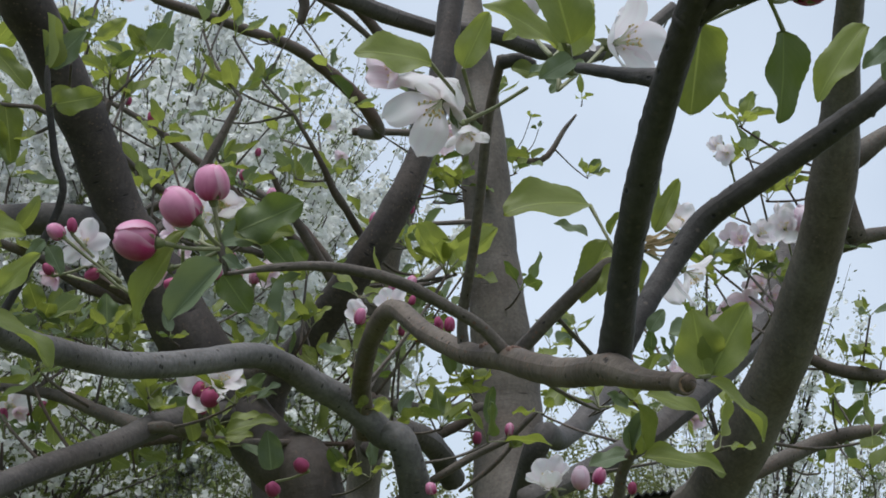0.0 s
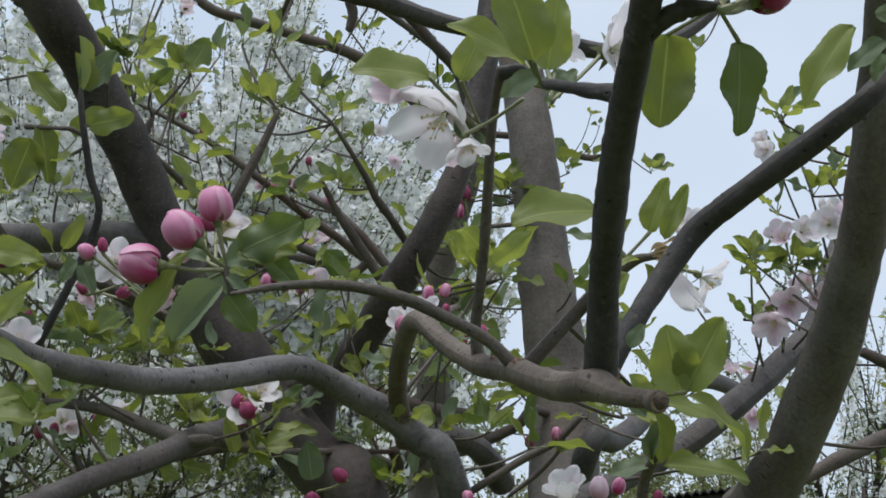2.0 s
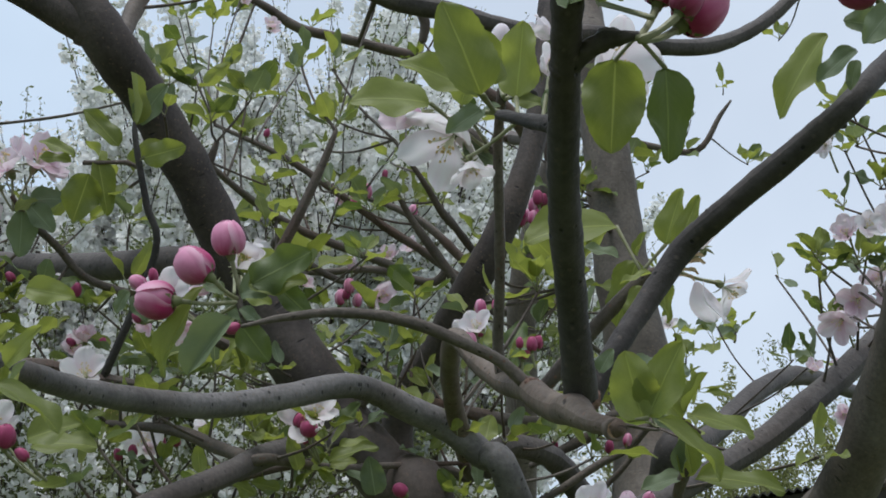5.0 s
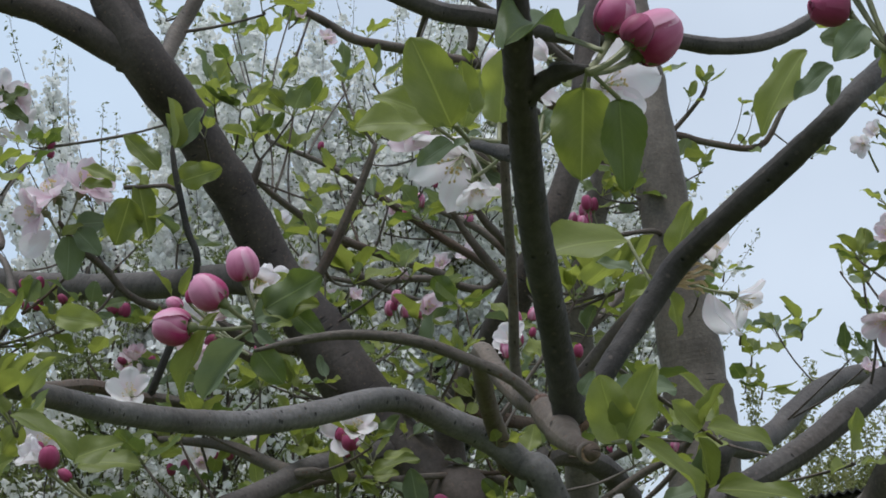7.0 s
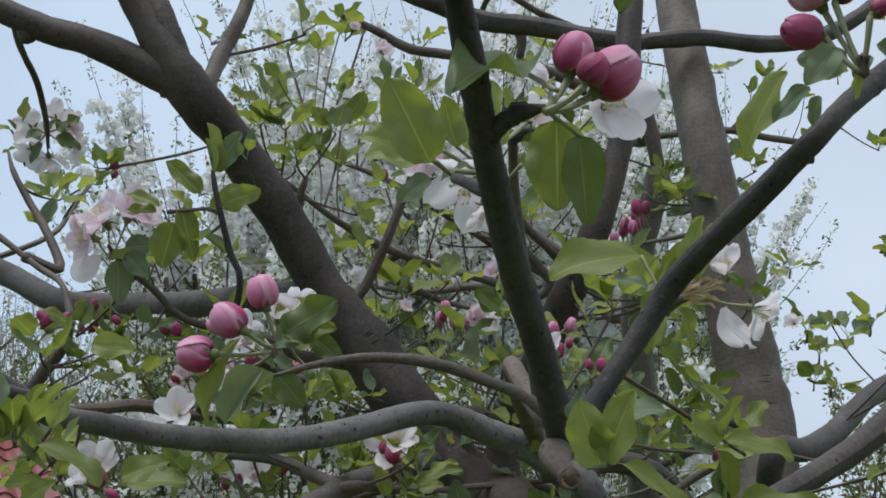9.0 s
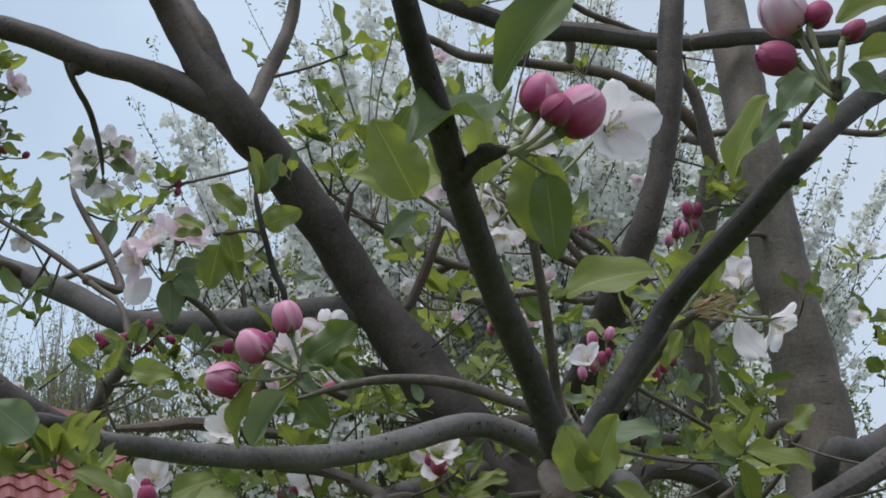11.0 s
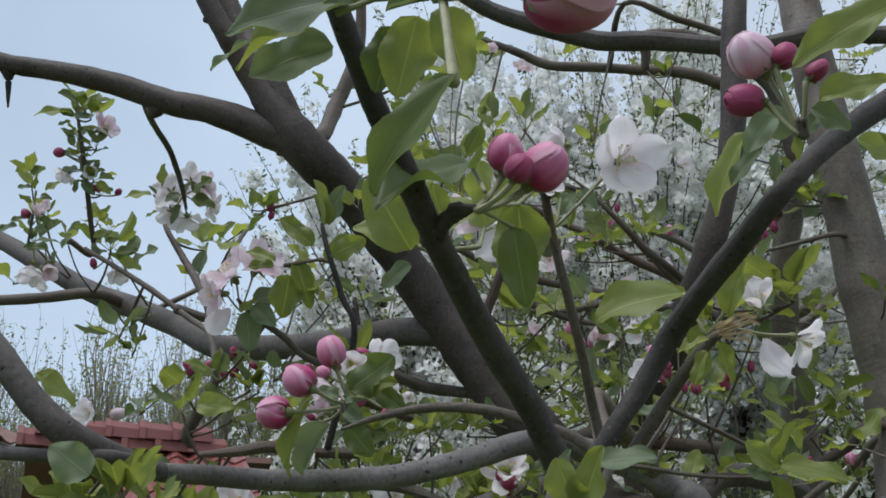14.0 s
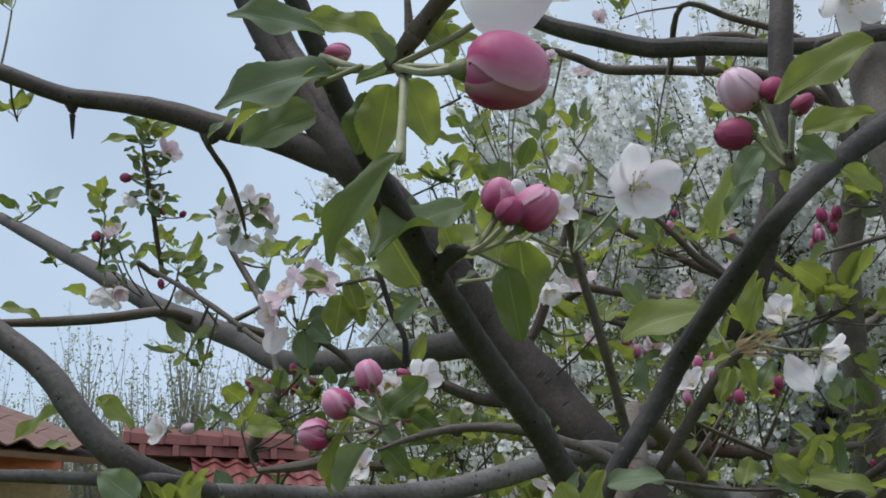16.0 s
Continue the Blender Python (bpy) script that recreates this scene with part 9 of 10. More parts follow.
spur((0.6680, 2.1791, 1.9848), (-0.04, -0.54, 0.84), 5, 0.0525, 146, (0.6688, 2.1890, 1.9694), True, LEAF)
spur((0.6360, 2.1766, 1.9935), (-0.04, -0.54, 0.84), 4, 0.0472, 147, (0.6368, 2.1855, 1.9796), True, LEAF)
spur((0.7313, 1.9243, 2.1483), (-0.04, -0.54, 0.84), 2, 0.0572, 148, (0.7742, 1.7457, 1.9240), True, LEAF)
spur((0.2656, 0.7257, 1.6838), (-0.04, -0.54, 0.84), 3, 0.0292, 149, (0.2181, 0.8457, 1.6698), False, LEAF)
spur((0.2651, 1.2912, 1.8158), (-0.04, -0.54, 0.84), 4, 0.0310, 150, (0.2830, 1.2859, 1.7886), True, LEAF)
spur((0.2389, 1.2830, 1.8445), (-0.04, -0.54, 0.84), 4, 0.0310, 151, (0.2830, 1.2859, 1.7886), True, LEAF)
spur((0.2224, 1.1953, 1.7872), (-0.04, -0.54, 0.84), 4, 0.0343, 152, (0.2030, 1.1565, 1.7581), True, LEAF)
spur((0.1787, 1.1019, 1.7503), (-0.04, -0.54, 0.84), 4, 0.0315, 153, (0.1657, 1.1131, 1.7497), False, LEAF)
spur((0.0925, 0.9612, 1.6966), (-0.04, -0.54, 0.84), 3, 0.0272, 154, (0.1004, 1.0037, 1.6888), False, LEAF)
spur((0.0547, 1.0136, 1.6951), (-0.04, -0.54, 0.84), 3, 0.0286, 155, (0.0585, 1.0078, 1.6918), False, LEAF)
spur((-0.2255, 0.9134, 1.6815), (-0.04, -0.54, 0.84), 4, 0.0322, 156, (-0.2013, 0.8857, 1.7225), False, LEAF)
spur((-0.2075, 1.0156, 1.6879), (-0.04, -0.54, 0.84), 5, 0.0334, 157, (-0.2038, 1.0188, 1.7061), False, LEAF)
spur((-0.1640, 1.0190, 1.6761), (-0.04, -0.54, 0.84), 4, 0.0334, 158, (-0.1726, 1.0001, 1.7029), False, LEAF)
spur((-0.1395, 1.1145, 1.7057), (-0.04, -0.54, 0.84), 4, 0.0315, 159, (-0.1017, 1.0718, 1.6734), False, LEAF)
spur((-0.0749, 0.9633, 1.6890), (-0.04, -0.54, 0.84), 4, 0.0294, 160, (-0.1118, 0.9423, 1.6855), False, LEAF)
spur((-0.0297, 0.9627, 1.6911), (-0.04, -0.54, 0.84), 5, 0.0317, 161, (-0.0114, 0.9502, 1.6781), False, LEAF)
spur((-0.0036, 1.0078, 1.7155), (-0.04, -0.54, 0.84), 4, 0.0238, 162, (-0.0204, 1.0082, 1.7072), False, LEAF)
spur((-0.5562, 1.1094, 2.1277), (0.10, -0.53, 0.84), 5, 0.0290, 163, (-0.5699, 1.1073, 2.1255), True, LEAF)
spur((-0.5760, 1.1213, 2.1095), (0.10, -0.53, 0.84), 5, 0.0259, 164, (-0.5691, 1.1155, 2.1061), True, LEAF)
spur((-0.5561, 1.1283, 2.0991), (0.10, -0.53, 0.84), 4, 0.0233, 165, (-0.5693, 1.1213, 2.0956), True, LEAF)
spur((-0.5628, 1.1614, 2.0536), (0.10, -0.53, 0.84), 4, 0.0224, 166, (-0.5733, 1.1526, 2.0484), True, LEAF)
spur((-0.5776, 1.1871, 2.0278), (0.10, -0.53, 0.84), 5, 0.0240, 167, (-0.5782, 1.1754, 2.0186), True, LEAF)
spur((-0.5723, 1.2105, 2.0240), (0.10, -0.53, 0.84), 4, 0.0244, 168, (-0.5809, 1.1854, 2.0060), True, LEAF)
spur((-0.5621, 1.1055, 2.1369), (0.10, -0.53, 0.84), 6, 0.0386, 169, (-0.5710, 1.1042, 2.1355), True, LEAF)
spur((-0.5694, 1.1290, 2.0877), (0.10, -0.53, 0.84), 5, 0.0259, 170, (-0.5696, 1.1264, 2.0863), True, LEAF)
spur((-0.5657, 1.1466, 2.0661), (0.10, -0.53, 0.84), 5, 0.0261, 171, (-0.5714, 1.1416, 2.0631), True, LEAF)
spur((-0.7928, 1.4358, 2.1187), (0.10, -0.53, 0.84), 5, 0.0405, 172, (-0.7775, 1.5118, 2.0435), True, LEAF)
spur((-0.8366, 1.4595, 2.1894), (0.10, -0.53, 0.84), 5, 0.0417, 173, (-0.8320, 1.5512, 2.0723), True, LEAF)
spur((-0.8102, 1.4414, 2.0873), (0.10, -0.53, 0.84), 5, 0.0405, 174, (-0.7802, 1.5137, 2.0449), True, LEAF)
spur((-0.6626, 1.2748, 2.0326), (0.10, -0.53, 0.84), 5, 0.0322, 175, (-0.6677, 1.3618, 1.9879), True, LEAF)
spur((-0.6105, 1.2880, 2.0228), (0.10, -0.53, 0.84), 5, 0.0465, 176, (-0.6677, 1.3618, 1.9879), True, LEAF)
spur((-0.5937, 1.2963, 2.0058), (0.10, -0.53, 0.84), 4, 0.0393, 177, (-0.5730, 1.3519, 1.9509), True, LEAF)
spur((-0.8950, 1.5393, 2.0569), (0.10, -0.53, 0.84), 3, 0.0472, 178, (-0.8584, 1.5701, 2.0862), True, LEAF)
spur((-0.4752, 1.2647, 2.0137), (0.10, -0.53, 0.84), 5, 0.0415, 179, (-0.4935, 1.2193, 2.0099), True, LEAF)
spur((-0.5318, 1.4963, 2.0900), (0.10, -0.53, 0.84), 4, 0.0486, 180, (-0.5495, 1.5079, 2.0609), True, LEAF)
spur((-0.4641, 1.2291, 1.9615), (0.10, -0.53, 0.84), 3, 0.0300, 181, (-0.4445, 1.1836, 1.9492), True, LEAF)
spur((-0.5924, 1.7925, 2.2333), (0.10, -0.53, 0.84), 5, 0.0387, 182, (-0.5923, 1.7911, 2.2356), True, LEAF)
spur((-0.3227, 1.1660, 1.9112), (0.10, -0.53, 0.84), 5, 0.0341, 183, (-0.3332, 1.1597, 1.8668), True, LEAF)
spur((-0.2861, 1.1723, 1.9145), (0.10, -0.53, 0.84), 5, 0.0341, 184, (-0.3145, 1.1447, 1.8644), True, LEAF)
spur((-0.2054, 1.0042, 1.8188), (0.10, -0.53, 0.84), 3, 0.0315, 187, (-0.1915, 0.9928, 1.8091), False, LEAF)
spur((-0.5126, 1.1372, 1.8795), (0.10, -0.53, 0.84), 6, 0.0434, 188, (-0.4809, 1.1241, 1.9331), True, LEAF)
spur((-0.4982, 1.1452, 1.8618), (0.10, -0.53, 0.84), 4, 0.0310, 189, (-0.4664, 1.1185, 1.9231), True, LEAF)
spur((-0.3609, 0.9808, 1.7921), (0.10, -0.53, 0.84), 4, 0.0315, 190, (-0.3715, 1.0355, 1.7790), False, LEAF)
spur((-0.3043, 0.9920, 1.7926), (0.10, -0.53, 0.84), 5, 0.0367, 191, (-0.3715, 1.0355, 1.7790), False, LEAF)
spur((-0.3256, 0.9922, 1.7773), (0.10, -0.53, 0.84), 4, 0.0315, 192, (-0.3832, 1.0394, 1.7578), False, LEAF)
spur((-0.5142, 1.2111, 1.8062), (0.10, -0.53, 0.84), 4, 0.0322, 193, (-0.4450, 1.2435, 1.8892), True, LEAF)
spur((-0.2746, 1.0052, 1.7677), (0.10, -0.53, 0.84), 3, 0.0289, 194, (-0.2115, 1.0234, 1.7069), False, LEAF)
spur((-0.1491, 0.9333, 1.7367), (0.10, -0.53, 0.84), 4, 0.0310, 195, (-0.1724, 0.9114, 1.7228), False, LEAF)
spur((-0.1208, 0.9375, 1.7415), (0.10, -0.53, 0.84), 5, 0.0310, 196, (-0.1215, 0.9553, 1.6895), False, LEAF)
spur((-0.1055, 1.0429, 1.7542), (0.10, -0.53, 0.84), 4, 0.0315, 197, (-0.0400, 1.0331, 1.7535), False, LEAF)
spur((-0.1676, 0.9283, 1.7411), (0.10, -0.53, 0.84), 4, 0.0310, 198, (-0.1724, 0.9114, 1.7228), False, LEAF)
spur((-0.2793, 2.2227, 2.6837), (0.10, -0.53, 0.84), 5, 0.0537, 199, (-0.2483, 2.1216, 2.6747), True, LEAF)
spur((-0.1234, 2.3453, 2.7339), (0.10, -0.53, 0.84), 4, 0.0496, 200, (-0.0905, 2.1729, 2.6365), True, LEAF)
spur((0.0577, 2.3897, 2.7059), (0.10, -0.53, 0.84), 3, 0.0496, 201, (0.0984, 2.2113, 2.6255), True, LEAF)
spur((0.1394, 1.4925, 2.2003), (0.10, -0.53, 0.84), 4, 0.0382, 202, (0.2661, 1.6051, 2.1921), True, LEAF)
spur((0.0682, 2.0426, 2.4479), (0.10, -0.53, 0.84), 4, 0.0472, 203, (0.1395, 1.9993, 2.6261), True, LEAF)
spur((-0.2662, 2.0717, 2.4824), (0.10, -0.53, 0.84), 6, 0.0603, 204, (-0.2286, 2.1282, 2.6687), True, LEAF)
spur((-0.0531, 1.0694, 2.0642), (0.10, -0.53, 0.84), 4, 0.0401, 205, (0.0079, 1.0528, 1.9919), True, LEAF)
spur((-0.0360, 1.2986, 2.0169), (0.10, -0.53, 0.84), 4, 0.0401, 206, (-0.0500, 1.3124, 1.9641), True, LEAF)
spur((0.0061, 1.5046, 2.0670), (0.10, -0.53, 0.84), 4, 0.0420, 207, (0.0345, 1.5359, 2.0506), True, LEAF)
spur((0.0605, 1.4154, 2.0464), (0.10, -0.53, 0.84), 4, 0.0429, 208, (0.0499, 1.4156, 2.0382), True, LEAF)
spur((-0.0617, 1.1220, 1.8771), (0.10, -0.53, 0.84), 5, 0.0401, 209, (-0.0866, 1.0211, 1.8656), True, LEAF)
spur((-0.1086, 1.2004, 1.9400), (0.10, -0.53, 0.84), 4, 0.0341, 210, (-0.1245, 1.2205, 1.9724), True, LEAF)
spur((-0.0936, 1.2241, 1.8686), (0.10, -0.53, 0.84), 4, 0.0341, 211, (-0.1022, 1.2480, 1.9663), True, LEAF)
spur((-0.0410, 1.1373, 1.8388), (0.10, -0.53, 0.84), 4, 0.0343, 212, (-0.0680, 1.0408, 1.7873), True, LEAF)
spur((0.0005, 1.0448, 1.8207), (0.10, -0.53, 0.84), 4, 0.0315, 213, (-0.0551, 1.0307, 1.7711), False, LEAF)
spur((0.0374, 1.0462, 1.8412), (0.10, -0.53, 0.84), 4, 0.0367, 214, (0.0382, 1.0272, 1.7466), False, LEAF)
spur((0.0884, 1.0592, 1.8316), (0.10, -0.53, 0.84), 4, 0.0289, 215, (0.0875, 1.0482, 1.7431), False, LEAF)
spur((0.1099, 0.9737, 1.7758), (0.10, -0.53, 0.84), 4, 0.0334, 216, (0.1209, 1.0208, 1.7117), False, LEAF)
spur((0.1376, 1.0836, 1.7817), (0.10, -0.53, 0.84), 4, 0.0315, 217, (0.1397, 1.0857, 1.7452), False, LEAF)
spur((0.0903, 0.9229, 1.7547), (0.10, -0.53, 0.84), 3, 0.0294, 218, (0.0617, 0.8867, 1.7023), False, LEAF)
spur((0.2542, 1.3429, 2.0646), (0.10, -0.53, 0.84), 4, 0.0401, 219, (0.2933, 1.3517, 2.0590), True, LEAF)
spur((0.1891, 1.3691, 1.9292), (0.10, -0.53, 0.84), 3, 0.0334, 220, (0.3120, 1.3395, 1.9179), True, LEAF)
spur((0.2828, 1.6865, 1.9964), (0.10, -0.53, 0.84), 4, 0.0446, 221, (0.2771, 1.7032, 1.9943), True, LEAF)
spur((0.2965, 1.7028, 1.9498), (0.10, -0.53, 0.84), 4, 0.0405, 222, (0.2448, 1.6753, 1.9357), True, LEAF)
spur((0.3464, 1.6990, 1.9971), (0.10, -0.53, 0.84), 4, 0.0405, 223, (0.3022, 1.7184, 2.0221), True, LEAF)
spur((0.1984, 1.5026, 1.8414), (0.10, -0.53, 0.84), 5, 0.0429, 224, (0.1341, 1.4647, 1.9536), True, LEAF)
spur((0.2438, 1.2031, 1.8085), (0.10, -0.53, 0.84), 4, 0.0343, 225, (0.2030, 1.1565, 1.7581), True, LEAF)
spur((0.1163, 0.9936, 1.7117), (0.10, -0.53, 0.84), 4, 0.0310, 226, (0.1116, 1.0131, 1.7013), False, LEAF)
spur((0.1586, 1.0006, 1.7167), (0.10, -0.53, 0.84), 5, 0.0334, 227, (0.1303, 1.0300, 1.7123), False, LEAF)
spur((0.1676, 0.9028, 1.6947), (0.10, -0.53, 0.84), 4, 0.0343, 228, (0.1044, 0.8857, 1.6686), False, LEAF)
spur((0.0626, 0.8809, 1.6978), (0.10, -0.53, 0.84), 3, 0.0300, 229, (0.0815, 0.8899, 1.6893), False, LEAF)
spur((-0.0856, 0.9046, 1.6964), (0.10, -0.53, 0.84), 4, 0.0317, 230, (-0.0795, 0.9076, 1.6766), False, LEAF)
spur((-0.0303, 0.8637, 1.6928), (0.10, -0.53, 0.84), 4, 0.0258, 231, (-0.0697, 0.8918, 1.6741), False, LEAF)
spur((-0.1610, 0.8392, 1.6874), (0.10, -0.53, 0.84), 4, 0.0300, 232, (-0.1276, 0.8349, 1.6425), False, LEAF)
spur((-0.5940, 0.9012, 2.0819), (0.14, -0.52, 0.84), 5, 0.0343, 233, (-0.5650, 0.8450, 2.1017), True, LEAF)
spur((-0.5917, 0.8708, 2.1864), (0.14, -0.52, 0.84), 4, 0.0286, 234, (-0.5746, 0.8413, 2.1053), True, LEAF)
spur((-1.2475, 1.8380, 2.3219), (0.14, -0.52, 0.84), 5, 0.0494, 235, (-1.2647, 1.8255, 2.3024), True, LEAF)
spur((-1.2145, 1.8422, 2.3377), (0.14, -0.52, 0.84), 4, 0.0439, 236, (-1.2508, 1.8178, 2.2950), True, LEAF)
spur((-1.1343, 1.7969, 2.2008), (0.14, -0.52, 0.84), 4, 0.0472, 237, (-1.1386, 1.7558, 2.2352), True, LEAF)
spur((-0.6661, 1.4542, 1.9685), (0.14, -0.52, 0.84), 4, 0.0405, 238, (-0.6726, 1.4321, 1.9946), True, LEAF)
spur((-0.3692, 1.9422, 2.4126), (0.14, -0.52, 0.84), 6, 0.0629, 239, (-0.3723, 1.9537, 2.3941), True, LEAF)
spur((-0.3654, 1.7625, 2.2951), (0.14, -0.52, 0.84), 5, 0.0620, 240, (-0.5923, 1.7908, 2.2354), True, LEAF)
spur((-0.0825, 1.0485, 2.0543), (0.14, -0.52, 0.84), 3, 0.0401, 241, (-0.0462, 0.9908, 1.9714), True, LEAF)
spur((-0.0462, 1.0894, 1.9498), (0.14, -0.52, 0.84), 3, 0.0343, 242, (-0.0594, 1.0026, 1.9300), True, LEAF)
spur((-0.0700, 1.7667, 2.5518), (0.14, -0.52, 0.84), 5, 0.0477, 243, (0.0200, 1.9727, 2.6635), True, LEAF)
spur((0.0030, 1.4021, 2.0312), (0.14, -0.52, 0.84), 5, 0.0429, 244, (0.0596, 1.4212, 2.0257), True, LEAF)
spur((0.0485, 1.4794, 2.1756), (0.14, -0.52, 0.84), 5, 0.0382, 245, (-0.0151, 1.5277, 2.0792), True, LEAF)
spur((0.2551, 1.4564, 2.0793), (0.14, -0.52, 0.84), 3, 0.0501, 246, (0.2933, 1.3517, 2.0590), True, LEAF)
spur((0.2972, 2.0906, 2.5235), (0.14, -0.52, 0.84), 4, 0.0525, 247, (0.2787, 2.0343, 2.5680), True, LEAF)
spur((-0.0453, 2.0304, 2.4126), (0.14, -0.52, 0.84), 4, 0.0577, 248, (0.0009, 2.0729, 2.6492), True, LEAF)
spur((-0.2219, 1.0596, 1.8893), (0.14, -0.52, 0.84), 4, 0.0343, 249, (-0.2191, 1.0663, 1.8537), True, LEAF)
spur((-0.3685, 1.3235, 1.9555), (0.14, -0.52, 0.84), 4, 0.0358, 250, (-0.4577, 1.2545, 1.8955), True, LEAF)
spur((-0.1622, 0.9141, 1.7076), (0.14, -0.52, 0.84), 4, 0.0334, 251, (-0.1228, 0.9567, 1.6900), False, LEAF)
spur((-0.1523, 1.0132, 1.7462), (0.14, -0.52, 0.84), 4, 0.0315, 252, (-0.1667, 0.9966, 1.7023), False, LEAF)
spur((0.1045, 1.4903, 2.2454), (-0.14, -0.53, 0.84), 3, 0.0343, 253, (0.0615, 1.5435, 2.3348), True, LEAF)
spur((-0.1120, 1.6094, 2.2952), (-0.14, -0.53, 0.84), 4, 0.0405, 254, (-0.1540, 1.5087, 2.1457), True, LEAF)
spur((-0.2503, 1.7013, 2.4025), (-0.14, -0.53, 0.84), 4, 0.0386, 255, (-0.2078, 1.5033, 2.1645), True, LEAF)
spur((-0.3020, 1.7067, 2.4074), (-0.14, -0.53, 0.84), 4, 0.0386, 256, (-0.2078, 1.5033, 2.1645), True, LEAF)
spur((-0.0466, 1.0550, 2.0073), (-0.14, -0.53, 0.84), 4, 0.0315, 257, (0.0079, 1.0528, 1.9919), False, LEAF)
spur((0.0934, 2.1283, 2.5817), (-0.14, -0.53, 0.84), 4, 0.0384, 258, (0.0762, 2.2058, 2.6265), True, LEAF)
spur((0.1354, 2.0205, 2.5719), (-0.14, -0.53, 0.84), 4, 0.0420, 259, (0.1561, 2.0031, 2.6204), True, LEAF)
spur((0.6371, 1.6693, 2.4679), (-0.14, -0.53, 0.84), 4, 0.0317, 260, (0.5739, 1.4293, 2.4238), True, LEAF)
spur((0.3883, 0.9032, 1.9701), (-0.14, -0.53, 0.84), 5, 0.0286, 261, (0.4264, 0.8298, 1.9364), False, LEAF)
spur((0.5879, 1.7920, 2.4305), (-0.14, -0.53, 0.84), 3, 0.0334, 262, (0.5895, 1.7982, 2.4207), True, LEAF)
spur((0.4667, 1.2420, 1.8546), (-0.14, -0.53, 0.84), 4, 0.0310, 263, (0.4187, 1.3194, 1.7929), True, LEAF)
spur((0.4912, 1.2383, 1.8562), (-0.14, -0.53, 0.84), 4, 0.0310, 264, (0.4253, 1.3277, 1.7982), True, LEAF)
spur((0.4129, 1.0388, 1.8554), (-0.14, -0.53, 0.84), 4, 0.0236, 265, (0.4616, 0.9964, 1.8522), False, LEAF)
spur((0.4510, 1.4318, 1.9310), (-0.14, -0.53, 0.84), 3, 0.0322, 266, (0.5030, 1.4218, 1.8537), True, LEAF)
spur((0.0477, 1.1003, 1.8111), (-0.14, -0.53, 0.84), 4, 0.0262, 267, (0.0694, 1.0404, 1.7443), False, LEAF)
spur((0.0188, 1.1107, 1.7889), (-0.14, -0.53, 0.84), 4, 0.0315, 268, (0.0488, 1.0316, 1.7458), False, LEAF)
spur((0.1980, 1.1604, 1.8961), (-0.14, -0.53, 0.84), 3, 0.0515, 269, (0.0877, 1.1311, 1.8575), True, LEAF)
spur((0.1698, 1.1647, 1.8942), (-0.14, -0.53, 0.84), 3, 0.0458, 270, (0.1045, 1.1099, 1.8922), True, LEAF)
spur((0.3061, 1.2454, 1.9157), (-0.14, -0.53, 0.84), 3, 0.0372, 271, (0.3130, 1.3392, 1.9121), True, LEAF)
spur((0.6989, 2.3725, 2.6439), (-0.18, -0.52, 0.83), 4, 0.0227, 272, (0.6982, 2.4735, 2.5913), True, LEAF)
spur((0.7207, 2.3750, 2.6212), (-0.18, -0.52, 0.83), 4, 0.0227, 273, (0.7202, 2.4736, 2.5912), True, LEAF)
join_foliage()

# ---- the house and the shed beyond ----
def roof_tile_mesh(name, mat, w, h):
    """A curved clay tile, w wide and h long, lying in x and y with its wave up z."""
    verts, faces = [], []
    nx = 6
    for layer in (0, 1):
        for j in (0, 1):
            for i in range(nx + 1):
                u = i / nx
                z = w * 0.12 * math.cos(6.2832 * u) + (0.03 if j == 0 else 0.0) - 0.014 * layer
                verts.append(((u - 0.5) * w, (j - 0.5) * h * 1.12, z))
    k = nx + 1
    for i in range(nx):
        faces.append((i, i + 1, k + i + 1, k + i))
        faces.append((2 * k + i + 1, 2 * k + i, 3 * k + i, 3 * k + i + 1))
        faces.append((i + 1, i, 2 * k + i, 2 * k + i + 1))
        faces.append((k + i, k + i + 1, 3 * k + i + 1, 3 * k + i))
    faces.append((0, k, 3 * k, 2 * k))
    faces.append((k - 1, 3 * k - 1, 4 * k - 1, 2 * k - 1))
    return mesh_of(name, verts, faces, [mat], None, False)


def ridge_mesh(mat, length, r):
    """An angular ridge tile along x with a raised lip at one end."""
    verts, faces = [], []
    prof = [(-1.0, -0.35), (-0.85, 0.1), (-0.35, 0.42), (0.35, 0.42), (0.85, 0.1), (1.0, -0.35)]
    for x, q in ((-0.55, 1.12), (-0.38, 1.12), (-0.37, 1.0), (0.55, 0.9)):
        for y, z in prof:
            verts.append((x * length, y * r * q, z * r * q))
    k = len(prof)
    for j in range(3):
        for i in range(k):
            faces.append((j * k + i, j * k + (i + 1) % k, j * k + k + (i + 1) % k, j * k + k + i))
    faces += [tuple(range(k - 1, -1, -1)), tuple(range(3 * k, 4 * k))]
    return mesh_of("ridge_tile", verts, faces, [mat], None, False)


def box_mesh(name, sx, sy, sz, mat):
    bm = bmesh.new()
    bmesh.ops.create_cube(bm, size=1.0)
    bmesh.ops.scale(bm, vec=(sx, sy, sz), verts=bm.verts)
    bmesh.ops.bevel(bm, geom=bm.edges[:], offset=min(sx, sy, sz) * 0.06, segments=1, affect="EDGES")
    me = bpy.data.meshes.new(name)
    bm.to_mesh(me)
    bm.free()
    me.materials.append(mat)
    return me


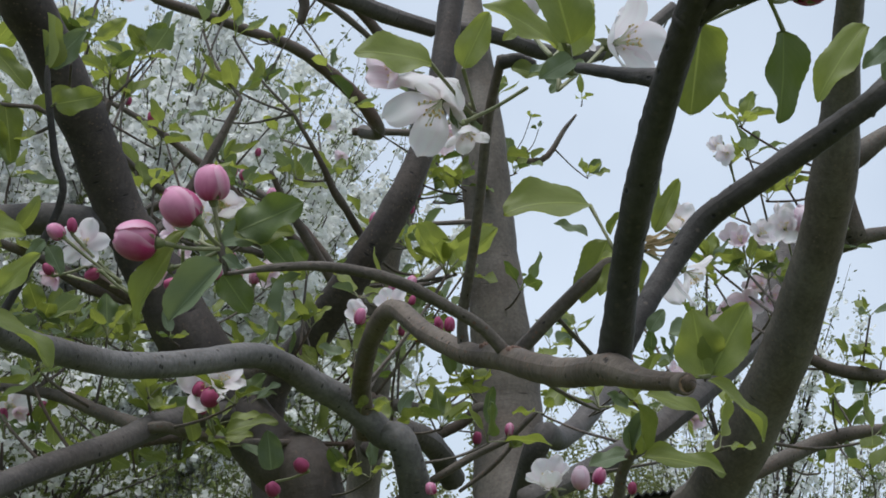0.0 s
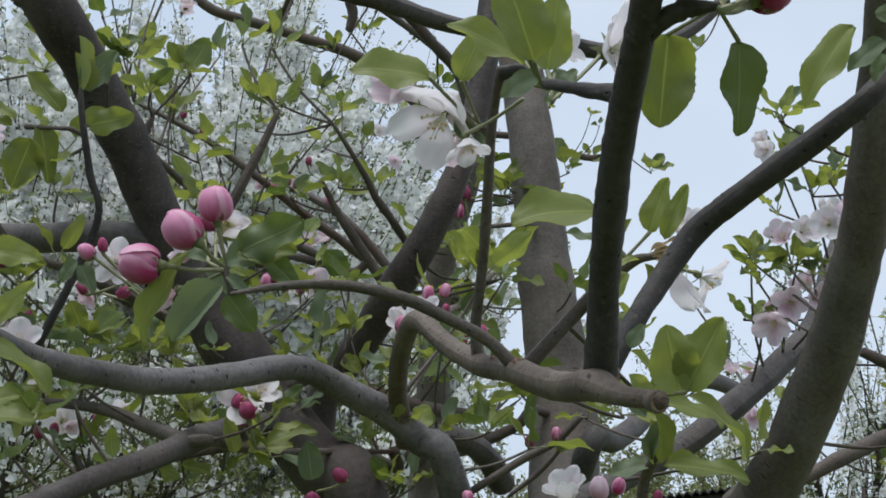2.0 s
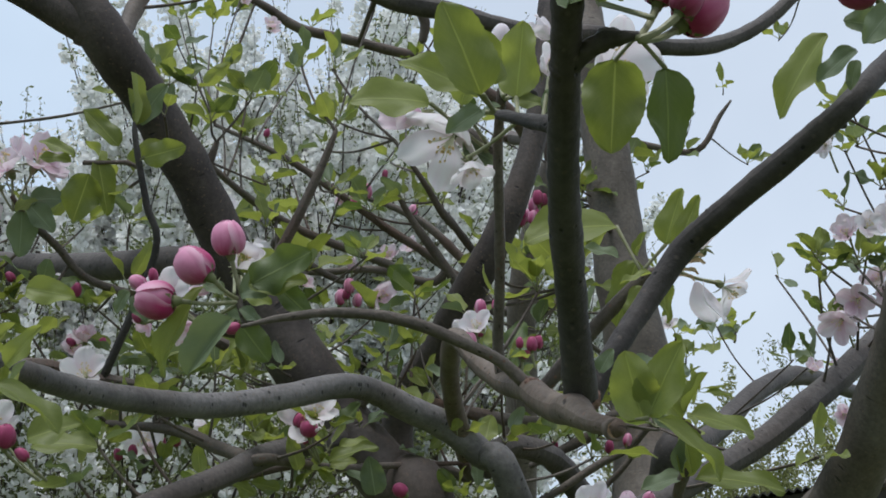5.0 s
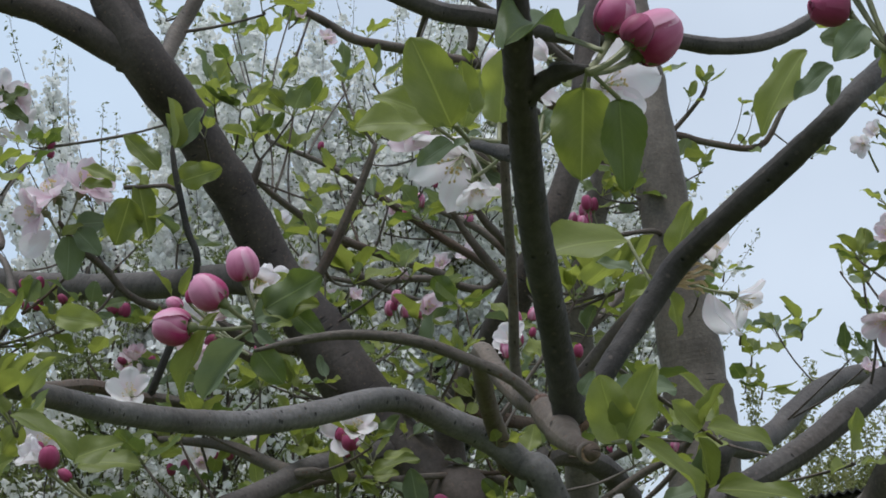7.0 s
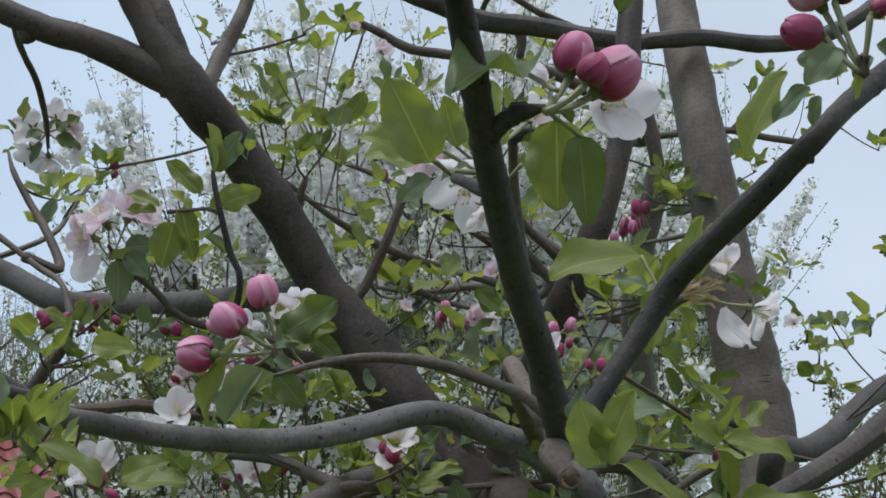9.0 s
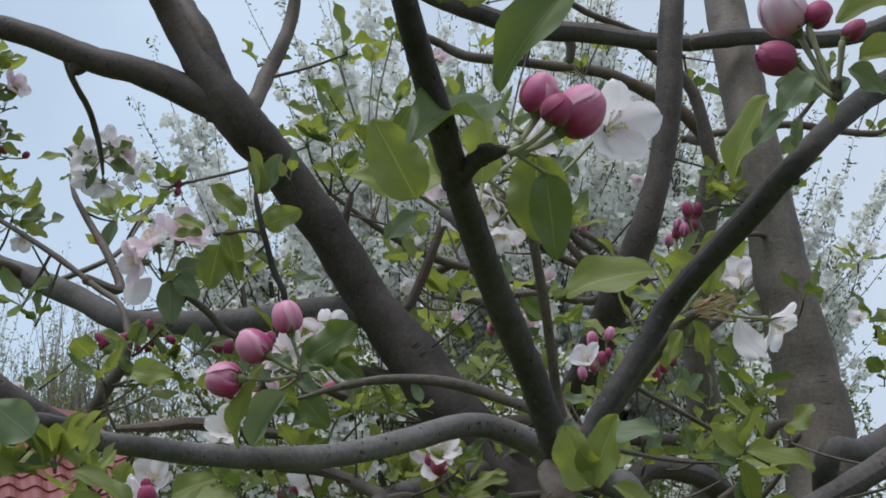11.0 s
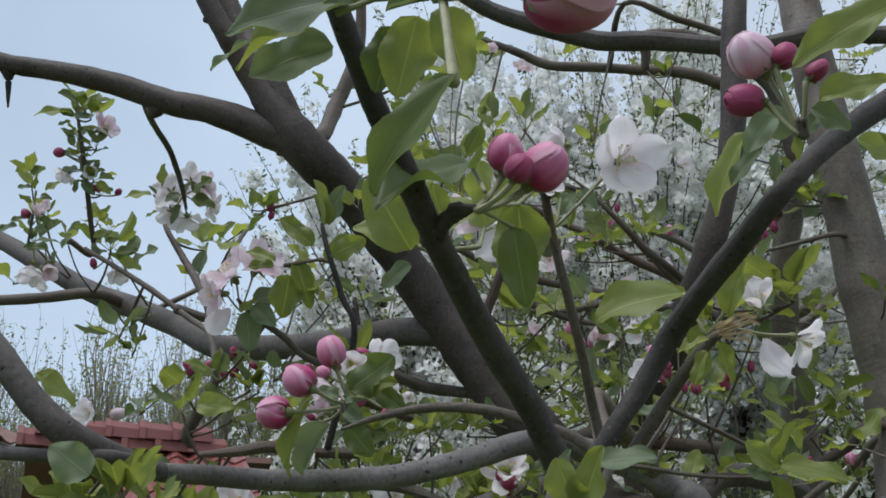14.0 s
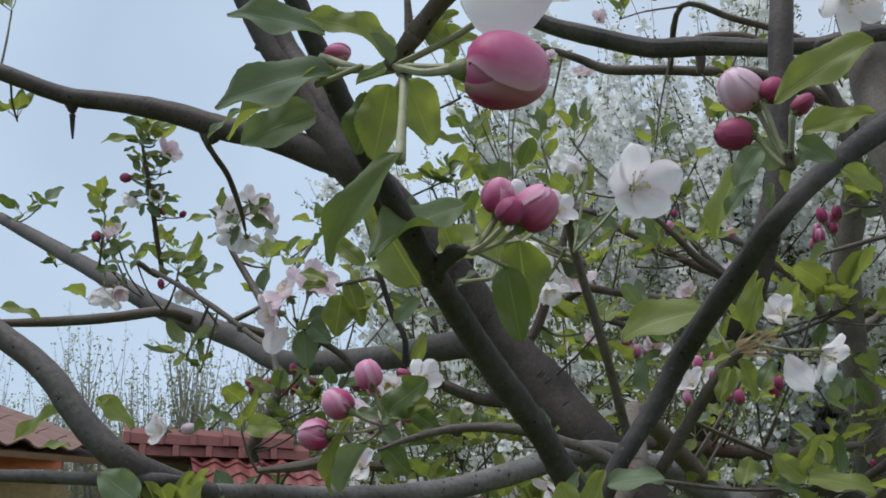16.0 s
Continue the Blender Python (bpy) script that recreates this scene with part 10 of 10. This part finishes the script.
def roof_slope(parent, origin, yaw, pitch, cols, rows, w, h, tile):
    """Rows of tiles from the eave at origin up a slope that faces -y turned by yaw."""
    m = Matrix.Translation(origin) @ Matrix.Rotation(yaw, 4, "Z") @ Matrix.Rotation(pitch, 4, "X")
    deck = child("roof_deck", box_mesh("roof_deck", cols * w, rows * h, 0.05, WOOD_CUT), parent)
    deck.matrix_local = m @ Matrix.Translation((cols * w / 2, rows * h / 2, -0.085))
    for j in range(rows):
        for i in range(cols):
            t = child("roof_tile", tile, parent)
            t.matrix_local = m @ Matrix.Translation(((i + 0.5) * w, (j + 0.5) * h, 0.0)) @ Matrix.Rotation(0.06 + 0.01 * ((i * 7 + j * 3) % 3), 4, "X")
    return m


house = thing("house", "single-storey house with ochre plaster wall and red clay tiled roof", "house", (0, 0, 0))
SMALL_TILE = roof_tile_mesh("roof_tile", ROOF_TILE, 0.15, 0.178)
OLD_TILE = roof_tile_mesh("roof_tile", ROOF_OLD, 0.26, 0.34)
HOUSE_TURN = 14.8
SHED_EAVE = (2.841, 8.428, 2.346)
SHED_TURN = -24.0
SHED_HIGH = 2.25
HOUSE_YAW = radians(HOUSE_TURN)
# lower roof: a slope of small tiles under a stepped double ridge
LOW_RIDGE = (-4.029, 6.964, 2.477)
LOW_YAW = radians(31.3)
LOW_PITCH = radians(27)
m_ridge = Matrix.Translation(LOW_RIDGE) @ Matrix.Rotation(LOW_YAW, 4, "Z")
m_low = m_ridge @ Matrix.Translation((0, -1.6 * math.cos(LOW_PITCH), -1.6 * math.sin(LOW_PITCH)))
roof_slope(house, m_low @ Vector((0.48, 0, 0)), LOW_YAW, LOW_PITCH, 6, 9, 0.15, 0.178, SMALL_TILE)
ridge = ridge_mesh(ROOF_RIDGE, 0.24, 0.15)
for layer, lift in enumerate((0.0, 0.075)):
    for k in range(6 - layer):
        r = child("ridge_tile", ridge, house)
        r.matrix_local = m_ridge @ Matrix.Translation((0.06 + 0.215 * k + 0.11 * layer, 0.03, 0.035 + lift)) @ Matrix.Rotation(radians(3), 4, "Y")
back = child("roof_deck", box_mesh("roof_deck", 1.6, 1.7, 0.05, ROOF_OLD), house)
back.matrix_local = m_ridge @ Matrix.Translation((0.8, 0.05, 0.0)) @ Matrix.Rotation(-LOW_PITCH, 4, "X") @ Matrix.Translation((0, 0.85, -0.04))
# main roof, its slope turned to the side
roof_slope(house, (-6.662, 5.272, 2.676), radians(62), radians(15), 14, 9, 0.26, 0.34, OLD_TILE)
m_gable = Matrix.Translation((-5.188, 8.131, 2.567)) @ Matrix.Rotation(HOUSE_YAW, 4, "Z")
f = child("fascia", box_mesh("fascia", 4.0, 0.05, 0.11, FASCIA), house, None, "bright orange-red painted fascia board")
f.matrix_local = m_gable @ Matrix.Translation((-2.0, 0.0, 0.0))
w = child("wall", box_mesh("wall", 3.8, 0.25, 2.5, PLASTER), house)
w.matrix_local = m_gable @ Matrix.Translation((-2.0, 0.45, -1.33))
w = child("wall", box_mesh("wall", 1.1, 0.25, 2.0, PLASTER), house)
w.matrix_local = m_low @ Matrix.Translation((0.98, 0.35, -1.0))


def corrugated(name, w, h, mat):
    verts, faces = [], []
    n = int(w / 0.015)
    for i in range(n + 1):
        z = 0.013 * math.cos(i * 1.5708)
        for y in (0.0, h):
            verts += [(i * w / n, y, z), (i * w / n, y, z - 0.012)]
    for i in range(n):
        a, b = i * 4, i * 4 + 4
        faces += [(a, b, b + 2, a + 2), (a + 1, a + 3, b + 3, b + 1), (a, a + 1, b + 1, b), (a + 2, b + 2, b + 3, a + 3)]
    return mesh_of(name, verts, faces, [mat], None, False)


shed = thing("shed", "dark weathered shed with a corrugated roof behind the trees", "shed", (0, 0, 0))
m_shed = Matrix.Translation(SHED_EAVE) @ Matrix.Rotation(radians(SHED_TURN), 4, "Z")
s = child("roof", corrugated("roof", 1.5, 2.0, ROOF_DARK), shed)
s.matrix_local = m_shed @ Matrix.Rotation(radians(-10), 4, "Y")
for k, (dx, dy, sx, sy) in enumerate(((0.75, 0.15, 1.3, 0.08), (0.75, 1.75, 1.3, 0.08), (0.12, 0.95, 0.08, 1.52), (1.38, 0.95, 0.08, 1.52))):
    b = child("wall", box_mesh("wall", sx, sy, SHED_HIGH, SHED_WOOD), shed)
    b.matrix_local = m_shed @ Matrix.Translation((dx, dy, -SHED_HIGH / 2 + dx * 0.176 - 0.04)) @ Matrix.Rotation(radians(-10) if sx > 1 else 0.0, 4, "Y")
